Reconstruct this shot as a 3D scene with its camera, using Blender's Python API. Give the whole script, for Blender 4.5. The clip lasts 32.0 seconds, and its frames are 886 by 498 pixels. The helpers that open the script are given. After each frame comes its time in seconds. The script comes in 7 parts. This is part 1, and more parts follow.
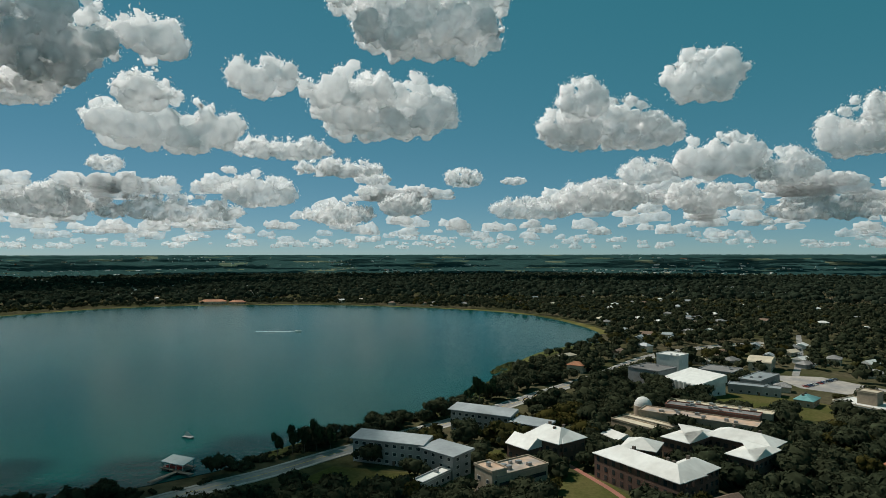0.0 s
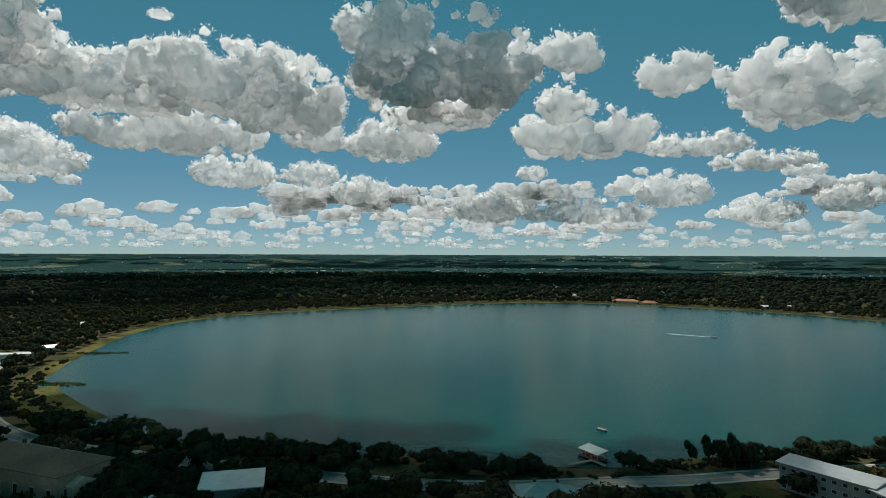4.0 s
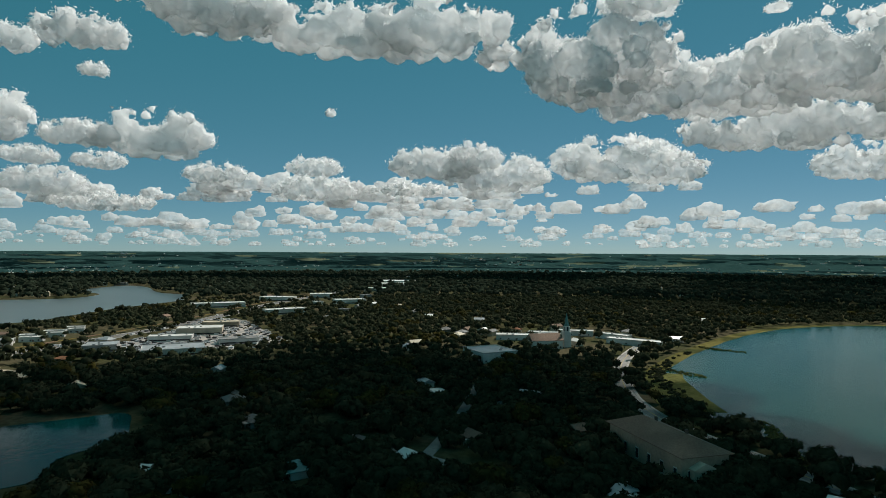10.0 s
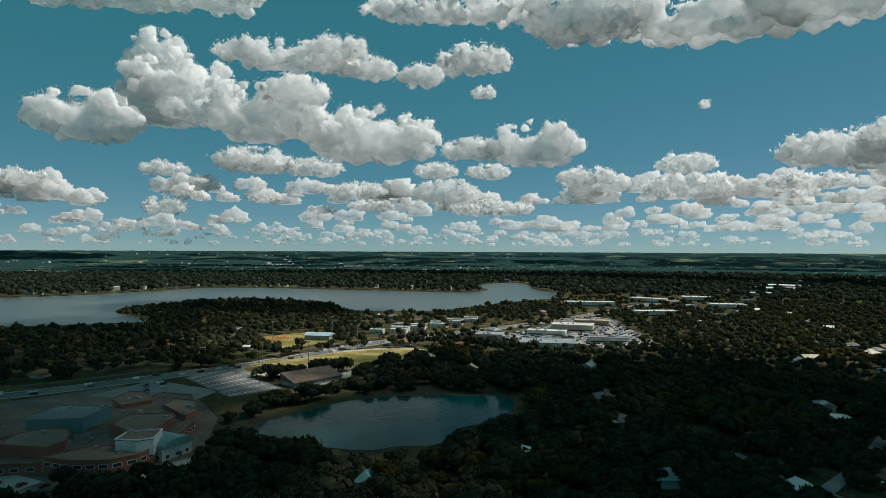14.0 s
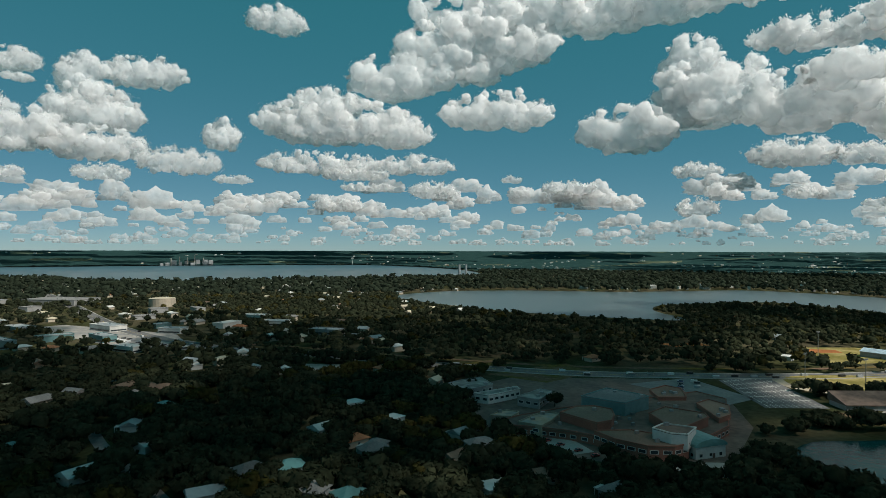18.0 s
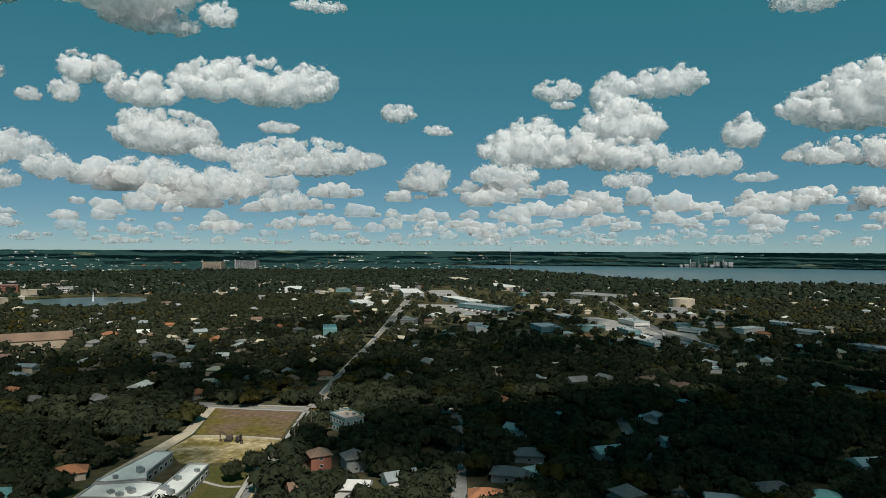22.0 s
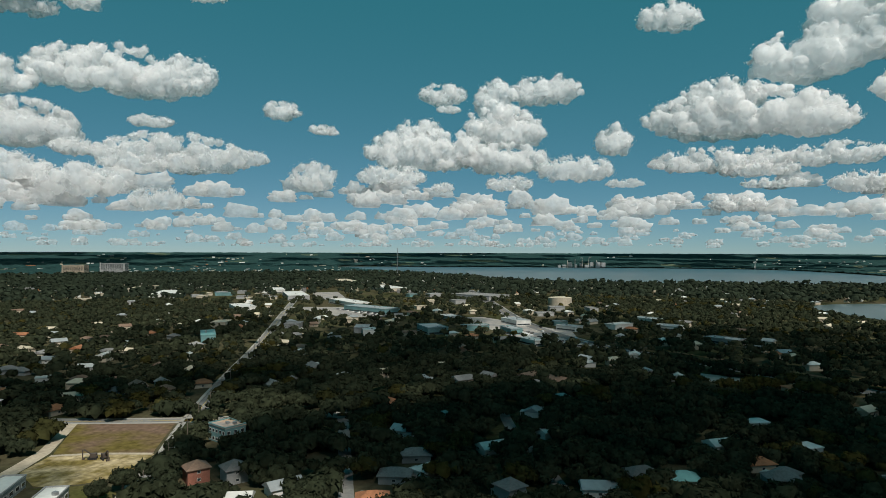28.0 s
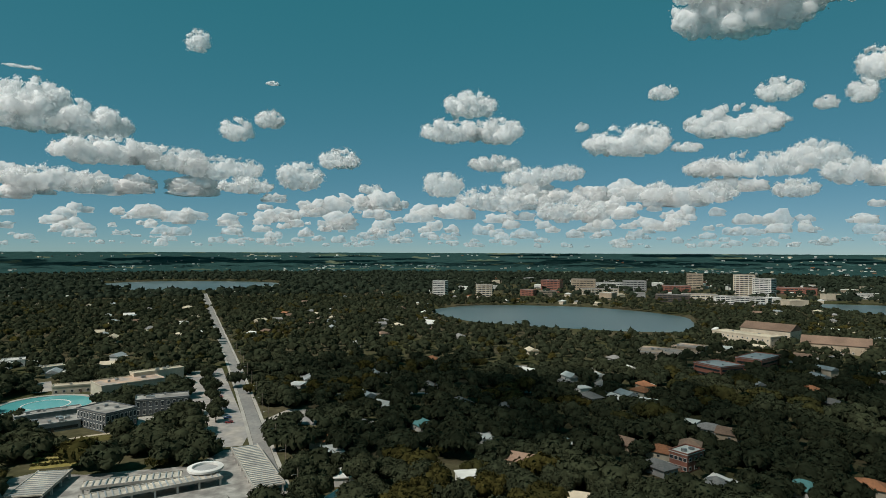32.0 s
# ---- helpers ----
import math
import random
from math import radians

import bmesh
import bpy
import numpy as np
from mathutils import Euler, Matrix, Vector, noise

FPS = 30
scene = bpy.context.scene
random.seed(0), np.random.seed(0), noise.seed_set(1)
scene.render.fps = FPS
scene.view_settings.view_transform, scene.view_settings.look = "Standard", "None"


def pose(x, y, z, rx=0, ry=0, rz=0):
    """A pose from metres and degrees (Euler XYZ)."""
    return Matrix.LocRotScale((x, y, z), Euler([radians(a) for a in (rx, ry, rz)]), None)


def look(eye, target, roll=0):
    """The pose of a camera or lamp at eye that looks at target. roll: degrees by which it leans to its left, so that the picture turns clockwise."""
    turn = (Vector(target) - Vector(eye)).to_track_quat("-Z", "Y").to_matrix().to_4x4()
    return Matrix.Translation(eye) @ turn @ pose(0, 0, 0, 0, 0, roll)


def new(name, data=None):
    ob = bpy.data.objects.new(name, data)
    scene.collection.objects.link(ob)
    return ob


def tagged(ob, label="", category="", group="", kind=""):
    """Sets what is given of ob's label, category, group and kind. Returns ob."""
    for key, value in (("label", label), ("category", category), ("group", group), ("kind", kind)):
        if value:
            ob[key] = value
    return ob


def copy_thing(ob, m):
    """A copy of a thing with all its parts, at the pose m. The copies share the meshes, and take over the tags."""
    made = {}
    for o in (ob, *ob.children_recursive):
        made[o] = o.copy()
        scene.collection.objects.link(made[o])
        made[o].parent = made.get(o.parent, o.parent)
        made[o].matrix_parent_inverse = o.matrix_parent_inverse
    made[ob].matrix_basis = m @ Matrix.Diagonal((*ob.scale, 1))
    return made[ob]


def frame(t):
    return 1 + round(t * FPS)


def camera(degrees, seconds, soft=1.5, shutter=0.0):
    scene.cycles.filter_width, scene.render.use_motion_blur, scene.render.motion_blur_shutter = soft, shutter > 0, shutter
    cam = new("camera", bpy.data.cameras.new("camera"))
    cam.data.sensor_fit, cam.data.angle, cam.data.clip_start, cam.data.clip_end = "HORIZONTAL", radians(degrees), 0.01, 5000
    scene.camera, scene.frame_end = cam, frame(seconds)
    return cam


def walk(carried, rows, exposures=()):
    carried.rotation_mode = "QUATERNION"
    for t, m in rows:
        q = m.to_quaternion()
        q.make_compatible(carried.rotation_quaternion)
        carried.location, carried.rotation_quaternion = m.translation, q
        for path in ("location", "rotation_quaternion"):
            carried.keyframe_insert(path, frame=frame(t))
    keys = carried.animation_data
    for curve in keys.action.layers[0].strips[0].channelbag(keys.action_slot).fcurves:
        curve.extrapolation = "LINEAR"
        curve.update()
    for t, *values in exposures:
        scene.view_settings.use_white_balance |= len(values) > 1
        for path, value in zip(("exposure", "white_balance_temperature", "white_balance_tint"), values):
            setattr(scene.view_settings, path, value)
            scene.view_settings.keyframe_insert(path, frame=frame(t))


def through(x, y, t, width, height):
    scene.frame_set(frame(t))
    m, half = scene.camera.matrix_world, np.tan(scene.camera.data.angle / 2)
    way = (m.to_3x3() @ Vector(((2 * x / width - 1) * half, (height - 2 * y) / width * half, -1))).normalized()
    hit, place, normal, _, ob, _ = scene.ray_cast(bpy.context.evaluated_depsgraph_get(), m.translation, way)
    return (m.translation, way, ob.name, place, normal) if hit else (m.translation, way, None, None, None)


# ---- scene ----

EXPOSURES = [(0, 0.0, 6500, 10), (32, 0.0, 6500, 10)]
# ---- camera: a drone hanging at one spot and turning round ----
EYE = 92.0
cam = camera(70.82, 32.0, soft=0.7)
# seconds, yaw, pitch, roll
TURNS = [
    (0, 0.00, 0.40, 0.07),
    (0.5, 6.62, 0.42, 0.06),
    (1, 12.16, 0.44, 0.06),
    (1.5, 19.09, 0.45, -0.02),
    (2, 22.81, 0.44, -0.05),
    (2.5, 25.42, 0.44, -0.11),
    (3, 29.31, 0.46, -0.11),
    (3.5, 32.92, 0.44, -0.16),
    (5.5, 48.73, 0.38, -0.28),
    (6, 53.05, 0.36, -0.28),
    (6.5, 57.41, 0.34, -0.31),
    (7, 61.62, 0.32, -0.28),
    (7.5, 66.18, 0.31, -0.28),
    (8, 70.97, 0.30, -0.33),
    (8.5, 75.64, 0.25, -0.30),
    (9, 80.32, 0.24, -0.28),
    (9.5, 84.94, 0.23, -0.31),
    (10, 89.28, 0.23, -0.30),
    (10.5, 93.54, 0.19, -0.31),
    (11, 97.54, 0.18, -0.33),
    (11.5, 100.83, 0.20, -0.37),
    (12, 104.33, 0.20, -0.36),
    (12.5, 107.85, 0.10, -0.26),
    (13, 112.52, 0.11, -0.20),
    (13.5, 117.07, 0.14, -0.23),
    (14, 122.30, 0.13, -0.24),
    (14.5, 128.15, 0.11, -0.23),
    (16.5, 152.14, 0.05, -0.15),
    (17, 157.57, 0.07, -0.16),
    (17.5, 162.63, 0.06, -0.15),
    (18, 168.60, 0.07, -0.14),
    (18.5, 174.98, 0.08, -0.14),
    (19, 181.52, 0.08, -0.13),
    (19.5, 187.43, 0.11, -0.08),
    (20, 193.79, 0.08, -0.14),
    (20.5, 199.61, 0.08, -0.14),
    (21, 204.91, 0.10, -0.15),
    (21.5, 210.36, 0.10, -0.20),
    (22, 213.83, 0.07, -0.25),
    (22.5, 211.42, 0.09, -0.27),
    (23, 207.50, 0.11, -0.21),
    (23.5, 206.49, 0.13, -0.26),
    (24, 205.96, 0.14, -0.27),
    (24.5, 205.22, 0.15, -0.25),
    (25, 204.89, 0.18, -0.21),
    (25.5, 204.66, 0.20, -0.25),
    (27.5, 203.51, 0.23, -0.25),
    (28, 203.47, 0.24, -0.17),
    (28.5, 212.38, 0.29, -0.06),
    (29, 229.81, 0.31, -0.05),
    (29.5, 242.38, 0.32, -0.09),
    (30, 252.05, 0.30, -0.16),
    (30.5, 259.66, 0.29, -0.22),
    (31, 266.67, 0.29, -0.26),
    (31.5, 273.75, 0.27, -0.28),
    (32, 279.13, 0.24, -0.23),
]
walk(cam, [(t, pose(0, 0, EYE, 90 + p, r, y)) for t, y, p, r in TURNS], EXPOSURES)

# ---- light: high midday sun behind broken cumulus ----
SUN_AZ, SUN_EL = 50.0, 52.0          # degrees: turn to the left of +y, height


def bearing(az, el=0.0):
    a, e = radians(az), radians(el)
    return Vector((-math.sin(a) * math.cos(e), math.cos(a) * math.cos(e), math.sin(e)))


SUN_WAY = bearing(SUN_AZ, SUN_EL)
world = bpy.data.worlds.new("sky")
scene.world = world
world.use_nodes = True
wn, wl = world.node_tree.nodes, world.node_tree.links
sky = wn.new("ShaderNodeTexSky")
sky.sky_type, sky.sun_disc = "NISHITA", False
sky.sun_elevation, sky.sun_rotation = radians(SUN_EL), radians(-SUN_AZ)
sky.altitude, sky.air_density, sky.dust_density, sky.ozone_density = 60, 0.5, 0.0, 1.0
wn["Background"].inputs["Strength"].default_value = 0.115
tone, air = wn.new("ShaderNodeMix"), wn.new("ShaderNodeMix")
for node, how, colour in ((tone, "MULTIPLY", (0.31, 0.28, 0.295, 1)), (air, "ADD", (0.0, 1.04, 1.07, 1))):     # hazy teal air
    node.data_type, node.blend_type = "RGBA", how
    node.inputs[0].default_value, node.inputs[7].default_value = 1.0, colour
wl.new(sky.outputs[0], tone.inputs[6]), wl.new(tone.outputs[2], air.inputs[6]), wl.new(air.outputs[2], wn["Background"].inputs["Color"])

lamp = bpy.data.lights.new("sun", "SUN")
lamp.energy, lamp.angle, lamp.color = 4.4, radians(0.53), (1.0, 0.95, 0.87)
sun = new("sun", lamp)
sun.matrix_world = look(SUN_WAY * 3000, (0, 0, 0))

# ---- materials ----
def material(name, color, rough=0.8, metal=0.0, spread=0.25, scale=0.5, bump=0.0, per_object=0.0, per_island=0.0, second=None, coarse=0.06, specular=0.4):
    """A procedural surface: base colour mottled at two scales (1/metres), optional second colour in patches, own shade per object or piece."""
    m = bpy.data.materials.new(name)
    m.use_nodes = True
    n, l = m.node_tree.nodes, m.node_tree.links
    bsdf = n["Principled BSDF"]
    bsdf.inputs["Roughness"].default_value, bsdf.inputs["Metallic"].default_value = rough, metal
    bsdf.inputs["Specular IOR Level"].default_value = specular
    geo, co = n.new("ShaderNodeNewGeometry"), None
    fine, broad = n.new("ShaderNodeTexNoise"), n.new("ShaderNodeTexNoise")
    for tex, s in ((fine, scale), (broad, coarse)):
        l.new(geo.outputs["Position"], tex.inputs["Vector"])
        tex.inputs["Scale"].default_value, tex.inputs["Detail"].default_value = s, 4
    mix = n.new("ShaderNodeMix")
    mix.data_type = "RGBA"
    other = second or tuple(c * 0.75 for c in color)
    mix.inputs[6].default_value, mix.inputs[7].default_value = (*color, 1), (*other, 1)
    ramp = n.new("ShaderNodeMapRange")
    ramp.inputs["From Min"].default_value, ramp.inputs["From Max"].default_value = 0.4, 0.6
    l.new(broad.outputs[0], ramp.inputs["Value"])
    l.new(ramp.outputs[0], mix.inputs[0])
    val = n.new("ShaderNodeMapRange")
    val.inputs["From Min"].default_value, val.inputs["From Max"].default_value = 0.25, 0.75
    val.inputs["To Min"].default_value, val.inputs["To Max"].default_value = 1 - spread, 1 + spread
    l.new(fine.outputs[0], val.inputs["Value"])
    factor = val.outputs[0]
    for amount, source in ((per_object, "object"), (per_island, "island")):
        if amount:
            if source == "object":
                rnd = n.new("ShaderNodeObjectInfo").outputs["Random"]
            else:
                rnd = geo.outputs["Random Per Island"]
            r2 = n.new("ShaderNodeMapRange")
            r2.inputs["To Min"].default_value, r2.inputs["To Max"].default_value = 1 - amount, 1 + amount
            l.new(rnd, r2.inputs["Value"])
            mul = n.new("ShaderNodeMath")
            mul.operation = "MULTIPLY"
            l.new(factor, mul.inputs[0]), l.new(r2.outputs[0], mul.inputs[1])
            factor = mul.outputs[0]
    vm = n.new("ShaderNodeVectorMath")
    vm.operation = "SCALE"
    l.new(mix.outputs[2], vm.inputs[0]), l.new(factor, vm.inputs["Scale"])
    l.new(vm.outputs[0], bsdf.inputs["Base Color"])
    if bump:
        b = n.new("ShaderNodeBump")
        b.inputs["Strength"].default_value, b.inputs["Distance"].default_value = 1.0, bump
        l.new(fine.outputs[0], b.inputs["Height"]), l.new(b.outputs[0], bsdf.inputs["Normal"])
    return m


def leaf_material(name, color, second, through=0.12):
    """Leaves: matt green that differs from clump to clump and tree to tree, letting some light through."""
    m = material(name, color, 0.75, spread=0.35, scale=0.35, coarse=0.02, per_island=0.25, second=second, specular=0.0)
    n, l = m.node_tree.nodes, m.node_tree.links
    bsdf, out = n["Principled BSDF"], n["Material Output"]
    tr, mx = n.new("ShaderNodeBsdfTranslucent"), n.new("ShaderNodeMixShader")
    mx.inputs[0].default_value = through
    l.new(bsdf.inputs["Base Color"].links[0].from_socket, tr.inputs["Color"])
    l.new(bsdf.outputs[0], mx.inputs[1]), l.new(tr.outputs[0], mx.inputs[2]), l.new(mx.outputs[0], out.inputs["Surface"])
    return m


def water_material(name, color, wave=0.35, rough=0.12, gloss=0.2):
    m = material(name, color, rough, spread=0.12, scale=0.004, coarse=0.0025, second=tuple(c * 0.8 for c in color), specular=gloss)
    n, l = m.node_tree.nodes, m.node_tree.links
    geo = n.new("ShaderNodeNewGeometry")
    tex, b = n.new("ShaderNodeTexNoise"), n.new("ShaderNodeBump")
    tex.inputs["Scale"].default_value, tex.inputs["Detail"].default_value = 0.25, 5
    l.new(geo.outputs["Position"], tex.inputs["Vector"])
    b.inputs["Strength"].default_value, b.inputs["Distance"].default_value = wave, 0.35
    l.new(tex.outputs[0], b.inputs["Height"]), l.new(b.outputs[0], n["Principled BSDF"].inputs["Normal"])
    return m


def cloud_material(name="cloud_vapour", thick=0.0, sheer=0.0, glow=0.25, grain=0.016, low=0.35, high=0.7, lift_up=0.6):
    """White droplets: sunlight spreads through the cloud; thick and sheer are the shares that pass straight through its dense and thin parts."""
    m = bpy.data.materials.new(name)
    m.use_nodes = True
    n, l = m.node_tree.nodes, m.node_tree.links
    bsdf = n["Principled BSDF"]
    geo, tex = n.new("ShaderNodeNewGeometry"), n.new("ShaderNodeTexNoise")
    tex.inputs["Scale"].default_value, tex.inputs["Detail"].default_value, tex.inputs["Roughness"].default_value = grain, 8, 0.62
    l.new(geo.outputs["Position"], tex.inputs["Vector"])
    bsdf.inputs["Base Color"].default_value = (0.97, 0.975, 0.975, 1)
    bsdf.inputs["Roughness"].default_value, bsdf.inputs["Specular IOR Level"].default_value = 1.0, 0.0
    bsdf.inputs["Subsurface Weight"].default_value, bsdf.inputs["Subsurface Scale"].default_value = 1.0, 300.0
    bsdf.inputs["Subsurface Radius"].default_value = (1.0, 1.0, 1.0)
    bump = n.new("ShaderNodeBump")
    bump.inputs["Strength"].default_value, bump.inputs["Distance"].default_value = 0.35, 12
    l.new(tex.outputs[0], bump.inputs["Height"])
    lift, unit = n.new("ShaderNodeVectorMath"), n.new("ShaderNodeVectorMath")     # normals tilt up to imitate droplets scattering the high sun round the flanks
    lift.operation, unit.operation = "ADD", "NORMALIZE"
    lift.inputs[1].default_value = (0, 0, lift_up)
    l.new(bump.outputs[0], lift.inputs[0]), l.new(lift.outputs[0], unit.inputs[0]), l.new(unit.outputs[0], bsdf.inputs["Normal"])
    tra = n.new("ShaderNodeBsdfTranslucent")
    tra.inputs["Color"].default_value = (0.97, 0.97, 0.97, 1)
    body = n.new("ShaderNodeMixShader")
    body.inputs[0].default_value = glow
    l.new(bsdf.outputs[0], body.inputs[1]), l.new(tra.outputs[0], body.inputs[2])
    last = body
    if sheer:
        clear, last = n.new("ShaderNodeBsdfTransparent"), n.new("ShaderNodeMixShader")
        ramp = n.new("ShaderNodeMapRange")
        ramp.inputs["From Min"].default_value, ramp.inputs["From Max"].default_value = low, high
        ramp.inputs["To Min"].default_value, ramp.inputs["To Max"].default_value = thick, sheer
        l.new(tex.outputs[0], ramp.inputs["Value"])
        l.new(ramp.outputs[0], last.inputs[0]), l.new(body.outputs[0], last.inputs[1]), l.new(clear.outputs[0], last.inputs[2])
    l.new(last.outputs[0], n["Material Output"].inputs["Surface"])
    return m


M = {
    "ground": material("ground_grass", (0.05, 0.052, 0.024), 0.95, spread=0.35, scale=0.25, coarse=0.012, second=(0.075, 0.066, 0.04), specular=0.0),
    "lawn": material("mown_lawn", (0.058, 0.064, 0.02), 0.95, spread=0.25, scale=0.6, coarse=0.05, second=(0.085, 0.078, 0.03), specular=0.0),
    "dry_grass": material("dry_grass", (0.33, 0.265, 0.11), 0.95, spread=0.3, scale=0.3, coarse=0.04, second=(0.17, 0.145, 0.045), specular=0.0),
    "dirt": material("bare_dirt", (0.15, 0.10, 0.07), 0.95, spread=0.4, scale=0.3, coarse=0.04, second=(0.12, 0.095, 0.03), specular=0.0),
    "sandy_soil": material("sandy_soil", (0.40, 0.32, 0.19), 0.95, spread=0.5, scale=0.35, coarse=0.09, second=(0.17, 0.13, 0.045), specular=0.0),
    "bank": material("bank_grass", (0.13, 0.115, 0.04), 0.95, spread=0.4, scale=0.12, coarse=0.03, second=(0.05, 0.055, 0.022), specular=0.0),
    "clay": material("red_clay", (0.38, 0.15, 0.06), 0.95, spread=0.2, specular=0.0),
    "sand": material("sand_path", (0.42, 0.36, 0.27), 0.95, spread=0.2, specular=0.0),
    "asphalt": material("asphalt", (0.17, 0.165, 0.155), 0.9, spread=0.2, scale=0.5, second=(0.23, 0.22, 0.20)),
    "dark_asphalt": material("dark_asphalt", (0.10, 0.098, 0.094), 0.9, spread=0.25, scale=0.4, second=(0.14, 0.135, 0.13)),
    "concrete": material("concrete", (0.36, 0.34, 0.30), 0.85, spread=0.15, scale=0.8),
    "paving": material("sunlit_paving", (0.32, 0.29, 0.25), 0.9, spread=0.2, scale=0.3, second=(0.22, 0.21, 0.2)),
    "line": material("road_paint", (0.75, 0.73, 0.65), 0.7),
    "yellow": material("yellow_paint", (0.6, 0.42, 0.06), 0.7),
    "white_roof": material("white_metal_roof", (0.62, 0.62, 0.58), 0.6, spread=0.1, scale=0.4, second=(0.52, 0.51, 0.47)),
    "cream_roof": material("cream_roof", (0.52, 0.45, 0.33), 0.7, spread=0.12, scale=0.4),
    "grey_roof": material("grey_shingles", (0.19, 0.185, 0.175), 0.9, spread=0.25, scale=1.2, per_object=0.2),
    "brown_roof": material("brown_shingles", (0.20, 0.13, 0.09), 0.9, spread=0.25, scale=1.2, per_object=0.25),
    "tile_roof": material("terracotta_tiles", (0.36, 0.15, 0.07), 0.85, spread=0.25, scale=1.2, per_object=0.2),
    "teal_roof": material("teal_metal_roof", (0.12, 0.28, 0.27), 0.5, spread=0.15, scale=0.5),
    "steel_roof": material("grey_metal_roof", (0.34, 0.36, 0.36), 0.45, metal=0.2, spread=0.12, scale=0.5),
    "blue_roof": material("pale_blue_canopy", (0.40, 0.52, 0.58), 0.6),
    "white_wall": material("white_render", (0.62, 0.61, 0.57), 0.85, spread=0.1, scale=0.6),
    "cream_wall": material("cream_render", (0.50, 0.43, 0.33), 0.85, spread=0.1, scale=0.6),
    "tan_wall": material("tan_blocks", (0.36, 0.29, 0.21), 0.9, spread=0.18, scale=0.8),
    "brick_wall": material("red_brick", (0.27, 0.11, 0.075), 0.9, spread=0.2, scale=2.0),
    "hall_brick": material("dark_hall_brick", (0.13, 0.075, 0.055), 0.9, spread=0.2, scale=2.0),
    "grey_wall": material("grey_render", (0.30, 0.30, 0.29), 0.85, spread=0.12),
    "teal_wall": material("teal_render", (0.13, 0.25, 0.25), 0.85, spread=0.12),
    "dark_wall": material("dark_brown_wall", (0.09, 0.07, 0.055), 0.85, spread=0.15),
    "pale_slab": material("weathered_concrete_roof", (0.52, 0.47, 0.38), 0.9, spread=0.3, scale=0.4, coarse=0.12, second=(0.30, 0.28, 0.24)),
    "slate_wall": material("slate_cladding", (0.085, 0.095, 0.10), 0.6, spread=0.2, scale=0.8),
    "stained_roof": material("stained_grey_roof", (0.30, 0.29, 0.26), 0.9, spread=0.3, scale=0.3, coarse=0.12, second=(0.17, 0.16, 0.145)),
    "tar": material("worn_tar", (0.11, 0.078, 0.06), 0.9, spread=0.35, scale=0.3, coarse=0.08, second=(0.15, 0.105, 0.08)),
    "rust_slab": material("stained_roof_slab", (0.42, 0.29, 0.20), 0.9, spread=0.3, scale=0.25, coarse=0.1, second=(0.27, 0.24, 0.21)),
    "glass": material("window_glass", (0.03, 0.04, 0.045), 0.08, spread=0.05, specular=0.6),
    "frame": material("window_frame", (0.55, 0.54, 0.5), 0.6),
    "door": material("door_paint", (0.16, 0.10, 0.07), 0.6, per_object=0.4),
    "bark": material("bark", (0.10, 0.08, 0.06), 0.95, spread=0.3, scale=3.0),
    "wood": material("weathered_wood", (0.16, 0.13, 0.10), 0.9, spread=0.25, scale=2.0),
    "metal": material("galvanised_metal", (0.35, 0.36, 0.36), 0.45, metal=0.7),
    "rubber": material("tyre_rubber", (0.02, 0.02, 0.02), 0.9),
    "leaf": leaf_material("oak_leaves", (0.036, 0.041, 0.023), (0.027, 0.033, 0.019), 0.2),
    "leaf_olive": leaf_material("olive_leaves", (0.050, 0.043, 0.013), (0.034, 0.034, 0.013), 0.2),
    "leaf_dark": leaf_material("cypress_leaves", (0.025, 0.042, 0.02), (0.02, 0.034, 0.017)),
    "mid_leaf": leaf_material("suburb_trees", (0.030, 0.039, 0.025), (0.023, 0.031, 0.021), 0.2),
    # aerial haze over the farthest woods is painted in as a teal leaf colour
    "hazy_far_leaf": leaf_material("haze_tinted_woods", (0.022, 0.050, 0.047), (0.016, 0.041, 0.039), 0.1),
    "far_field": material("far_field", (0.10, 0.115, 0.075), 0.95, spread=0.3, scale=0.02, coarse=0.004, second=(0.055, 0.085, 0.06), specular=0.0),
    "reed": leaf_material("reeds", (0.11, 0.11, 0.04), (0.055, 0.065, 0.025)),
    "water": water_material("lake_water", (0.002, 0.052, 0.047), 0.3, 0.2, 0.05),
    "pond_water": water_material("pond_water", (0.003, 0.062, 0.060), 0.2, 0.15, 0.04),
    # far lakes: greyer base colour stands in for low cloud reflected in them
    "cloud_pale_water": water_material("distant_water_cloud_tint", (0.055, 0.085, 0.085), 0.12, 0.32, 0.75),
    "pool": water_material("pool_water", (0.10, 0.38, 0.38), 0.2),
    "foam": material("foam", (0.7, 0.72, 0.72), 0.9),
    "red": material("red_paint", (0.45, 0.04, 0.03), 0.5),
    "cloud": cloud_material("cloud_vapour", 0.2, 0.3, 0.36, lift_up=0.75),
    "cloud_soft": cloud_material("cloud_hazy", 0.3, 0.44, 0.5, lift_up=0.75),
    "cloud_shred": cloud_material("cloud_shreds", 0, 0, 0.5),
    "cloud_veil": cloud_material("cloud_veil", 0.46, 0.66, 0.4),
    "cloud_thin": cloud_material("cloud_thin", 0.56, 0.8, 0.4),
    # transparency grows from near to far to imitate haze before the low clouds
    "bank_near": cloud_material("cloud_bank_near", 0.34, 0.52, 0.55, 0.02, lift_up=0.9),
    "bank_mid": cloud_material("cloud_bank_mid", 0.42, 0.62, 0.55, 0.02, lift_up=0.9),
    "bank_far": cloud_material("cloud_bank_far", 0.6, 0.8, 0.42, 0.02),
}
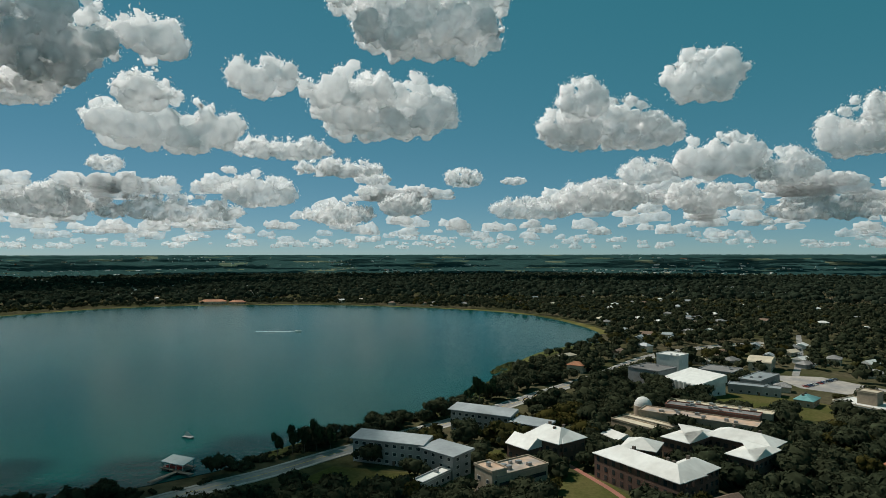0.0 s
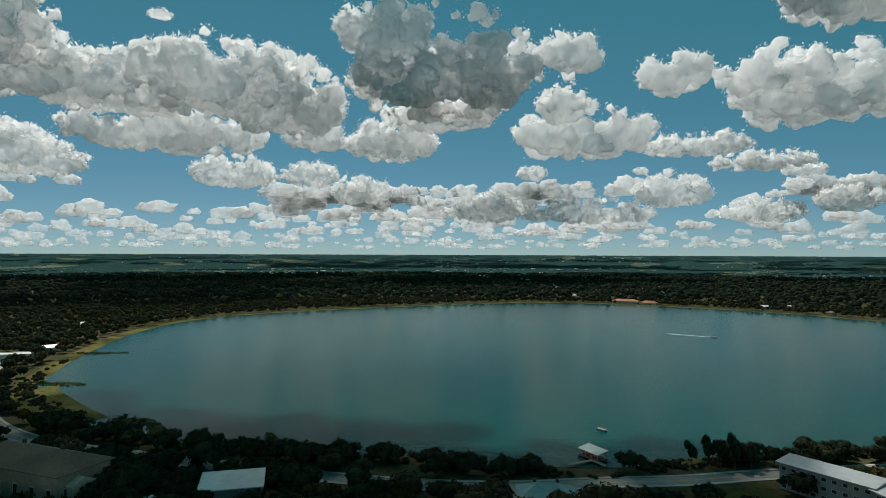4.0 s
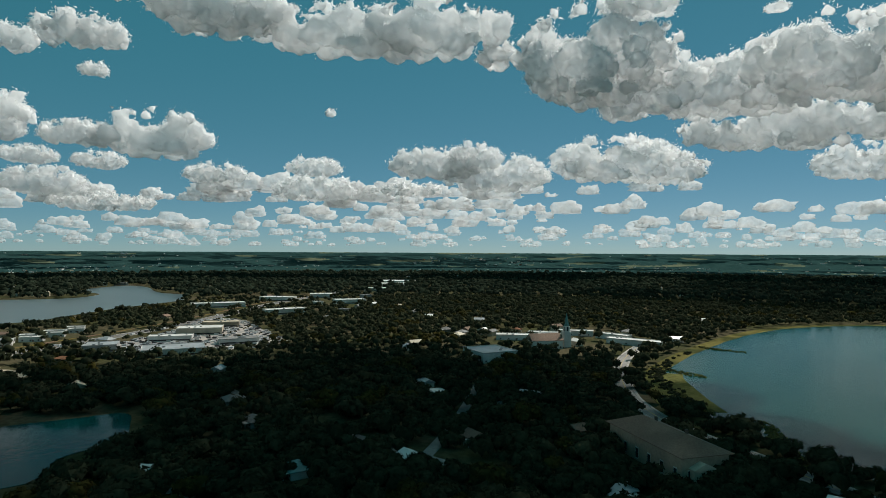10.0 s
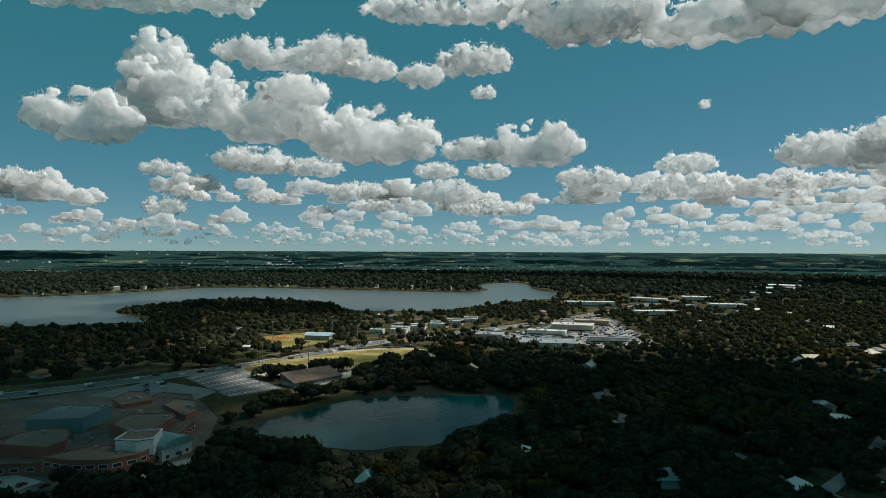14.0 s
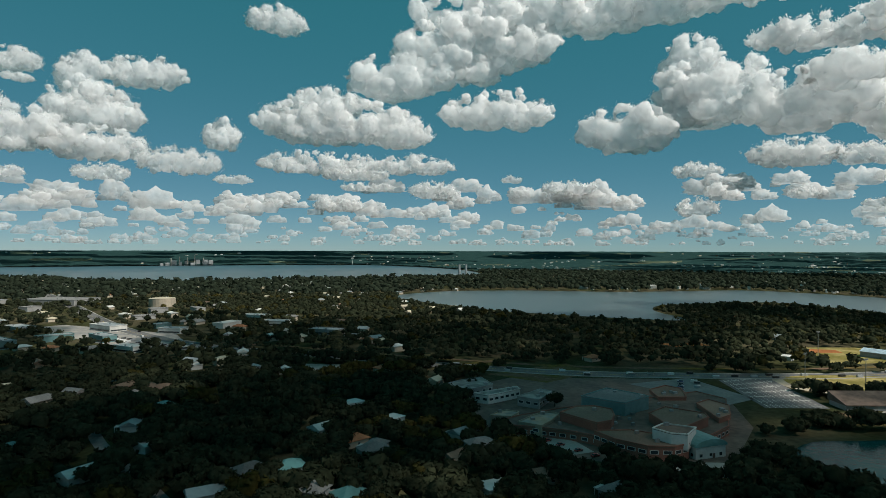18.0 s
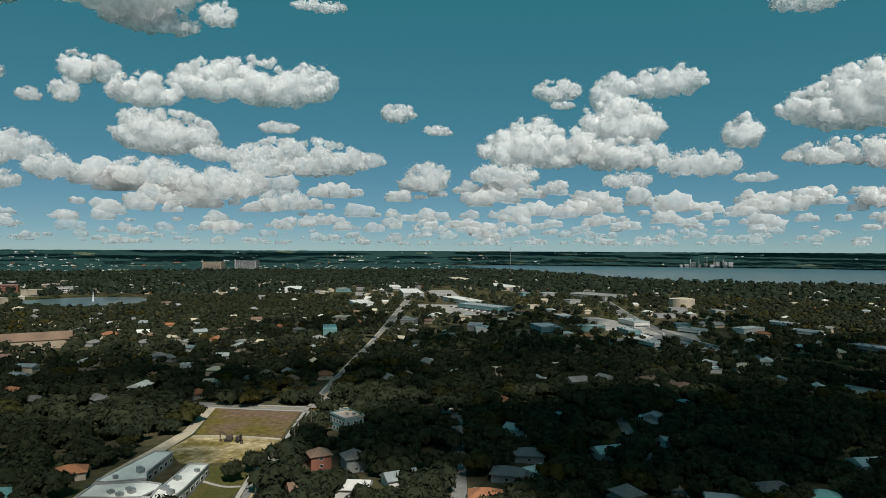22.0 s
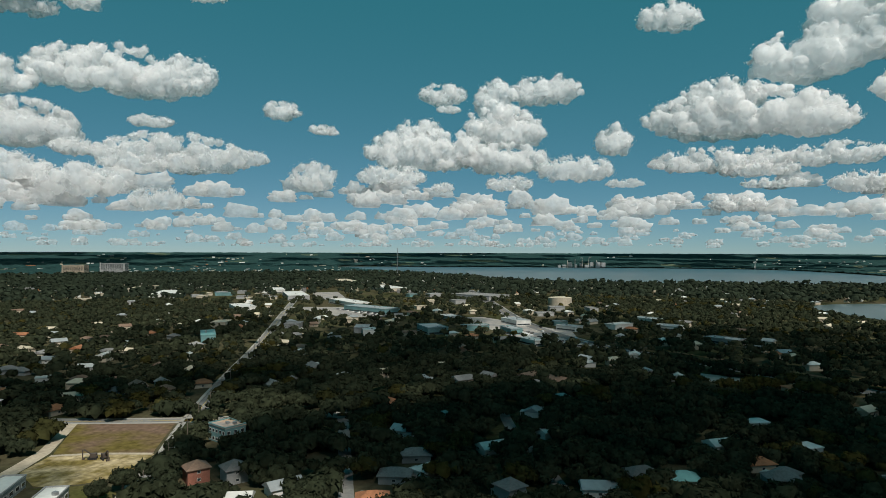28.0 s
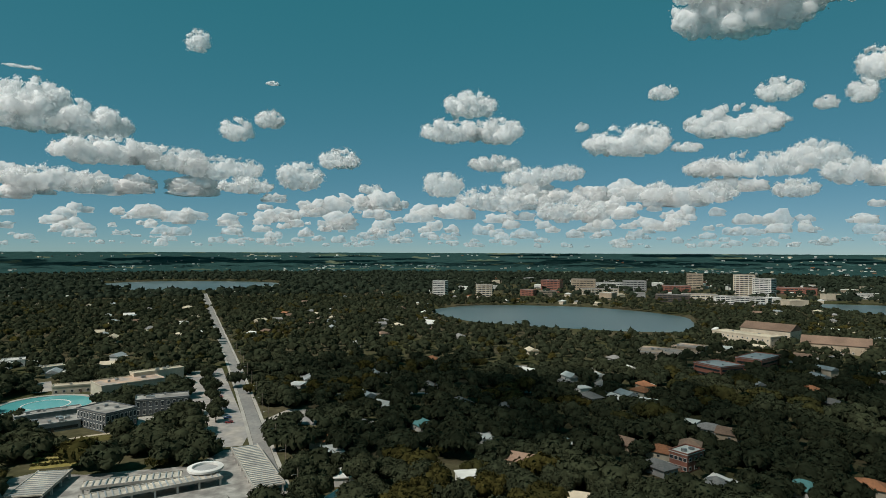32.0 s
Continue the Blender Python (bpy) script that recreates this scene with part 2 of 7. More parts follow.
CAR_PAINT = [material("car_paint_" + k, c, 0.3, spread=0.03, specular=0.6) for k, c in (
    ("white", (0.7, 0.7, 0.68)), ("silver", (0.4, 0.41, 0.42)), ("black", (0.03, 0.03, 0.032)), ("red", (0.35, 0.03, 0.025)), ("blue", (0.04, 0.08, 0.2)))]

# ---- building tools ----
class Shape:
    """Collects faces of one mesh."""

    def __init__(self):
        self.v, self.f = [], []

    def faces(self, verts, faces):
        k = len(self.v)
        self.v += [tuple(p) for p in verts]
        self.f += [tuple(i + k for i in f) for f in faces]
        return self

    def box(self, x, y, z, w, d, h, turn=0.0):
        c, s = math.cos(radians(turn)), math.sin(radians(turn))
        base = [(x + c * a - s * b, y + s * a + c * b) for a, b in ((-w / 2, -d / 2), (w / 2, -d / 2), (w / 2, d / 2), (-w / 2, d / 2))]
        return self.prism(base, z, z + h)

    def prism(self, outline, z0, z1):
        n = len(outline)
        v = [(p[0], p[1], z0) for p in outline] + [(p[0], p[1], z1) for p in outline]
        return self.faces(v, [tuple(range(n))[::-1], tuple(range(n, 2 * n))] + [(i, (i + 1) % n, n + (i + 1) % n, n + i) for i in range(n)])

    def hip(self, w, d, z, rise, inset=None, thick=0.25, x=0.0, y=0.0):
        """Hipped roof over a w x d plan; inset 0 makes gables."""
        i = d / 2 if inset is None else inset
        r = w / 2 - i
        a, b = w / 2, d / 2
        v = [(-a, -b, z), (a, -b, z), (a, b, z), (-a, b, z), (-a, -b, z + thick), (a, -b, z + thick), (a, b, z + thick), (-a, b, z + thick),
             (-r, 0, z + thick + rise), (r, 0, z + thick + rise)]
        f = [(3, 2, 1, 0), (0, 1, 5, 4), (1, 2, 6, 5), (2, 3, 7, 6), (3, 0, 4, 7), (4, 5, 9, 8), (6, 7, 8, 9), (5, 6, 9), (7, 4, 8)]
        return self.faces([(p[0] + x, p[1] + y, p[2]) for p in v], f)

    def tube(self, x, y, z, r0, r1, h, n=8):
        v = [(x + r * math.cos(2 * math.pi * i / n), y + r * math.sin(2 * math.pi * i / n), zz) for r, zz in ((r0, z), (r1, z + h)) for i in range(n)]
        return self.faces(v, [tuple(range(n))[::-1], tuple(range(n, 2 * n))] + [(i, (i + 1) % n, n + (i + 1) % n, n + i) for i in range(n)])

    def mesh(self, name, mat):
        me = bpy.data.meshes.new(name)
        me.from_pydata(self.v, [], self.f)
        me.materials.append(mat)
        return me


def part(name, shape, mat, parent=None, label=""):
    """Links a Shape, or a mesh, as one object under parent."""
    me = shape.mesh(name, mat) if isinstance(shape, Shape) else shape
    ob = new(name, me)
    if parent:
        ob.parent = parent
    return tagged(ob, label)


def thing(name, x, y, turn=0.0, label="", category="", group="", kind="", z=0.0):
    ob = new(name)
    ob.empty_display_size = 2
    ob.matrix_basis = pose(x, y, z, 0, 0, turn)
    return tagged(ob, label, category, group, kind)


def smooth_line(points, closed=False, steps=6):
    """A rounded line through the points."""
    p = [np.array(q, float) for q in points]
    n, out = len(p), []
    for i in range(n if closed else n - 1):
        if closed:
            a, b, c, d = p[i - 1], p[i], p[(i + 1) % n], p[(i + 2) % n]
        else:
            a, b, c, d = p[max(i - 1, 0)], p[i], p[i + 1], p[min(i + 2, n - 1)]
        for k in range(steps):
            t = k / steps
            out.append(0.5 * ((2 * b) + (c - a) * t + (2 * a - 5 * b + 4 * c - d) * t * t + (3 * b - a - 3 * c + d) * t ** 3))
    if not closed:
        out.append(p[-1])
    return np.array(out)


# which ground is taken (cells of 4 m): trees keep off it
CELL, HALF = 4.0, 2600.0
NCELL = int(2 * HALF / CELL)
taken = np.zeros((NCELL, NCELL), bool)
AXIS = -HALF + CELL * (np.arange(NCELL) + 0.5)


def inside(poly, x, y):
    """Which of the points lie in the polygon."""
    q = np.asarray(poly, float)
    r = np.zeros(np.shape(x), bool)
    for (x0, y0), (x1, y1) in zip(q, np.roll(q, -1, 0)):
        if y0 != y1:
            r ^= ((y0 > y) != (y1 > y)) & (x < (x1 - x0) * (y - y0) / (y1 - y0) + x0)
    return r


def take(poly):
    q = np.asarray(poly, float)
    lo = np.clip(((q.min(0) + HALF) / CELL).astype(int) - 1, 0, NCELL)
    hi = np.clip(((q.max(0) + HALF) / CELL).astype(int) + 2, 0, NCELL)
    if (hi <= lo).any():
        return
    X, Y = np.meshgrid(AXIS[lo[0]:hi[0]], AXIS[lo[1]:hi[1]])
    taken[lo[1]:hi[1], lo[0]:hi[0]] |= inside(q, X, Y)


def take_rect(x, y, w, d, turn=0.0, margin=3.0, front=0.0):
    """Takes a rectangle and, towards the middle of the place, an open yard before it."""
    c, s = math.cos(radians(turn)), math.sin(radians(turn))
    a, b = w / 2 + margin, d / 2 + margin
    rect = [(x + c * i - s * j, y + s * i + c * j) for i, j in ((-a, -b), (a, -b), (a, b), (-a, b))]
    take(rect)
    if front:
        r = math.hypot(x, y)
        ux, uy = -x / r, -y / r
        h = min(w, d) / 2 + 1
        take([(x + uy * h, y - ux * h), (x - uy * h, y + ux * h), (x - uy * h + ux * front, y + ux * h + uy * front), (x + uy * h + ux * front, y - ux * h + uy * front)])


def is_free(x, y):
    i = np.clip(((x + HALF) / CELL).astype(int), 0, NCELL - 1)
    j = np.clip(((y + HALF) / CELL).astype(int), 0, NCELL - 1)
    out = (np.abs(x) >= HALF) | (np.abs(y) >= HALF)
    return out | ~taken[j, i]


def flat_patch(name, outline, z, mat, label="", category="", kind="structure", depth=0.3):
    ob = part(name, Shape().prism(outline, z - depth, z), mat)
    take(outline)
    return tagged(ob, label, category, "", kind)


def ribbon(name, line, width, z, mat, margin=1.5, label="", kind="structure", offset=0.0, category="", depth=0.25):
    p = smooth_line(line)
    d = np.gradient(p, axis=0)
    d /= np.linalg.norm(d, axis=1)[:, None]
    nrm = np.stack([-d[:, 1], d[:, 0]], 1)
    p = p + nrm * offset
    a, b = p + nrm * width / 2, p - nrm * width / 2
    n = len(p)
    v = [(*q, z) for q in a] + [(*q, z) for q in b] + [(*q, z - depth) for q in a] + [(*q, z - depth) for q in b]
    f = []
    for i in range(n - 1):
        f += [(i, n + i, n + i + 1, i + 1), (2 * n + i, i, i + 1, 2 * n + i + 1), (n + i, 3 * n + i, 3 * n + i + 1, n + i + 1)]
    ob = part(name, Shape().faces(v, f), mat)
    if margin is not None:
        wide_a, wide_b = p + nrm * (width / 2 + margin), p - nrm * (width / 2 + margin)
        for i in range(n - 1):
            take([wide_a[i], wide_a[i + 1], wide_b[i + 1], wide_b[i]])
    return tagged(ob, label, category, "", kind)


# ---- ground: flat out to 3.8 km, then rising gently to the skyline ----
RISE, EDGE, TOP = 3800.0, 4930.0, 76.5


def ground_height(r):
    return np.clip((r - RISE) / (EDGE - RISE), 0, 1) * TOP


def build_ground():
    rings = np.concatenate([[0], np.geomspace(60, RISE, 26), np.linspace(RISE + 60, EDGE, 12)])
    n = 240
    ang = np.linspace(0, 2 * math.pi, n, endpoint=False)
    v = [(0, 0, 0)] + [(r * math.cos(a), r * math.sin(a), float(ground_height(r))) for r in rings[1:] for a in ang]
    f = [(0, 1 + i, 1 + (i + 1) % n) for i in range(n)]
    for k in range(len(rings) - 2):
        o = 1 + k * n
        f += [(o + i, o + n + i, o + n + (i + 1) % n, o + (i + 1) % n) for i in range(n)]
    ob = part("ground", Shape().faces(v, f), M["ground"])
    tagged(ob, "green and brown flat land reaching to the horizon", "ground", "", "structure")


build_ground()

# ---- lakes ----
GREAT_LAKE = [
    (165, 657), (150, 628), (125, 608), (83, 554), (64, 504), (45, 465), (30, 416), (14, 385), (-8, 357), (-29, 342), (-52, 318), (-78, 290),
    (-94, 266), (-109, 253), (-125, 241), (-151, 228), (-174, 222), (-197, 206), (-220, 194), (-259, 175), (-306, 160), (-357, 156), (-402, 159),
    (-454, 169), (-486, 183), (-558, 232), (-653, 312), (-734, 399), (-772, 475), (-784, 564), (-750, 686), (-700, 808), (-640, 930), (-570, 1030),
    (-470, 1090), (-345, 1110), (-184, 1105), (-42, 1055), (68, 992), (143, 895), (179, 743)]
POND = [(-212, -243), (-233, -258), (-256, -256), (-284, -252), (-308, -240), (-327, -220), (-341, -196), (-351, -172), (-313, -154), (-297, -153),
        (-286, -161), (-273, -165), (-251, -157), (-236, -172), (-221, -184), (-214, -214)]
BROAD_LAKE = [(-258, -929), (-326, -845), (-415, -770), (-480, -742), (-500, -860), (-560, -945), (-690, -975), (-784, -965), (-820, -850), (-812, -745),
              (-745, -660), (-735, -600), (-770, -545), (-812, -512), (-979, -500), (-1141, -464), (-1197, -487), (-1290, -520), (-1360, -600), (-1560, -720),
              (-1600, -800), (-1420, -800), (-1290, -690), (-1170, -700), (-1123, -856), (-1083, -1010), (-1030, -1180), (-950, -1270), (-800, -1265), (-640, -1270),
              (-446, -1350), (-262, -1340), (-150, -1200)]
LONG_LAKE = [(2067, -3189), (1619, -3400), (1045, -3600), (389, -3740), (-293, -3700), (-625, -2929), (-624, -2338), (-544, -2185), (-256, -2075), (24, -2013),
             (285, -1930), (599, -1969), (878, -2215), (1274, -2463), (1654, -2709)]
TOWN_LAKE = [(956, 170), (1063, 112), (1078, -18), (1043, -108), (965, -181), (898, -200), (773, -170), (749, -122), (766, -27), (800, 58), (838, 110)]
MIRROR_LAKE = [(1197, -469), (1212, -538), (1192, -608), (1111, -655), (1014, -586), (1040, -496)]
WEST_LAKE = [(1526, 1185), (1712, 1104), (1720, 785), (1452, 692), (1309, 915)]
lakes = []


def build_lake(points, label, z=0.25, mat="cloud_pale_water", bank=5):
    line = smooth_line(points, True, 6)
    wob = np.array([noise.noise((q[0] * 0.03, q[1] * 0.03, 3.0)) for q in line])
    mid = line.mean(0)
    line = line + (line - mid) / np.linalg.norm(line - mid, axis=1)[:, None] * wob[:, None] * 2.5
    ob = part("water", Shape().prism([tuple(q) for q in line], z - 1.0, z), M[mat])
    tagged(ob, label, "lake", "", "structure")
    grown = mid + (line - mid) * (1 + bank / np.linalg.norm(line - mid, axis=1)[:, None])
    take(grown)
    if mat == "cloud_pale_water" or bank > 10:
        take(line * 0.93)          # open bank on the near side
    lakes.append(line)
    return line


shore = build_lake(GREAT_LAKE, "wide round teal lake with rippled water", mat="water")
build_lake(POND, "small dark teal pond among trees", mat="pond_water", bank=13)
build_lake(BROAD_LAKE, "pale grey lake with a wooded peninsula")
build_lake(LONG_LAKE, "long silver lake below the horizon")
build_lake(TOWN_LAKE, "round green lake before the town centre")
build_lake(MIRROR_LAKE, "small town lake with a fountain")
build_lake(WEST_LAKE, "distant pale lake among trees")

def shore_strip(line, i0, i1, width, mat, label, z=0.2, shift=0.4):
    """A strip of bank along a stretch of shore."""
    n = len(line)
    pts = [tuple(line[i % n]) for i in range(i0, i1, 4)]
    r = ribbon("bank", pts, width, z, mat, 1.0, label, offset=width * shift, category="lake shore")
    return r


shore_strip(shore, 138, 246, 16, M["bank"], "yellow-green grassy bank along the lake")
shore_strip(shore, 126, 146, 34, M["reed"], "yellow-green marsh at the lake edge", 0.32, 0.1)
shore_strip(shore, 4, 30, 14, M["reed"], "pale green reeds along the lake edge", 0.32, 0.0)
shore_strip(shore, 36, 70, 7, M["reed"], "reeds along the lake edge", 0.32, 0.2)

# ---- roads ----
def road(line, width, label, walks=True, markings=True, verge=0.6, mat="asphalt"):
    r = ribbon("road", line, width, 0.12, M[mat], verge, label, category="road")
    if markings:
        for off in (-0.12, 0.12):
            tagged(ribbon("marking", line, 0.14, 0.135, M["yellow"], None, "double yellow line", offset=off, depth=0.01)).parent = r
    if walks:
        for side in (-1, 1):
            ribbon("pavement", line, 1.8, 0.26, M["concrete"], None, "pale concrete pavement along the road", offset=side * (width / 2 + 1.1), category="pavement")


SHORE_ROAD = [(330, 640), (250, 605), (183, 553), (117, 469), (65, 409), (32, 370), (5, 341), (-24, 313), (-49, 288), (-73, 262), (-95, 243), (-125, 215),
              (-160, 192), (-210, 170), (-270, 148), (-330, 128), (-380, 124), (-423, 130), (-485, 145), (-546, 168), (-606, 200)]
road(SHORE_ROAD, 8, "two-lane asphalt road along the lake shore", verge=3)
for k in (0.975, 0.95):
    far_side = smooth_line([(q[0] * k, q[1] * k) for q in SHORE_ROAD[:13]])
    for a, b in zip(far_side[:-1], far_side[1:]):
        u = (b - a) / np.linalg.norm(b - a) * 5
        take([a + (-u[1], u[0]), b + (-u[1], u[0]), b + (u[1], -u[0]), a + (u[1], -u[0])])
SOUTH_AVENUE = [(1235, 715), (779, 436), (484, 255), (345, 171), (269, 126), (226, 100), (150, 54)]
road(SOUTH_AVENUE, 6.6, "straight grey avenue lined with poles", markings=False, verge=3.5)
EAST_STREET = [(150, -110), (197, -164), (222, -204), (259, -255), (314, -338), (420, -506), (640, -838), (963, -1328), (1250, -1760)]
road(EAST_STREET, 7, "straight asphalt street running to the horizon", verge=2)
CROSS_STREET = [(345, -215), (296, -238), (250, -262), (216, -286), (170, -310), (111, -340)]
road(CROSS_STREET, 7, "narrow side street crossing the avenue")
BRICK_LANE = [(215, -330), (191, -299), (130, -206), (110, -175)]
road(BRICK_LANE, 6, "shaded side lane between houses", walks=False, markings=False)
LANE_2 = [(112, -345), (95, -310), (62, -255), (40, -215)]
road(LANE_2, 6, "shaded side lane between houses", walks=False, markings=False)
HIGHWAY = [(540, -1400), (395, -1119), (222, -778), (99, -619), (24, -574), (-70, -506), (-180, -440), (-270, -412), (-351, -394), (-423, -389), (-495, -385), (-597, -358),
           (-732, -322), (-909, -296), (-1087, -280), (-1420, -211)]
road(HIGHWAY, 16, "broad grey highway with several lanes", mat="dark_asphalt")
ribbon("railway", [(p[0] - 8, p[1] - 26) for p in HIGHWAY[3:]], 6, 0.3, M["dirt"], 3, "brown railway bed beside the highway", category="railway")
for line in ([(-560, 60), (-480, 40), (-330, 10), (-230, -20)], [(-430, -150), (-330, -60), (-250, 30)], [(250, -420), (180, -455), (60, -500)],
             [(500, 40), (520, -90), (470, -220), (360, -370)], [(380, 150), (420, -40), (400, -200)], [(640, -300), (540, -160), (480, 60), (420, 210)]):
    road(line, 6, "quiet residential street under trees", walks=False, markings=False)

# ---- buildings ----
def plan(a, b, depth):
    """Centre, width, depth and turn of a plan whose one side runs from a to b, with its body to the left of that way (right for a negative depth)."""
    a, b = np.array(a, float), np.array(b, float)
    u = b - a
    w = float(np.linalg.norm(u))
    u /= w
    mid = (a + b) / 2 + np.array((-u[1], u[0])) * depth / 2
    return float(mid[0]), float(mid[1]), w, abs(depth), math.degrees(math.atan2(u[1], u[0]))


def cube_mesh(name, mat):
    return Shape().box(0, 0, -0.5, 1, 1, 1).mesh(name, mat)


PANE, FRAME, SLAT = cube_mesh("pane", M["glass"]), cube_mesh("frame", M["frame"]), cube_mesh("batten", M["steel_roof"])


def window_mesh():
    """A frame with a recessed sheet of glass on both faces, one unit wide and high."""
    s = Shape()
    for x, z, w, h in ((-0.46, -0.5, 0.08, 1), (0.46, -0.5, 0.08, 1), (0, -0.5, 0.84, 0.1), (0, 0.4, 0.84, 0.1)):
        s.box(x, 0, z, w, 1, h)
    k = len(s.f)
    s.box(0, 0, -0.4, 0.84, 0.7, 0.8)
    me = s.mesh("window", M["frame"])
    me.materials.append(M["glass"])
    for q in list(me.polygons)[k:]:
        q.material_index = 1
    return me


WINDOW = window_mesh()
DOOR = cube_mesh("door", M["door"])


def put(name, me, parent, x, y, z, sx, sy, sz, turn=0.0):
    ob = new(name, me)
    ob.parent = parent
    ob.matrix_basis = pose(x, y, z, 0, 0, turn) @ Matrix.Diagonal((sx, sy, sz, 1))
    return ob


def windows(parent, w, d, h, storeys, nx, ny, size=(1.5, 1.4), sill=0.9, bands=False, kind=None):
    """Rows of framed windows on the four walls of a w x d block; bands: one ribbon of glass a storey and side."""
    step = h / storeys
    kind = kind or WINDOW
    for s in range(storeys):
        z = s * step + sill + size[1] / 2
        if bands:
            for side in (-1, 1):
                put("window", PANE, parent, 0, side * d / 2, z, w * 0.92, 0.3, size[1])
                put("window", PANE, parent, side * w / 2, 0, z, 0.3, d * 0.88, size[1])
            continue
        for side in (-1, 1):
            for i in range(nx):
                x = (i + 0.5) / nx * w - w / 2
                put("window", kind, parent, x, side * d / 2, z, size[0] + 0.3, 0.2, size[1] + 0.3)
            for i in range(ny):
                y = (i + 0.5) / ny * d - d / 2
                put("window", kind, parent, side * w / 2, y, z, size[0] + 0.3, 0.2, size[1] + 0.3, 90)


def block(name, p, h, wall, roof, label, category, storeys=1, nx=4, ny=2, style="flat", rise=3.0, inset=None, eave=0.7, group="", bands=False, front=14.0, vents=2, size=(1.5, 1.4), gears=True):
    """A building on the plan p (centre, width, depth, turn): walls, a roof, windows, a door, vents."""
    x, y, w, d, turn = p
    b = thing(name, x, y, turn, label, category, group)
    take_rect(x, y, w, d, turn, 3.0, front)
    part("wall", Shape().box(0, 0, 0, w, d, h), M[wall], b)
    if style == "flat":
        s = Shape().box(0, 0, h, w + 0.5, d + 0.5, 0.35)
        part("roof", s, M[roof], b)
        rim = Shape()
        for sx in (-1, 1):
            rim.box(sx * (w / 2 + 0.1), 0, h + 0.35, 0.35, d + 0.55, 0.55)
            rim.box(0, sx * (d / 2 + 0.1), h + 0.35, w - 0.15, 0.35, 0.55)
        part("parapet", rim, M[wall], b)
        rng = random.Random(int(abs(x * 7 + y * 13)))
        for _ in range(vents if gears else 0):
            s2 = rng.uniform(1.2, 2.4)
            part("roof_vent", Shape().box(rng.uniform(-0.35, 0.35) * w, rng.uniform(-0.3, 0.3) * d, h + 0.35, s2, s2 * 0.8, rng.uniform(0.8, 1.5)), M["metal"], b)
    elif style == "shed":
        a, c = w / 2 + eave, d / 2 + eave
        v = [(-a, -c, h), (a, -c, h), (a, c, h), (-a, c, h), (-a, -c, h + 0.4), (a, -c, h + 0.4), (a, c, h + rise), (-a, c, h + rise)]
        part("roof", Shape().faces(v, [(3, 2, 1, 0), (0, 1, 5, 4), (1, 2, 6, 5), (2, 3, 7, 6), (3, 0, 4, 7), (4, 5, 6, 7)]), M[roof], b)
    elif style == "arch":
        n, sh = 10, Shape()
        pts = [(-(w / 2 + eave) * math.cos(math.pi * i / n), h + rise * math.sin(math.pi * i / n)) for i in range(n + 1)]
        v = [(q[0], s * (d / 2 + eave), q[1]) for s in (-1, 1) for q in pts]
        part("roof", sh.faces(v, [(i, i + 1, n + 2 + i, n + 1 + i) for i in range(n)] + [tuple(range(n + 1)), tuple(range(n + 1, 2 * n + 2))[::-1]]), M[roof], b)
    else:
        part("roof", Shape().hip(w + 2 * eave, d + 2 * eave, h, rise, 0 if style == "gable" else inset), M[roof], b)
        if style == "hip" and w > 14:
            for k in range(2):
                part("chimney", Shape().box((k - 0.5) * w * 0.4, d * 0.14, h + 0.8, 1.1, 1.1, rise), M["dark_wall"], b)
    if storeys:
        windows(b, w, d, h, storeys, nx, ny, bands=bands, size=size, kind=PANE if wall == "hall_brick" else None)
    put("door", DOOR, b, w * 0.1, -d / 2, 1.05, 1.3, 0.3, 2.1)
    return b


def seams(b, w, d, z, n, rise=0.0, mat=None):
    """Raised seams of a metal roof, one batten each."""
    for i in range(n):
        put("seam", SLAT, b, (i + 0.5) / n * w - w / 2, 0, z, 0.18, d, 0.16)


# campus between the lake and the avenue
DORM = "long grey lakeside dormitory with a sloping grey metal roof"
for a, b, dp, h, nx, rise in (((-40, 277), (-9, 266), 9, 10.2, 9, 1.6), ((-9, 265), (4, 253), 11, 9.6, 4, 1.0), ((4, 327), (33, 312), 9, 10.2, 9, 1.8), ((34, 309), (48, 299), 10, 8.5, 4, 1.0)):
    block("dormitory", plan(a, b, dp), h, "grey_wall", "steel_roof", DORM, "dormitory", 3, nx, 2, "shed", rise, group="lakeside dormitories", size=(1.7, 1.3), eave=1.2)
block("colonnade", plan((1, 276), (17, 281), 6), 3.6, "tan_wall", "steel_roof", "low covered colonnade with a pale flat roof", "colonnade", 1, 6, 1, vents=0)
block("hall", plan((37, 285), (50, 271), 18), 9, "hall_brick", "white_roof", "dark brick hall with a white hipped roof", "hall", 2, 5, 5, "hip", 4.5, 6)
block("hall", plan((52, 272), (64, 281), 14), 9, "hall_brick", "white_roof", "dark brick hall with a white hipped roof", "hall", 2, 4, 4, "hip", 4.0)
block("chapel", plan((29, 283), (37, 273), 11), 6, "hall_brick", "white_roof", "small brick chapel with a white gabled roof", "chapel", 1, 3, 2, "gable", 4.0)
block("lecture_building", plan((12, 239), (18, 230), 7), 11, "tan_wall", "rust_slab", "tan lecture building with a stained flat roof", "college building", 2, 2, 2, vents=1)
block("lecture_building", plan((20, 231), (41, 245), 12), 9, "tan_wall", "rust_slab", "tan lecture building with a stained flat roof", "college building", 2, 6, 3, bands=True, vents=5)
block("annex", plan((-1, 256), (3, 253), -18), 3.8, "grey_wall", "white_roof", "low annex with a long white flat roof", "annex", 1, 1, 5, vents=1)
block("brick_hall", plan((62, 256), (84, 222), 15), 10, "hall_brick", "white_roof", "long dark brick hall under a white hipped roof", "college building", 3, 10, 3, "hip", 3.6, 7, size=(1.1, 1.6))
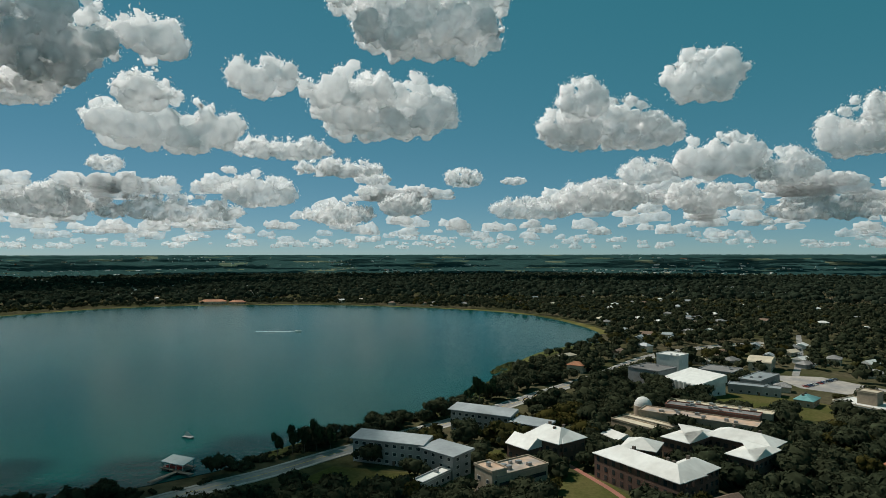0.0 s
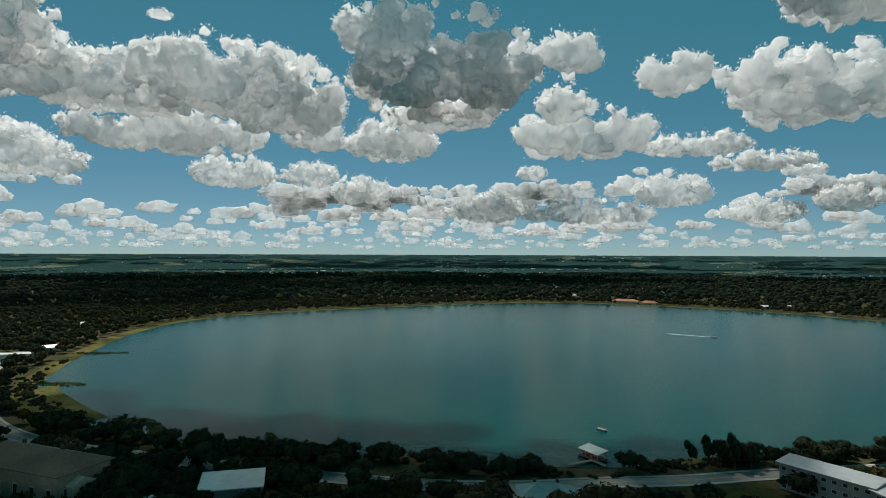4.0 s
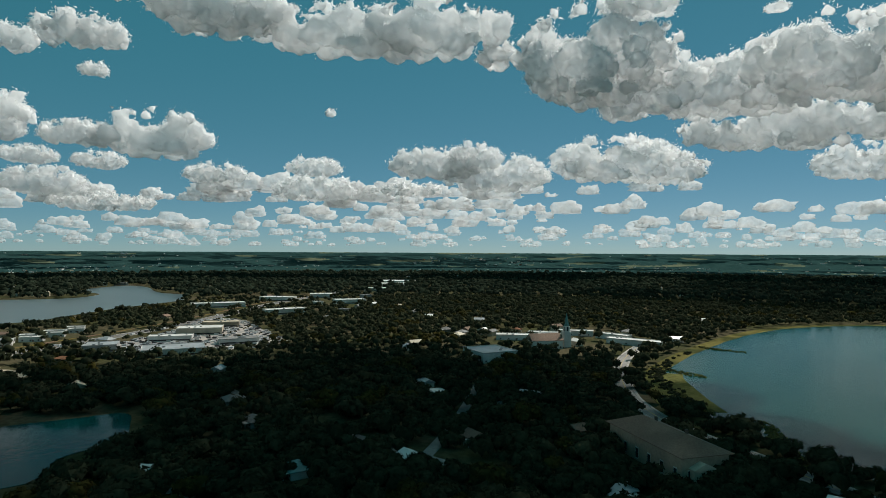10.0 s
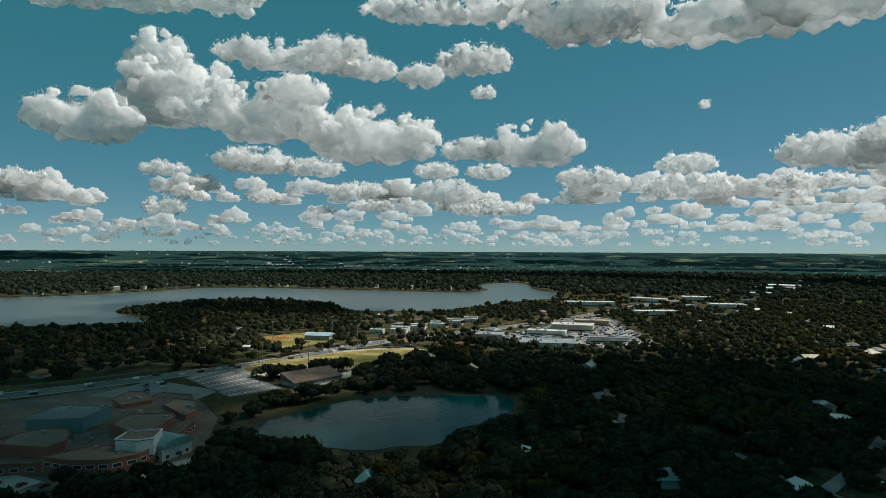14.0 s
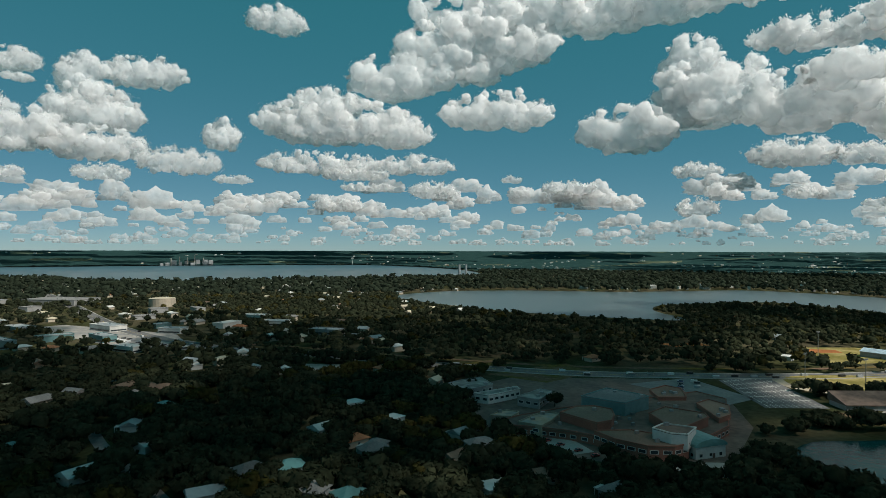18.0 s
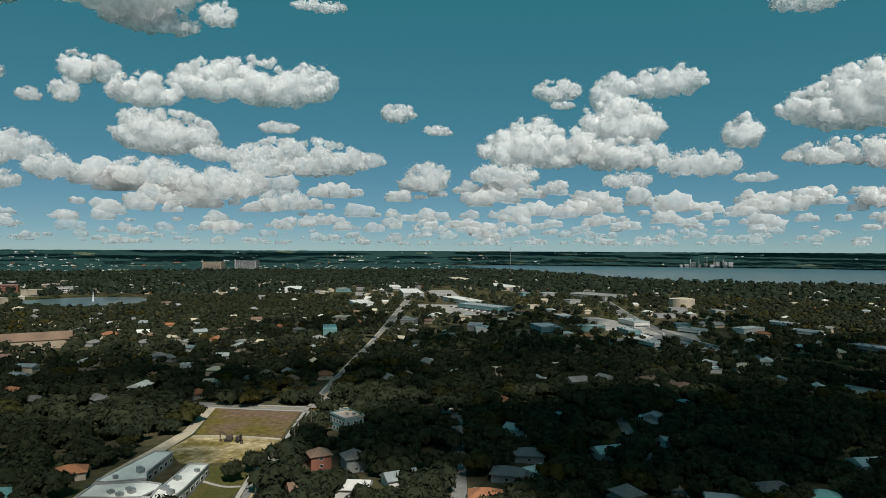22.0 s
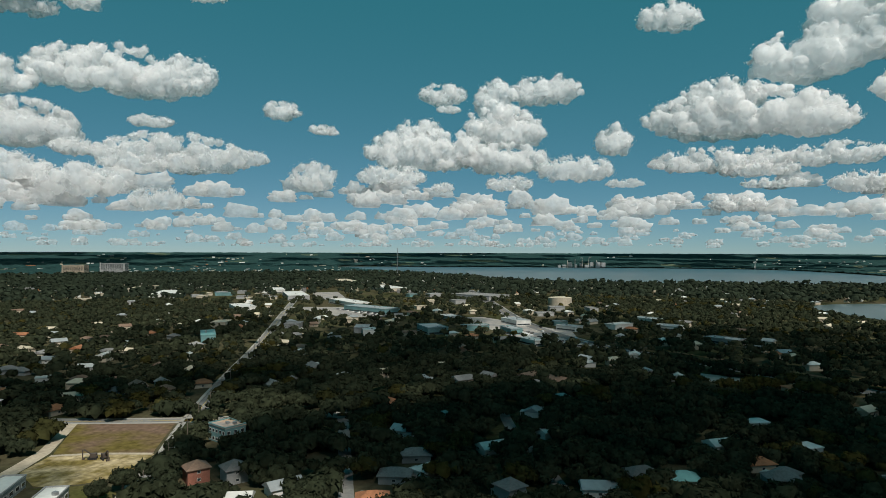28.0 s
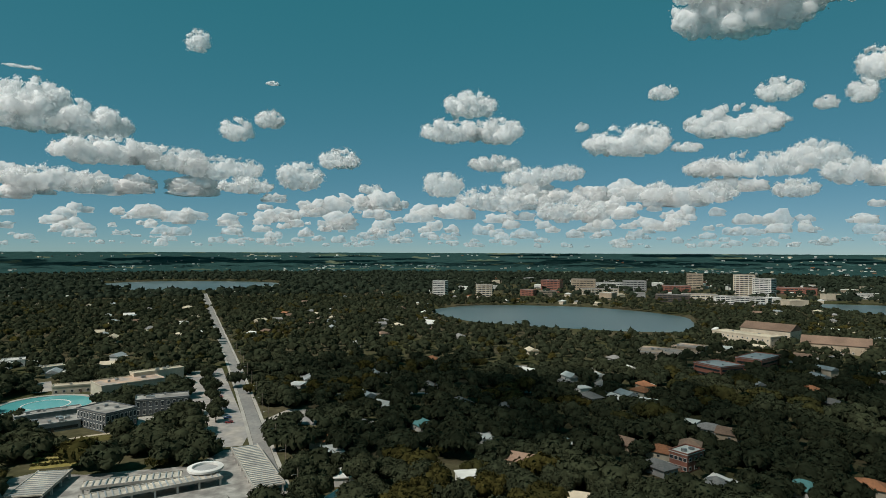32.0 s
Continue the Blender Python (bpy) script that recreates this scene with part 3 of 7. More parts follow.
block("brick_hall", plan((86, 223), (105, 238), 13), 10, "hall_brick", "white_roof", "long dark brick hall under a white hipped roof", "college building", 3, 7, 4, "hip", 3.4, 6, size=(1.1, 1.6), front=0)
block("brick_hall", plan((76, 266), (88, 259), 14), 9.5, "hall_brick", "white_roof", "dark brick wing under a white hipped roof", "college building", 2, 4, 4, "hip", 3.2, front=0)
block("cloister_hall", plan((99, 282), (107, 272), 26), 9, "hall_brick", "white_roof", "brick cloister hall under a white hipped roof", "college building", 2, 4, 8, "hip", 3.5, front=8)
block("cloister_hall", plan((120, 285), (139, 264), 15), 9, "hall_brick", "white_roof", "brick cloister hall under a white hipped roof", "college building", 2, 8, 3, "hip", 3.5, front=0)
block("cloister_hall", plan((117, 258), (124, 249), 23), 9, "hall_brick", "white_roof", "brick cloister hall under a white hipped roof", "college building", 2, 4, 6, "hip", 3.5, front=8)
block("science_building", plan((106, 338), (153, 304), 12), 6.5, "tan_wall", "rust_slab", "long low science building with terraced stained roofs", "college building", 1, 14, 2, bands=True, vents=9)
block("science_building", plan((122, 343), (160, 316), 9), 8.6, "brick_wall", "grey_roof", "upper storey of the terraced science building", "college building", 1, 12, 2, bands=True, vents=8, front=0)
block("science_building", plan((128, 356), (172, 326), 9), 6.8, "cream_wall", "cream_roof", "long low science building with terraced stained roofs", "college building", 1, 12, 2, bands=True, vents=9, front=0)
for q in (((90, 334), (108, 309), 7), ((98, 340), (116, 316), 5)):
    e = block("esplanade", plan(*q), 3.2, "tan_wall", "cream_roof", "covered walkway with a cream flat roof", "walkway", 0, vents=0)


def dome(x, y, r, z):
    b = thing("observatory", x, y, 0, "round observatory with a white dome", "observatory", z=0)
    part("wall", Shape().tube(0, 0, 0, r * 1.05, r * 1.05, z, 20), M["tan_wall"], b)
    n, m, v = 20, 6, []
    for j in range(m):
        e = j / m * math.pi / 2
        v += [(r * math.cos(e) * math.cos(2 * math.pi * i / n), r * math.cos(e) * math.sin(2 * math.pi * i / n), z + r * math.sin(e)) for i in range(n)]
    v.append((0, 0, z + r))
    f = [(j * n + i, j * n + (i + 1) % n, (j + 1) * n + (i + 1) % n, (j + 1) * n + i) for j in range(m - 1) for i in range(n)] + [((m - 1) * n + i, (m - 1) * n + (i + 1) % n, len(v) - 1) for i in range(n)]
    part("dome", Shape().faces(v, f), M["white_wall"], b)
    take_rect(x, y, 2 * r, 2 * r, 0, 3, 25)


dome(113, 353, 4.8, 6.0)
gym = block("arts_centre", plan((148, 421), (160, 394), 25), 8, "white_wall", "white_roof", "large white arts centre with a sloping ribbed roof", "arts centre", 1, 8, 2, "shed", 5.0)
for i in range(8):
    put("buttress", FRAME, gym, -13.5 + i * 3.8, -13.2, 4.4, 0.8, 2.0, 8.8)
block("arts_centre", plan((131, 442), (146, 424), 24), 11, "grey_wall", "grey_roof", "tall grey hall with a flat roof", "arts centre", 0)
block("arts_centre", plan((158, 462), (170, 450), 16), 17, "white_wall", "white_roof", "tall white stage tower with a flat roof", "arts centre", 0, front=0)
block("campus_building", plan((206, 445), (222, 462), 24), 6, "grey_wall", "grey_roof", "low grey campus building with stepped roofs", "college building", 1, 5, 3)
block("campus_building", plan((213, 420), (240, 445), 14), 5, "grey_wall", "steel_roof", "low grey campus building with stepped roofs", "college building", 1, 6, 2)
block("campus_building", plan((188, 412), (214, 396), 10), 5, "grey_wall", "steel_roof", "low grey campus building with a pale roof", "college building", 1, 6, 2)
block("pavilion", plan((252, 480), (266, 500), 16), 7, "cream_wall", "cream_roof", "pavilion with a curved cream roof", "pavilion", 1, 4, 2, "arch", 3.0)
block("education_building", plan((226, 362), (240, 336), 20), 6, "cream_wall", "white_roof", "low cream building with a flat roof and a square tower", "college building", 1, 6, 3, bands=True)
block("education_building", plan((236, 356), (242, 348), 9), 13, "tan_wall", "cream_roof", "square tan tower with a flat roof", "college building", 0, vents=0, front=0)
block("pavilion", plan((218, 368), (228, 378), 10), 4, "tan_wall", "teal_roof", "small pavilion with a teal hipped roof", "pavilion", 1, 2, 2, "hip", 2.5)

# library, round pool and covered walks
block("library", plan((338, 262), (368, 240), 22), 9.5, "cream_wall", "rust_slab", "cream library with a rusty stained flat roof", "library", 1, 6, 3, bands=True, vents=4)
block("library", plan((368, 262), (394, 243), 8), 11.5, "cream_wall", "cream_roof", "cream library wing with a flat roof", "library", 1, 4, 1, vents=3, front=0)
block("library", plan((283, 217), (299, 211), 25), 9, "slate_wall", "stained_roof", "slate-grey glazed building with a stained flat roof", "college building", 2, 7, 9, size=(1.3, 2.8), vents=3)
block("library", plan((313, 222), (328, 199), 13), 8.6, "slate_wall", "stained_roof", "slate-grey glazed wing with a stained flat roof", "college building", 2, 9, 4, size=(1.3, 2.6), vents=3)
flat_patch("court", [(299, 211), (313, 220), (322, 206), (293, 190), (286, 199)], 0.09, M["concrete"], "pale paved court beside the glazed building", "court")
block("administration_building", plan((266, 257), (289, 236), 14), 3.8, "grey_wall", "stained_roof", "low administration building with stained flat roofs", "college building", 1, 8, 3, bands=True, vents=6)
block("administration_building", plan((284, 270), (308, 250), 9), 4.6, "grey_wall", "stained_roof", "low administration building with stained flat roofs", "college building", 1, 8, 3, bands=True, vents=4, front=0)


def round_pool(x, y, r):
    b = thing("fountain_pool", x, y, 0, "round turquoise fountain pool with a cream rim", "pool")
    n = 48

    def ring(r0, r1, z0, z1):
        s = Shape()
        v = [(rr * math.cos(2 * math.pi * i / n), rr * math.sin(2 * math.pi * i / n), zz) for rr, zz in ((r0, z1), (r1, z1), (r1, z0), (r0, z0)) for i in range(n)]
        return s.faces(v, [(k * n + i, k * n + (i + 1) % n, ((k + 1) % 4) * n + (i + 1) % n, ((k + 1) % 4) * n + i) for k in range(4) for i in range(n)])
    part("rim", ring(r, r + 3.2, 0.02, 0.7), M["concrete"], b, "cream stone rim")
    part("water", Shape().tube(0, 0, 0.05, r, r, 0.4, n), M["pool"], b, "turquoise water")
    part("spout_ring", ring(r * 0.5, r * 0.53, 0.4, 0.62), M["white_wall"], b, "pale ring of water spouts")
    take_rect(x, y, 2 * r, 2 * r, 30, 5, 25)


round_pool(327, 290, 24.4)


def trellis_walk(a, b, depth, label="flat walkway roof with rows of grey battens"):
    x, y, w, d, turn = plan(a, b, depth)
    t = thing("esplanade", x, y, turn, label, "walkway")
    part("roof", Shape().box(0, 0, 3.0, w, d, 0.45), M["pale_slab"], t)
    part("fascia", Shape().box(0, -d / 2 - 0.2, 2.8, w + 0.6, 0.35, 1.0).box(0, d / 2 + 0.2, 2.8, w + 0.6, 0.35, 1.0), M["concrete"], t)
    n = int(w / 2.2)
    for i in range(n):
        put("batten", SLAT, t, (i + 0.5) / n * w - w / 2, 0, 3.6, 0.45, d * 0.96, 0.35)
    for i in range(int(w / 7) + 1):
        for s in (-1, 1):
            put("column", FRAME, t, -w / 2 + 0.6 + i * 7 * (w - 1.2) / max(7 * int(w / 7), 1), s * (d / 2 - 0.5), 1.5, 0.7, 0.7, 3.0)
    take_rect(x, y, w, d, turn, 3, 15)


take([(176, 190), (214, 204), (222, 180), (244, 150), (268, 142), (222, 96), (196, 84), (166, 140)])
trellis_walk((262, 138), (219, 106), 11)
trellis_walk((231, 143), (214, 173), 7)
trellis_walk((228, 124), (196, 160), -7)
trellis_walk((196, 190), (221, 199), -12)


def ring_canopy(x, y, r):
    b = thing("ring_canopy", x, y, 0, "white ring-shaped canopy over a round opening", "canopy")
    n = 28
    v = [(rr * math.cos(2 * math.pi * i / n), rr * math.sin(2 * math.pi * i / n), zz) for rr, zz in ((r * 0.72, 5.2), (r, 5.0), (r, 4.2), (r * 0.72, 4.2)) for i in range(n)]
    part("ring", Shape().faces(v, [(k * n + i, k * n + (i + 1) % n, ((k + 1) % 4) * n + (i + 1) % n, ((k + 1) % 4) * n + i) for k in range(4) for i in range(n)]), M["white_wall"], b)
    part("drum", Shape().tube(0, 0, 0, r * 0.7, r * 0.7, 4.3, n), M["grey_wall"], b)


ring_canopy(233, 134, 7.0)

# open grounds
take([(38, 230), (73, 233), (70, 206), (36, 204)])
flat_patch("lawn", [(-14, 262), (-48, 270), (-60, 250), (-30, 235), (0, 245)], 0.10, M["lawn"], "shaded green campus lawn", "lawn")
flat_patch("lawn", [(48, 262), (64, 258), (72, 232), (40, 228)], 0.10, M["lawn"], "green campus lawn with a brick path", "lawn")
flat_patch("lawn", [(159, 393), (185, 410), (221, 400), (236, 372), (228, 352), (205, 340), (175, 362)], 0.10, M["lawn"], "open green campus lawn", "lawn")
flat_patch("lawn", [(6, 300), (30, 290), (26, 278), (2, 286)], 0.10, M["lawn"], "green court between dormitories", "lawn")
flat_patch("garden", [(262, 234), (273, 213), (243, 188), (230, 212)], 0.08, M["dry_grass"], "garden with rows of low hedges", "garden")
flat_patch("lawn", [(258, 240), (282, 216), (276, 205), (268, 214), (262, 236)], 0.09, M["lawn"], "green lawn beside the library", "lawn")
flat_patch("esplanade_court", [(217, 213), (227, 207), (229, 185), (247, 147), (268, 145), (272, 136), (222, 103), (204, 131), (194, 191)], 0.06, M["stained_roof"], "pale paved court round the covered walks", "court")
block("campus_building", plan((352, 308), (367, 286), 8), 4.5, "cream_wall", "cream_roof", "low cream campus building with a pale flat roof", "college building", 1, 6, 2, front=14)
block("campus_building", plan((424, 416), (434, 404), 12), 5, "white_wall", "white_roof", "low white campus building with a bright roof", "college building", 1, 4, 2, front=20)
block("campus_building", plan((406, 365), (421, 356), 9), 4.5, "white_wall", "cream_roof", "low white campus building with a pale flat roof", "college building", 1, 4, 2, front=16)
flat_patch("parking_lot", [(377, 349), (388, 340), (362, 316), (353, 322)], 0.08, M["paving"], "small pale car park beside the round pool", "car park")
ribbon("path", [(259, 239), (281, 217), (288, 202), (294, 190)], 2.4, 0.14, M["sand"], 1, "cream paved campus path", category="path")
ribbon("path", [(50, 282), (58, 262), (66, 240), (70, 222)], 2.4, 0.14, M["brick_wall"], 1, "red brick campus path", category="path")
flat_patch("parking_lot", [(435, 265), (455, 248), (414, 222), (295, 146), (276, 140), (272, 147), (278, 160), (290, 172), (323, 194), (366, 226), (396, 246)], 0.07, M["paving"], "sunlit concrete car park with tree islands", "car park")
flat_patch("parking_lot", [(-28, 252), (-14, 256), (8, 240), (2, 230), (-12, 238)], 0.08, M["paving"], "small sunlit car park beside a lawn", "car park")
flat_patch("parking_lot", [(243, 470), (280, 462), (300, 414), (262, 405), (243, 424)], 0.08, M["paving"], "sunlit car park full of cars", "car park")
flat_patch("parking_lot", [(318, 150), (344, 146), (346, 128), (314, 118)], 0.08, M["paving"], "small pale car park between trees", "car park")
ribbon("road", [(397, 697), (320, 559), (263, 466)], 5, 0.13, M["asphalt"], 2, "sunlit street leading to the campus", category="road")
# shore car park and boat house
flat_patch("parking_lot", [(-132, 214), (-86, 246), (-70, 236), (-112, 196)], 0.08, M["asphalt"], "asphalt car park beside the lake", "car park")
block("pavilion", plan((-117, 205), (-100, 216), -14), 5, "tan_wall", "teal_roof", "pavilion with a dark teal hipped roof", "pavilion", 1, 4, 3, "hip", 4.0)


def boathouse(x, y, turn):
    b = thing("boathouse", x, y, turn, "open wooden boathouse with a white flat roof on stilts", "boathouse")
    part("roof", Shape().faces([(-6.5, -3.2, 3.4), (6.5, -3.2, 3.4), (6.5, 3.2, 4.6), (-6.5, 3.2, 4.6), (-6.5, -3.2, 3.7), (6.5, -3.2, 3.7), (6.5, 3.2, 4.9), (-6.5, 3.2, 4.9)], [(3, 2, 1, 0), (4, 5, 6, 7), (0, 1, 5, 4), (1, 2, 6, 5), (2, 3, 7, 6), (3, 0, 4, 7)]), M["white_roof"], b)
    part("deck", Shape().box(0, 0, 1.0, 13, 8, 0.3), M["wood"], b)
    part("gangway", Shape().box(4, -11, 1.0, 2, 14, 0.25).box(8.5, -4, 1.0, 8, 2, 0.25), M["wood"], b)
    for i in range(4):
        for s in (-1, 1):
            put("post", FRAME, b, -5.8 + i * 3.9, s * 2.8, 1.7, 0.25, 0.25, 3.6 if s < 0 else 5.6)
    part("hull", Shape().faces([(-4, -2.6, 1.35), (3, -2.6, 1.35), (4.5, -1.5, 1.5), (3, -0.4, 1.35), (-4, -0.4, 1.35), (-4, -2.6, 2.4), (3, -2.6, 2.4), (5.4, -1.5, 2.6), (3, -0.4, 2.4), (-4, -0.4, 2.4)],
         [(0, 1, 6, 5), (1, 2, 7, 6), (2, 3, 8, 7), (3, 4, 9, 8), (4, 0, 5, 9), (5, 6, 7, 8, 9), (4, 3, 2, 1, 0)]), M["red"], b, "red rowing shell")


take_rect(-113, 266, 30, 26, 0, 4, 26)
boathouse(-113, 266, -25)


def sailboat(x, y, turn):
    b = thing("sailboat", x, y, turn, "small sailing dinghy with a white sail lying low", "sailboat")
    part("hull", Shape().faces([(-3, -0.9, 0.2), (2, -0.9, 0.2), (3.4, 0, 0.5), (2, 0.9, 0.2), (-3, 0.9, 0.2), (-3, -1.1, 0.9), (2, -1.1, 0.9), (3.9, 0, 1.1), (2, 1.1, 0.9), (-3, 1.1, 0.9)],
         [(0, 1, 6, 5), (1, 2, 7, 6), (2, 3, 8, 7), (3, 4, 9, 8), (4, 0, 5, 9), (5, 6, 7, 8, 9), (4, 3, 2, 1, 0)]), M["grey_wall"], b)
    part("sail", Shape().faces([(-2.6, 0, 1.2), (3.0, 0.1, 1.2), (-1.8, 0.5, 3.6), (-2.6, 0.08, 1.2), (3.0, 0.18, 1.2), (-1.8, 0.58, 3.6)], [(0, 1, 2), (5, 4, 3), (0, 3, 4, 1), (1, 4, 5, 2), (2, 5, 3, 0)]), M["white_wall"], b)
    part("mast", Shape().tube(-1.9, 0.3, 0.9, 0.06, 0.05, 3.0, 6), M["metal"], b)


sailboat(-127, 311, -20)


def motorboat(x, y, turn):
    b = thing("motorboat", x, y, turn, "white motorboat trailing a wake of foam", "motorboat")
    part("hull", Shape().faces([(-3, -1.2, 0.2), (2, -1.2, 0.2), (4, 0, 0.7), (2, 1.2, 0.2), (-3, 1.2, 0.2), (-3, -1.3, 1.4), (2, -1.3, 1.4), (4.6, 0, 1.7), (2, 1.3, 1.4), (-3, 1.3, 1.4)],
         [(0, 1, 6, 5), (1, 2, 7, 6), (2, 3, 8, 7), (3, 4, 9, 8), (4, 0, 5, 9), (5, 6, 7, 8, 9), (4, 3, 2, 1, 0)]), M["white_wall"], b)
    part("windscreen", Shape().box(0.4, 0, 1.4, 0.3, 1.9, 0.8), M["glass"], b)
    part("wake", Shape().faces([(-3, -0.6, 0.36), (-3, 0.6, 0.36), (-50, 3.2, 0.3), (-50, 1.6, 0.3), (-20, 0.2, 0.32), (-50, -1.6, 0.3), (-50, -3.2, 0.3)], [(0, 4, 5, 6), (0, 1, 4), (1, 2, 3, 4)]), M["foam"], b)


motorboat(-171, 734, 0)

# church side and shopping plaza
hall = block("church_hall", plan((-297, 84), (-245, 98), 22), 11, "tan_wall", "brown_roof", "large tan church hall with a hipped brown roof", "hall", 1, 6, 3, "hip", 5.0, 11, eave=1.5, size=(2.2, 5.0))
part("portico", Shape().box(27.5, -3, 0, 5, 9, 6.5).hip(6.5, 10.5, 6.5, 2.4, 0, x=27.5, y=-3), M["cream_wall"], hall)
block("service_building", plan((-204, 128), (-190, 145), 17), 6, "grey_wall", "white_roof", "building with a bright white flat metal roof", "hall", 1, 4, 2, "shed", 1.2, vents=0)
block("warehouse", plan((-512, 40), (-526, 70), 36), 8, "white_wall", "steel_roof", "broad warehouse with a pale blue-grey roof", "warehouse", 1, 6, 4)
block("church", plan((-585, 92), (-592, 122), 16), 8, "white_wall", "brown_roof", "white church nave with a brown gabled roof", "church", 1, 7, 3, "gable", 6)


def steeple(x, y, h):
    b = thing("steeple", x, y, 10, "tall pale church steeple with a pointed teal spire", "church tower")
    part("tower", Shape().box(0, 0, 0, 7, 7, h * 0.45), M["white_wall"], b)
    part("belfry", Shape().box(0, 0, h * 0.45, 5, 5, h * 0.16), M["white_wall"], b)
    part("spire", Shape().tube(0, 0, h * 0.61, 2.6, 0.1, h * 0.39, 8), M["teal_roof"], b)
    for s in (-1, 1):
        put("louvre", PANE, b, s * 2.5, 0, h * 0.53, 0.2, 1.8, 4)
        put("louvre", PANE, b, 0, s * 2.5, h * 0.53, 1.8, 0.2, 4)
    take_rect(x, y, 8, 8, 0, 3, 60)


steeple(-604, 128, 33)
WHITE_LOW = "long low white building with a flat bright roof"
for a, b, dp in (((-664, 66), (-660, 100), -14), ((-684, 104), (-676, 134), -10), ((-668, 112), (-660, 134), -12), ((-700, 140), (-690, 176), -12), ((-640, 182), (-606, 226), -14), ((-676, 180), (-650, 206), -10)):
    block("low_building", plan(a, b, dp), 5, "white_wall", "white_roof", WHITE_LOW, "building", 1, 4, 1, front=55, group="white low buildings")
flat_patch("parking_lot", [(-548, -318), (-552, -235), (-598, -160), (-640, -150), (-840, -262), (-850, -300), (-700, -300)], 0.06, M["paving"], "wide sunlit plaza car park", "car park")
for a, b, dp, h, wl, rf in (((-580, -322), (-590, -296), -26, 6, "grey_wall", "steel_roof"), ((-562, -262), (-582, -215), -34, 6, "white_wall", "steel_roof"), ((-640, -290), (-650, -250), -16, 5, "white_wall", "white_roof"),
                            ((-700, -285), (-712, -240), -28, 7, "cream_wall", "white_roof"), ((-760, -280), (-770, -240), -20, 6, "tan_wall", "cream_roof"), ((-620, -215), (-635, -180), -14, 5, "white_wall", "grey_roof")):
    block("shop_building", plan(a, b, dp), h, wl, rf, "flat-roofed shop building in the plaza", "shop", 1, 4, 2, front=25, group="plaza shops", vents=4, bands=True)
for a, b, dp in (((-1005, -392), (-1040, -318), -22), ((-1166, -318), (-1160, -256), -24), ((-1680, -170), (-1700, -70), -60), ((-1850, -160), (-1840, -50), -70), ((-905, -250), (-940, -200), -20), ((-1250, -250), (-1260, -200), -30), ((-1450, -170), (-1470, -110), -30), ((-1100, -180), (-1120, -130), -25)):
    block("store", plan(a, b, dp), 7, "white_wall", "white_roof", "distant long store with a white flat roof", "shop", 1, 4, 2, front=90, group="stores along the highway", vents=2, bands=True)
MOBILE = "white single-storey housing block with a flat roof"
for i in range(11):
    x0, y0 = -545 - 17 * i, -432 + (8 if i % 2 else -6) + 2.0 * i
    block("housing_block", plan((x0, y0), (x0 - 6, y0 + 14 + (i % 3) * 3), -9), 4.2, "white_wall", "white_roof", MOBILE, "house", 1, 3, 1, front=40, group="white housing blocks", vents=1)

# school grounds east of the pond
flat_patch("ball_field", [(-443, -515), (-512, -500), (-480, -432), (-405, -428)], 0.08, M["dry_grass"], "yellow-green baseball field", "sports field")
flat_patch("infield", [(-440, -508), (-470, -494), (-464, -478), (-430, -486)], 0.13, M["clay"], "orange clay baseball infield", "infield")
flat_patch("infield", [(-330, -560), (-372, -560), (-372, -540), (-334, -538)], 0.13, M["clay"], "orange clay baseball infield", "infield")
block("canopy", plan((-478, -466), (-488, -442), -16), 4.5, "grey_wall", "blue_roof", "open canopy with a pale blue roof", "canopy", 0, style="gable", rise=2.5, vents=0, front=40)


def oval(x, y, a, b, turn, n=40):
    c, s = math.cos(radians(turn)), math.sin(radians(turn))
    out = []
    for i in range(n):
        t = 2 * math.pi * i / n
        u, v = a * math.copysign(abs(math.cos(t)) ** 0.7, math.cos(t)), b * math.copysign(abs(math.sin(t)) ** 0.8, math.sin(t))
        out.append((x + c * u - s * v, y + s * u + c * v))
    return out


flat_patch("running_track", oval(-396, -350, 88, 42, 158), 0.07, M["sand"], "pale running track round a field", "running track")
flat_patch("sports_field", oval(-396, -350, 80, 34, 158), 0.13, M["dry_grass"], "yellow-green field inside the running track", "sports field")
flat_patch("parking_lot", [(-279, -395), (-322, -405), (-293, -311), (-257, -320)], 0.08, M["dark_asphalt"], "large grey lot with rows of painted bays", "car park")
for i in range(7):          # double rows of bays across the lot
    t = (i + 0.6) / 7
    a, b = Vector((-279, -395)).lerp(Vector((-257, -320)), t), Vector((-322, -405)).lerp(Vector((-293, -311)), t)
    ribbon("marking", [tuple(a.lerp(b, 0.06)), tuple(a.lerp(b, 0.94))], 0.5, 0.1, M["line"], None, "white painted bay line", category="marking", depth=0.015)
    for k in range(10):
        c = a.lerp(b, 0.08 + 0.09 * k)
        u = (Vector((-257, -320)) - Vector((-279, -395))).normalized() * 4.6
        ribbon("marking", [tuple(c - u), tuple(c), tuple(c + u)], 0.25, 0.098, M["line"], None, "white painted bay line", category="marking", depth=0.012)
flat_patch("dark_lot", [(-268, -306), (-314, -298), (-302, -273), (-259, -284)], 0.08, M["dirt"], "bare brown lot beside the pond", "lot")
block("grandstand", plan((-298, -305), (-336, -297), 16), 3, "grey_wall", "tar", "sloping grandstand beside the running track", "grandstand", 0, style="shed", rise=5, front=20)
flat_patch("apron", [(-312, -296), (-380, -300), (-378, -312), (-345, -318)], 0.16, M["concrete"], "sunlit concrete apron by the grandstand", "apron")


RIMS = {k: cube_mesh("parapet", M[k]) for k in ("brick_wall", "tan_wall", "teal_wall", "white_wall", "grey_wall")}


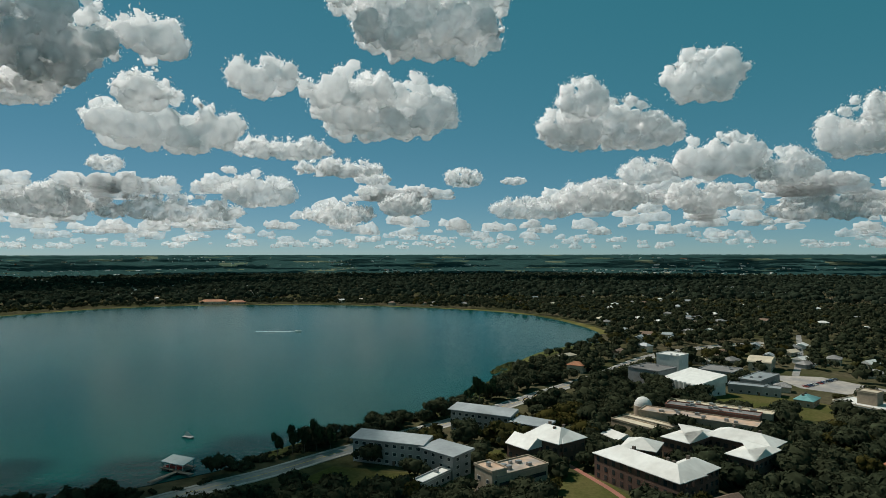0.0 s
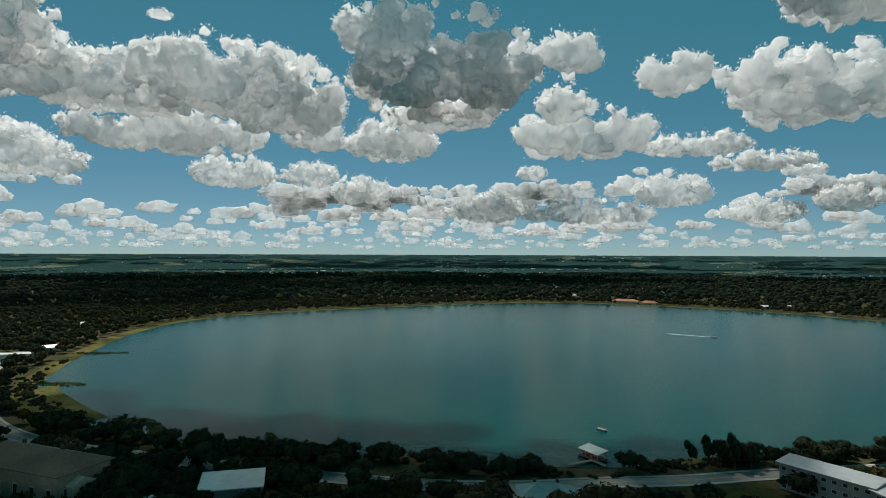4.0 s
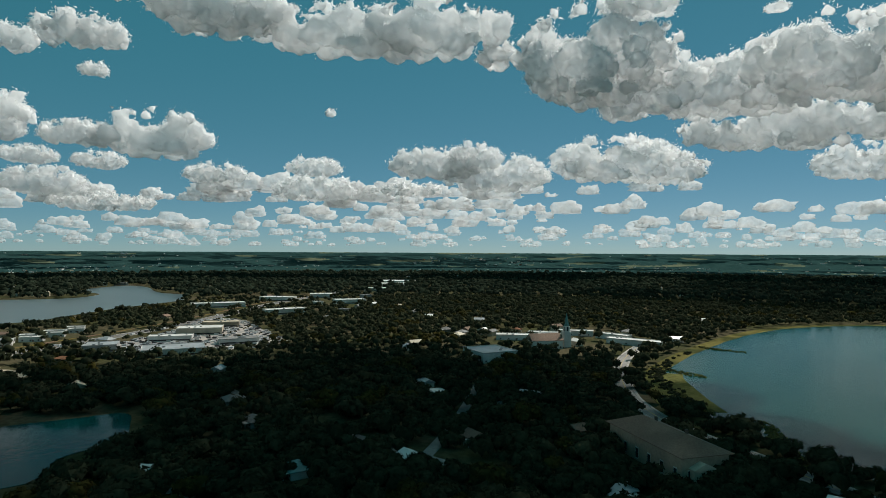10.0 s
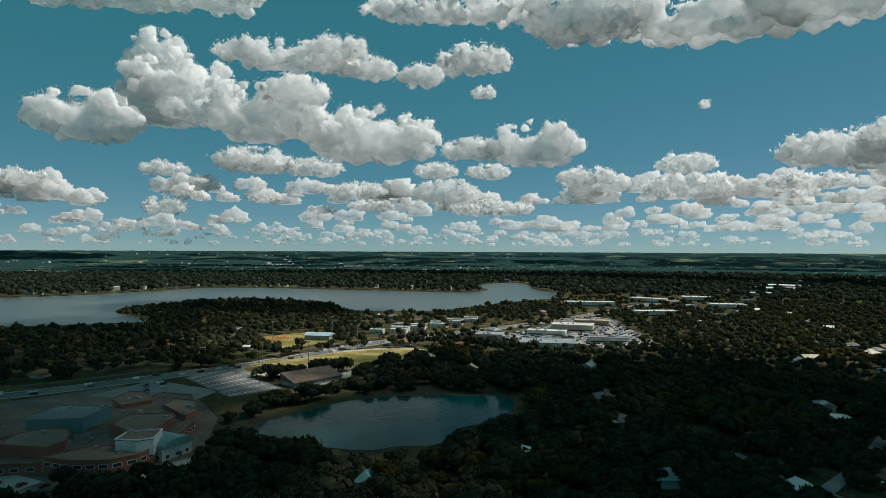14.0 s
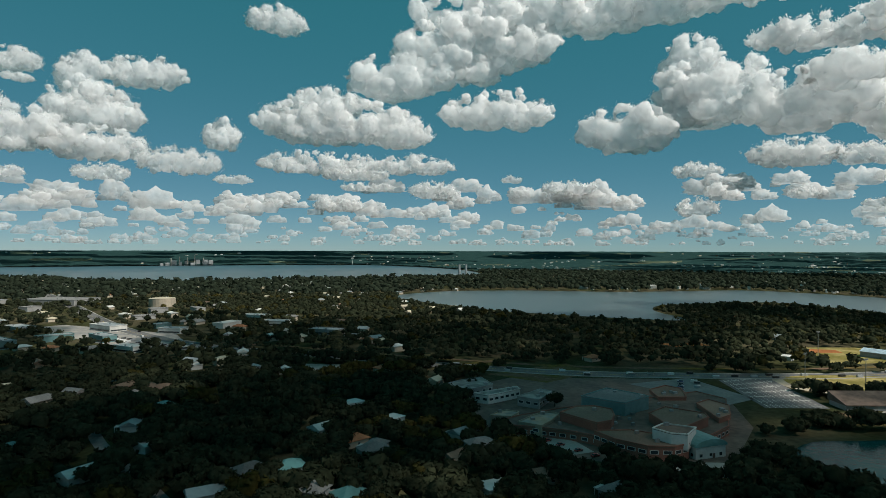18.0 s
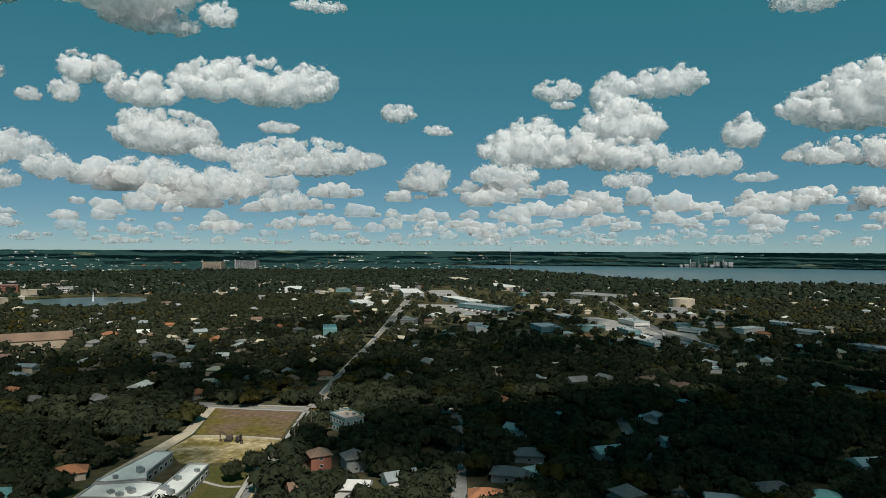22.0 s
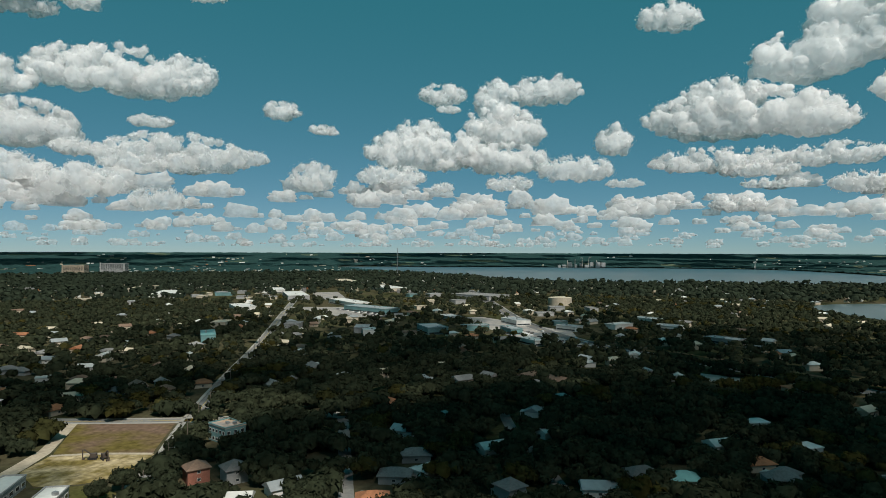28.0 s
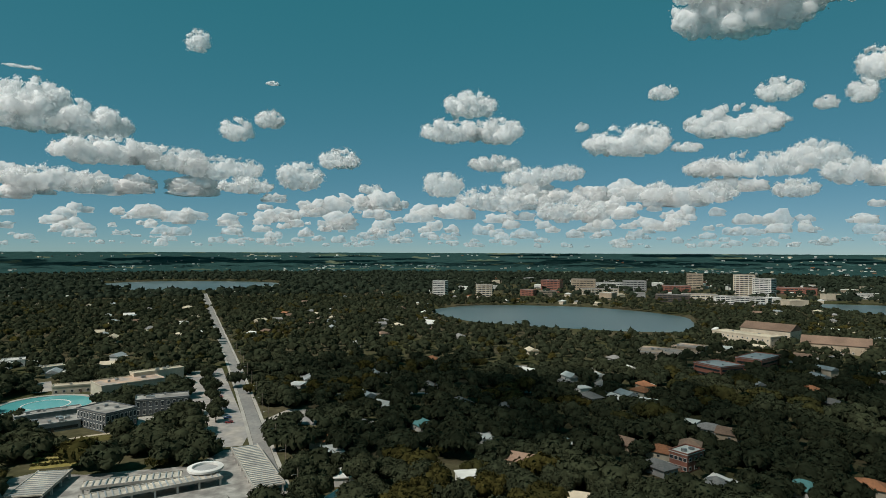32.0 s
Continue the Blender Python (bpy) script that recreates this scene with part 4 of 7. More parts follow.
def hall_on(outline, h, wall, roof, label, low=0.0, glaze=True, name="school_building", category="school", group="school buildings", vents=3, panes=3.2):
    """A flat-roofed building on any outline: walls, roof, raised rim, vents and tall windows on the long sides."""
    cx, cy = np.mean(np.array(outline, float), 0)
    b = thing(name, float(cx), float(cy), 0, label, category, group)
    q = [(x - cx, y - cy) for x, y in outline]
    take(outline)
    part("wall", Shape().prism(q, low, h), M[wall], b)
    part("roof", Shape().prism([(x * 1.012, y * 1.012) for x, y in q], h, h + 0.3), M[roof], b)
    for (x0, y0), (x1, y1) in zip(q, q[1:] + q[:1]):
        w = math.hypot(x1 - x0, y1 - y0)
        turn = math.degrees(math.atan2(y1 - y0, x1 - x0))
        put("parapet", RIMS[wall], b, (x0 + x1) / 2, (y0 + y1) / 2, h + 0.55, w + 0.2, 0.5, 0.5, turn)
        if glaze and w > 9:
            n = int(w / 4.5)
            for i in range(n):
                t = (i + 0.5) / n
                put("window", WINDOW, b, x0 + (x1 - x0) * t, y0 + (y1 - y0) * t, max(low, h - 4.2) + 2.0, panes, 0.24, 1.7, turn)
    rng = random.Random(int(abs(cx * 3 + cy)))
    for _ in range(vents):
        t, u = rng.uniform(0.1, 0.8), rng.randrange(len(q))
        s2 = rng.uniform(1.4, 2.6)
        part("roof_vent", Shape().box(q[u][0] * t, q[u][1] * t, h + 0.3, s2, s2 * 0.8, rng.uniform(0.9, 1.7)), M["metal"], b)
    return b


flat_patch("school_yard", [(-93, -404), (-136, -430), (-240, -407), (-249, -342), (-222, -285), (-180, -242), (-138, -238), (-108, -263), (-92, -289), (-86, -319)], 0.05, M["tar"], "dark paved yard round the school", "yard")
take([(-95, -412), (-148, -467), (-264, -448), (-325, -402), (-294, -312), (-224, -277), (-180, -242), (-159, -218), (-132, -229), (-106, -259), (-90, -283), (-78, -313)])
take([(-256, -322), (-298, -313), (-337, -295), (-321, -277), (-232, -287)])
hall_on([(-86, -303), (-105, -315), (-133, -325), (-165, -331), (-198, -339), (-230, -347), (-236, -327), (-201, -276), (-169, -255), (-152, -258), (-131, -271), (-119, -284), (-107, -292)], 4.2, "brick_wall", "tar", "broad low brick school wing under a dark tar roof", vents=26)
hall_on([(-99, -299), (-109, -308), (-118, -314), (-125, -310), (-117, -299), (-108, -290)], 5.4, "tan_wall", "rust_slab", "low school wing with a pale pinkish flat roof", vents=2)
hall_on([(-89, -315), (-95, -322), (-101, -324), (-106, -319), (-99, -311)], 4.8, "tan_wall", "rust_slab", "small school wing with a pale pinkish flat roof", vents=1)
hall_on([(-122, -301), (-135, -311), (-145, -310), (-151, -302), (-147, -291), (-141, -282), (-132, -279)], 8.5, "brick_wall", "brown_roof", "school gymnasium with a rounded dark flat roof", 4.4, False, vents=1)
hall_on([(-143, -322), (-166, -338), (-179, -317), (-179, -314), (-169, -309), (-159, -303)], 11, "teal_wall", "grey_roof", "tall school hall with pale teal walls and a grey metal roof", 4.4, False, vents=2)
hall_on([(-166, -291), (-181, -301), (-194, -285), (-191, -278), (-168, -264), (-164, -273)], 8.5, "brick_wall", "brown_roof", "brick school hall with beams on its brown flat roof", 4.4, False, vents=2)
hall_on([(-149, -258), (-158, -264), (-169, -255), (-159, -246), (-153, -249)], 11, "white_wall", "tar", "white-walled school stage house with a dark roof", 4.4, False, vents=1)
hall_on([(-128, -274), (-132, -260), (-141, -248), (-152, -245), (-161, -248), (-159, -259), (-146, -272)], 6.4, "brick_wall", "brown_roof", "curved glazed school entrance under a brown roof edge", vents=3, panes=3.8)
hall_on([(-207, -312), (-219, -319), (-222, -305), (-210, -287), (-199, -281)], 6.5, "brick_wall", "brown_roof", "brick school wing with a brown flat roof", 4.4, False, vents=4)
hall_on([(-200, -350), (-216, -359), (-221, -349), (-211, -328), (-195, -331)], 6, "brick_wall", "brown_roof", "brick school wing with a brown flat roof", 4.4, False, vents=4)
hall_on([(-74, -388), (-93, -403), (-109, -410), (-111, -387), (-92, -375)], 5, "grey_wall", "stained_roof", "long low grey classroom block", vents=4)
hall_on([(-93, -365), (-124, -378), (-124, -371), (-100, -358)], 5, "white_wall", "stained_roof", "narrow low grey classroom block", vents=2)
hall_on([(-116, -352), (-136, -368), (-141, -361), (-126, -342)], 5, "grey_wall", "stained_roof", "low grey classroom block beside a tree", vents=2)
block("school_building", plan((-163, -246), (-179, -248), 15), 5.5, "white_wall", "teal_roof", "white school hall with a curved pale teal roof", "school", 1, 3, 3, "arch", 3.2, front=24, group="school buildings")
flat_patch("forecourt", [(-98, -308), (-121, -289), (-124, -265), (-110, -262), (-94, -288)], 0.08, M["concrete"], "pale concrete forecourt before the school", "court")
flat_patch("forecourt", [(-143, -248), (-175, -240), (-166, -224), (-135, -229)], 0.08, M["concrete"], "pale concrete court below the curved entrance", "court")
flat_patch("field", [(-60, -460), (-146, -505), (-126, -458), (-80, -440)], 0.08, M["dirt"], "shaded brown field", "field")
flat_patch("field", [(-123, -446), (-198, -476), (-204, -436), (-156, -409)], 0.08, M["dirt"], "shaded brown field", "field")
flat_patch("lot", [(18, -516), (-43, -498), (-32, -470), (6, -464)], 0.09, M["concrete"], "grey empty lot beside the highway", "lot")
flat_patch("parking_lot", [(-210, -395), (-262, -405), (-266, -340), (-240, -330)], 0.08, M["asphalt"], "school car park with rows of cars", "car park")

# commercial strip and the far works
for a, b, dp, h, wl, rf in (((272, -642), (300, -672), 24, 7, "teal_wall", "steel_roof"), ((195, -672), (215, -695), 14, 6, "teal_wall", "steel_roof"), ((150, -602), (172, -620), 14, 5, "white_wall", "white_roof"), ((140, -735), (165, -745), 16, 5, "white_wall", "steel_roof"),
                            ((360, -1150), (450, -1185), 60, 9, "grey_wall", "grey_roof"), ((30, -790), (60, -800), 20, 5, "white_wall", "steel_roof"), ((-30, -692), (0, -710), 18, 5, "grey_wall", "steel_roof"), ((60, -860), (90, -880), 18, 5, "white_wall", "white_roof"),
                            ((210, -760), (240, -790), 20, 6, "white_wall", "steel_roof"), ((300, -760), (330, -790), 18, 6, "grey_wall", "steel_roof"), ((430, -830), (520, -860), 30, 7, "teal_wall", "steel_roof"), ((520, -900), (610, -960), 30, 7, "white_wall", "white_roof"),
                            ((640, -760), (690, -800), 30, 7, "white_wall", "white_roof"), ((700, -980), (790, -1080), 40, 8, "grey_wall", "white_roof"), ((860, -1120), (920, -1180), 36, 7, "white_wall", "white_roof"), ((455, -480), (485, -510), 14, 8, "teal_wall", "teal_roof"),
                            ((960, -900), (1040, -1000), 40, 8, "white_wall", "white_roof"), ((1150, -1000), (1220, -1100), 40, 8, "cream_wall", "cream_roof"), ((640, -1280), (760, -1380), 50, 8, "cream_wall", "white_roof"), ((900, -1500), (1020, -1620), 60, 8, "cream_wall", "cream_roof")):
    block("commercial_building", plan(a, b, dp), h, wl, rf, "flat-roofed commercial building on the strip", "shop", 1, 4, 2, group="commercial strip", vents=2, front=45, bands=True)
for q in ([(110, -600), (190, -640), (330, -800), (300, -830), (150, -720)], [(400, -800), (560, -880), (640, -840), (470, -740)], [(610, -980), (700, -1000), (820, -1160), (780, -1200)]):
    flat_patch("parking_lot", q, 0.06, M["paving"], "grey car park along the commercial strip", "car park")


def tank(x, y, r, h):
    b = thing("storage_tank", x, y, 0, "round cream storage tank with a flat cone roof", "tank")
    part("drum", Shape().tube(0, 0, 0, r, r, h, 24), M["cream_wall"], b)
    part("roof", Shape().tube(0, 0, h, r * 1.01, 0.5, 2.0, 24), M["cream_roof"], b)
    take_rect(x, y, 2 * r, 2 * r, 0, 4, 80)


tank(245, -1075, 20, 13)


def mast(x, y, h):
    b = thing("radio_mast", x, y, 0, "tall thin lattice radio mast", "mast")
    for i in range(3):
        a = 2 * math.pi * i / 3
        part("leg", Shape().tube(1.6 * math.cos(a), 1.6 * math.sin(a), 0, 0.45, 0.4, h, 5), M["metal"], b)
    for k in range(12):
        part("brace", Shape().tube(0, 0, (k + 1) * h / 13, 2.0, 2.0, 0.5, 3), M["metal"], b)


mast(1040, -1985, 104)


def works(x, y):
    b = thing("power_plant", x, y, 20, "distant power plant with stacks and boiler houses", "power plant")
    rng = random.Random(5)
    for i in range(9):
        part("boiler_house", Shape().box(-130 + i * 32, rng.uniform(-20, 20), 0, rng.uniform(14, 26), 24, rng.uniform(14, 34)), M["steel_roof"], b)
    for i in range(5):
        part("stack", Shape().tube(-90 + i * 42, rng.uniform(-20, 20), 0, 3.2, 2.2, rng.uniform(40, 58), 10), M["concrete"], b)


works(720, -3700)


def water_tower(x, y, h):
    b = thing("water_tower", x, y, 0, "distant white water tower", "water tower")
    part("stem", Shape().tube(0, 0, 0, 3, 2.4, h * 0.75, 10), M["white_wall"], b)
    part("bowl", Shape().tube(0, 0, h * 0.72, 3, 9, h * 0.12, 14).tube(0, 0, h * 0.84, 9, 4, h * 0.12, 14), M["white_wall"], b)


water_tower(-205, -3760, 46)
for i in range(2):
    s = thing("cooling_stack", -560 + i * 26, -2330, 0, "pale stack at the lake end", "stack")
    part("shaft", Shape().tube(0, 0, 0, 5, 4, 36, 10), M["steel_roof"], s)

# town centre
TOWERS = (((1262, 208), 26, 24, 32, 9, "white_wall", "white slab tower with small windows"), ((1246, 116), 32, 22, 26, 7, "cream_wall", "cream tower with tall ribs"), ((1438, -20), 44, 26, 28, 7, "brick_wall", "red brick office block in town"),
          ((1530, -96), 56, 34, 27, 5, "tan_wall", "tan and brick office block"), ((1651, -378), 38, 30, 38, 9, "tan_wall", "tan office tower in town"), ((1330, -436), 36, 24, 40, 11, "white_wall", "white hotel tower with rows of windows"),
          ((1372, -414), 42, 28, 46, 11, "cream_wall", "cream hotel tower with a stepped top"), ((1540, -215), 50, 30, 24, 5, "grey_wall", "glassy grey office block"), ((1220, -240), 60, 24, 13, 4, "dark_wall", "dark low office block"),
          ((1180, -350), 90, 26, 13, 4, "white_wall", "long white apartment block with balconies"), ((1490, -300), 60, 30, 16, 4, "brick_wall", "brown brick office block in town"), ((1330, 30), 30, 20, 12, 3, "brick_wall", "red brick block by the lake"), ((1310, -10), 34, 18, 11, 3, "tan_wall", "tan block by the lake"),
          ((2123, -1702), 90, 40, 42, 10, "grey_wall", "pale grey hospital tower among trees"), ((2230, -1620), 80, 40, 36, 8, "tan_wall", "tan hospital wing among trees"), ((1400, -120), 80, 30, 12, 3, "cream_wall", "cream civic building in town"), ((1640, -180), 90, 40, 14, 3, "white_wall", "white civic building in town"),
          ((1290, -300), 70, 34, 10, 2, "cream_wall", "cream civic building in town"), ((1500, -560), 80, 30, 14, 3, "brick_wall", "brown brick office block in town"), ((1380, -640), 60, 30, 10, 2, "white_wall", "white building beside the lake"))
for (x, y), w, d, h, st, wl, label in TOWERS:
    t = block("office_tower", (x, y, w, d, math.degrees(math.atan2(y, x)) + 90 + (x * 7 + y * 3) % 50 - 25), h, wl, "grey_roof", label, "office block", st, 4, 3, bands=True, front=70, vents=3, size=(1.5, 1.7))
    n = max(4, int(w / 8))
    for i in range(n):
        for s in (-1, 1):
            put("pier", FRAME if wl in ("white_wall", "cream_wall") else cube_mesh("pier", M[wl]), t, (i + 0.5) / n * w - w / 2, s * (d / 2 + 0.1), h / 2, 1.2, 0.6, h)
rng = random.Random(9)
for i in range(60):
    a, r = radians(rng.uniform(-26, 8)), rng.uniform(1180, 1950)
    x, y = r * math.cos(a), r * math.sin(a)
    if not is_free(np.array([x, x + 24, x - 24, x, x]), np.array([y, y, y, y + 24, y - 24])).all():
        continue
    wl, rf = rng.choice((("white_wall", "white_roof"), ("cream_wall", "cream_roof"), ("brick_wall", "tile_roof"), ("grey_wall", "grey_roof"), ("tan_wall", "white_roof")))
    block("town_building", (x, y, rng.uniform(20, 50), rng.uniform(14, 26), rng.uniform(0, 180)), rng.uniform(5, 13), wl, rf, "low flat-roofed building in the town centre", "building", 1, 4, 2, bands=True, front=60, group="town buildings", vents=1)
for cx, cy, spread, n in ((330, -800, 230, 16), (720, -1020, 240, 18), (-1080, -280, 160, 8), (1130, -900, 260, 10)):
    for i in range(n):
        x, y = cx + rng.uniform(-1, 1) * spread, cy + rng.uniform(-1, 1) * spread
        if is_free(np.array([x, x + 14, x - 14]), np.array([y, y + 14, y - 14])).all():
            wl, rf = rng.choice((("white_wall", "white_roof"), ("teal_wall", "steel_roof"), ("grey_wall", "steel_roof"), ("grey_wall", "grey_roof"), ("cream_wall", "cream_roof")))
            block("workshop", (x, y, rng.uniform(14, 34), rng.uniform(10, 18), rng.choice((30, 60, 120)) + rng.uniform(-6, 6)), rng.uniform(4.5, 7), wl, rf, "flat-roofed workshop on the commercial strip", "workshop", 0, front=40, group="workshops", vents=1)
block("church", plan((715, -195), (664, -236), -22), 9, "cream_wall", "cream_roof", "large cream church centre with a flat front wing", "church", 2, 12, 3, front=30)
block("church", plan((724, -225), (690, -262), -26), 13, "cream_wall", "brown_roof", "large cream church with a brown gabled roof", "church", 2, 6, 3, "gable", 6, front=10)
block("church", plan((655, -250), (632, -300), -26), 8, "tan_wall", "brown_roof", "church hall with a brown gabled roof", "church", 1, 6, 3, "gable", 6, front=20)
BRICK = "red brick building with a grey flat roof"
block("clinic", plan((515, -134), (494, -148), -24), 8, "brick_wall", "steel_roof", BRICK, "building", 2, 6, 4, front=20, bands=True)
block("clinic", plan((512, -166), (540, -190), 20), 9, "brick_wall", "steel_roof", BRICK, "building", 2, 8, 4, front=16, bands=True)
block("school_building", plan((598, -92), (586, -126), -40), 5, "tan_wall", "rust_slab", "low school with a broad rusty flat roof", "school", 1, 8, 3, front=30, vents=6)
block("school_building", plan((625, -130), (612, -152), -24), 5, "tan_wall", "rust_slab", "low school with a broad rusty flat roof", "school", 1, 6, 3, front=10, vents=4)
f = thing("fountain", 1105, -560, 0, "white water jet standing in the town lake", "fountain")
part("jet", Shape().tube(0, 0, 0.2, 1.6, 0.3, 16, 8), M["foam"], f)

# white school by the empty lot
WHITE_SCHOOL = "low white school wing with a bright flat roof"
for outline in ([(238, -122), (252, -154), (245, -158), (231, -138), (225, -134), (234, -123)],
                [(228, -110), (235, -120), (222, -132), (215, -134), (207, -125), (216, -118)],
                [(209, -120), (212, -132), (226, -153), (219, -157), (204, -136), (199, -127), (201, -122)]):
    # grey walls: the shade on them is put into the wall colour
    hall_on(outline, 4.2, "grey_wall", "white_roof", WHITE_SCHOOL, vents=4, group="white school wings")
take([(312, -232), (262, -252), (214, -190), (188, -158), (172, -128), (196, -104), (221, -96), (240, -108), (262, -140), (284, -182)])
flat_patch("dirt_lot", [(313, -230), (268, -255), (234, -208), (256, -197), (273, -188)], 0.07, M["dirt"], "bare brown field in an empty lot", "lot")
flat_patch("sand_lot", [(272, -186), (254, -196), (232, -207), (218, -186), (228, -169), (242, -159), (263, -167)], 0.08, M["sandy_soil"], "sandy yellow lot with tracks", "lot")
flat_patch("lawn", [(242, -157), (226, -168), (203, -169), (197, -155), (190, -139), (199, -128), (211, -141), (225, -161)], 0.075, M["lawn"], "green school lawn with a path", "lawn")
flat_patch("drive", [(219, -103), (233, -113), (247, -135), (264, -168), (276, -189), (316, -234), (319, -230), (283, -188), (270, -164), (256, -136), (237, -110)], 0.10, M["sand"], "sandy drive beside the empty lot and the school", "drive")
ribbon("path", [(272, -186), (255, -197), (233, -207)], 2.5, 0.13, M["sand"], 1, "sandy track across the lot", category="path")
ribbon("path", [(217, -152), (205, -153), (199, -157)], 1.6, 0.13, M["concrete"], 1, "narrow concrete path across the school lawn", category="path")


def digger(x, y, turn):
    b = thing("excavator", x, y, turn, "dark brown excavator parked on the sandy lot", "excavator")
    for s in (-1, 1):
        part("track", Shape().box(0, s * 1.1, 0.05, 3.6, 0.6, 0.9), M["rubber"], b)
    part("cab", Shape().box(-0.3, 0, 1.0, 2.6, 2.2, 1.6), M["dark_wall"], b)
    part("boom", Shape().faces([(0.8, -0.25, 2.2), (0.8, 0.25, 2.2), (3.4, 0.25, 4.2), (3.4, -0.25, 4.2), (0.8, -0.25, 2.8), (0.8, 0.25, 2.8), (3.4, 0.25, 4.8), (3.4, -0.25, 4.8)],
         [(0, 1, 2, 3), (7, 6, 5, 4), (0, 4, 5, 1), (1, 5, 6, 2), (2, 6, 7, 3), (3, 7, 4, 0)]).box(4.0, 0, 0.6, 0.4, 0.4, 4.0).box(3.7, 0, 0.1, 0.9, 1.2, 0.8), M["dark_wall"], b)


digger(251, -191, 40)
digger(246, -193, 160)
block("brick_block", plan((287, -62), (281, -68), -12), 7.4, "brick_wall", "white_roof", "two-storey red brick block with a white flat roof", "building", 2, 4, 3, front=22)
block("apartment_building", plan((212, -230), (226, -234), -11), 7.5, "teal_wall", "rust_slab", "two-storey teal apartment block with a stained flat roof", "apartments", 2, 5, 3, front=14)


# lakeside club on the far shore
for a, b, dp, hh in (((-440, 1126), (-395, 1130), 14, 5), ((-388, 1128), (-360, 1126), 12, 4)):
    block("boat_club", plan(a, b, dp), hh, "cream_wall", "tile_roof", "lakeside club with a broad orange tile roof", "club house", 1, 5, 2, "hip", 3.5, front=30)

# ---- houses ----
HOUSES = {}
for key, wall, roof, w, d, h, style, rise, label in (
        ("white", "white_wall", "white_roof", 12, 8.5, 3.2, "gable", 2.2, "white house with a bright metal roof"), ("flat", "white_wall", "white_roof", 11, 8.5, 3.3, "flat", 0, "small white house with a flat white roof"),
        ("grey", "grey_wall", "grey_roof", 12.5, 8.5, 3.1, "hip", 2.4, "bungalow with a grey shingle roof"), ("brown", "tan_wall", "brown_roof", 12.5, 9, 3.1, "gable", 2.6, "bungalow with a brown shingle roof"),
        ("tile", "cream_wall", "tile_roof", 11.5, 8.5, 3.1, "hip", 2.4, "cream bungalow with a terracotta tile roof"), ("cream", "cream_wall", "cream_roof", 13.5, 8.5, 3.2, "gable", 2.2, "house with a cream metal roof"),
        ("teal", "white_wall", "teal_roof", 11.5, 9, 3.2, "hip", 2.6, "white house with a teal metal roof"), ("tall", "grey_wall", "grey_roof", 8.5, 8.5, 5.6, "hip", 3.0, "two-storey grey house with a shingle roof"),
        ("brick", "brick_wall", "brown_roof", 8.5, 8, 5.6, "hip", 2.6, "two-storey red brick house with a brown roof"), ("steel", "white_wall", "steel_roof", 12.5, 8, 3.1, "gable", 2.2, "white cottage with a grey metal roof")):
    hs = thing("house", 0, 0, 0, label, "house", "houses under the trees")
    part("wall", Shape().box(0, 0, 0, w, d, h), M[wall], hs)
    if style == "flat":
        part("roof", Shape().box(0, 0, h, w + 0.8, d + 0.8, 0.4), M[roof], hs)
    else:
        part("roof", Shape().hip(w + 1.4, d + 1.4, h, rise, 0 if style == "gable" else None), M[roof], hs)
        if style == "gable":
            g = Shape()
            for s in (-1, 1):
                g.faces([(s * w / 2, -d / 2, h), (s * w / 2, d / 2, h), (s * w / 2, 0, h + rise * 0.95)], [(0, 1, 2)])
            part("gable", g, M[wall], hs)
    porch = part("porch", Shape().box(w * 0.2, -d / 2 - 1.5, 2.6, w * 0.4, 3.0, 0.25), M["frame"], hs)
    for x in (0.03, 0.37):
        part("post", Shape().box(x * w, -d / 2 - 2.7, 0, 0.25, 0.25, 2.6), M["frame"], porch)
    for st in range(2 if h > 5 else 1):
        for x, s in ((-0.3, -1), (0.32, -1), (0, 1)):
            put("window", WINDOW, hs, x * w, s * d / 2, 1.6 + 3.0 * st, 1.5, 0.14, 1.2)
    put("door", DOOR, hs, w * 0.08, -d / 2, 1.05, 1.1, 0.2, 2.1)
    HOUSES[key] = hs
first_use = set()


def house(key, x, y, turn, front=20.0):
    """The first of each kind stands where it is first wanted; the others are copies."""
    src = HOUSES[key]
    take_rect(x, y, 12, 9, turn, 1.0, front)
    if key not in first_use:
        first_use.add(key)
        src.matrix_basis = pose(x, y, 0, 0, 0, turn)
        return src
    return copy_thing(src, pose(x, y, 0, 0, 0, turn))


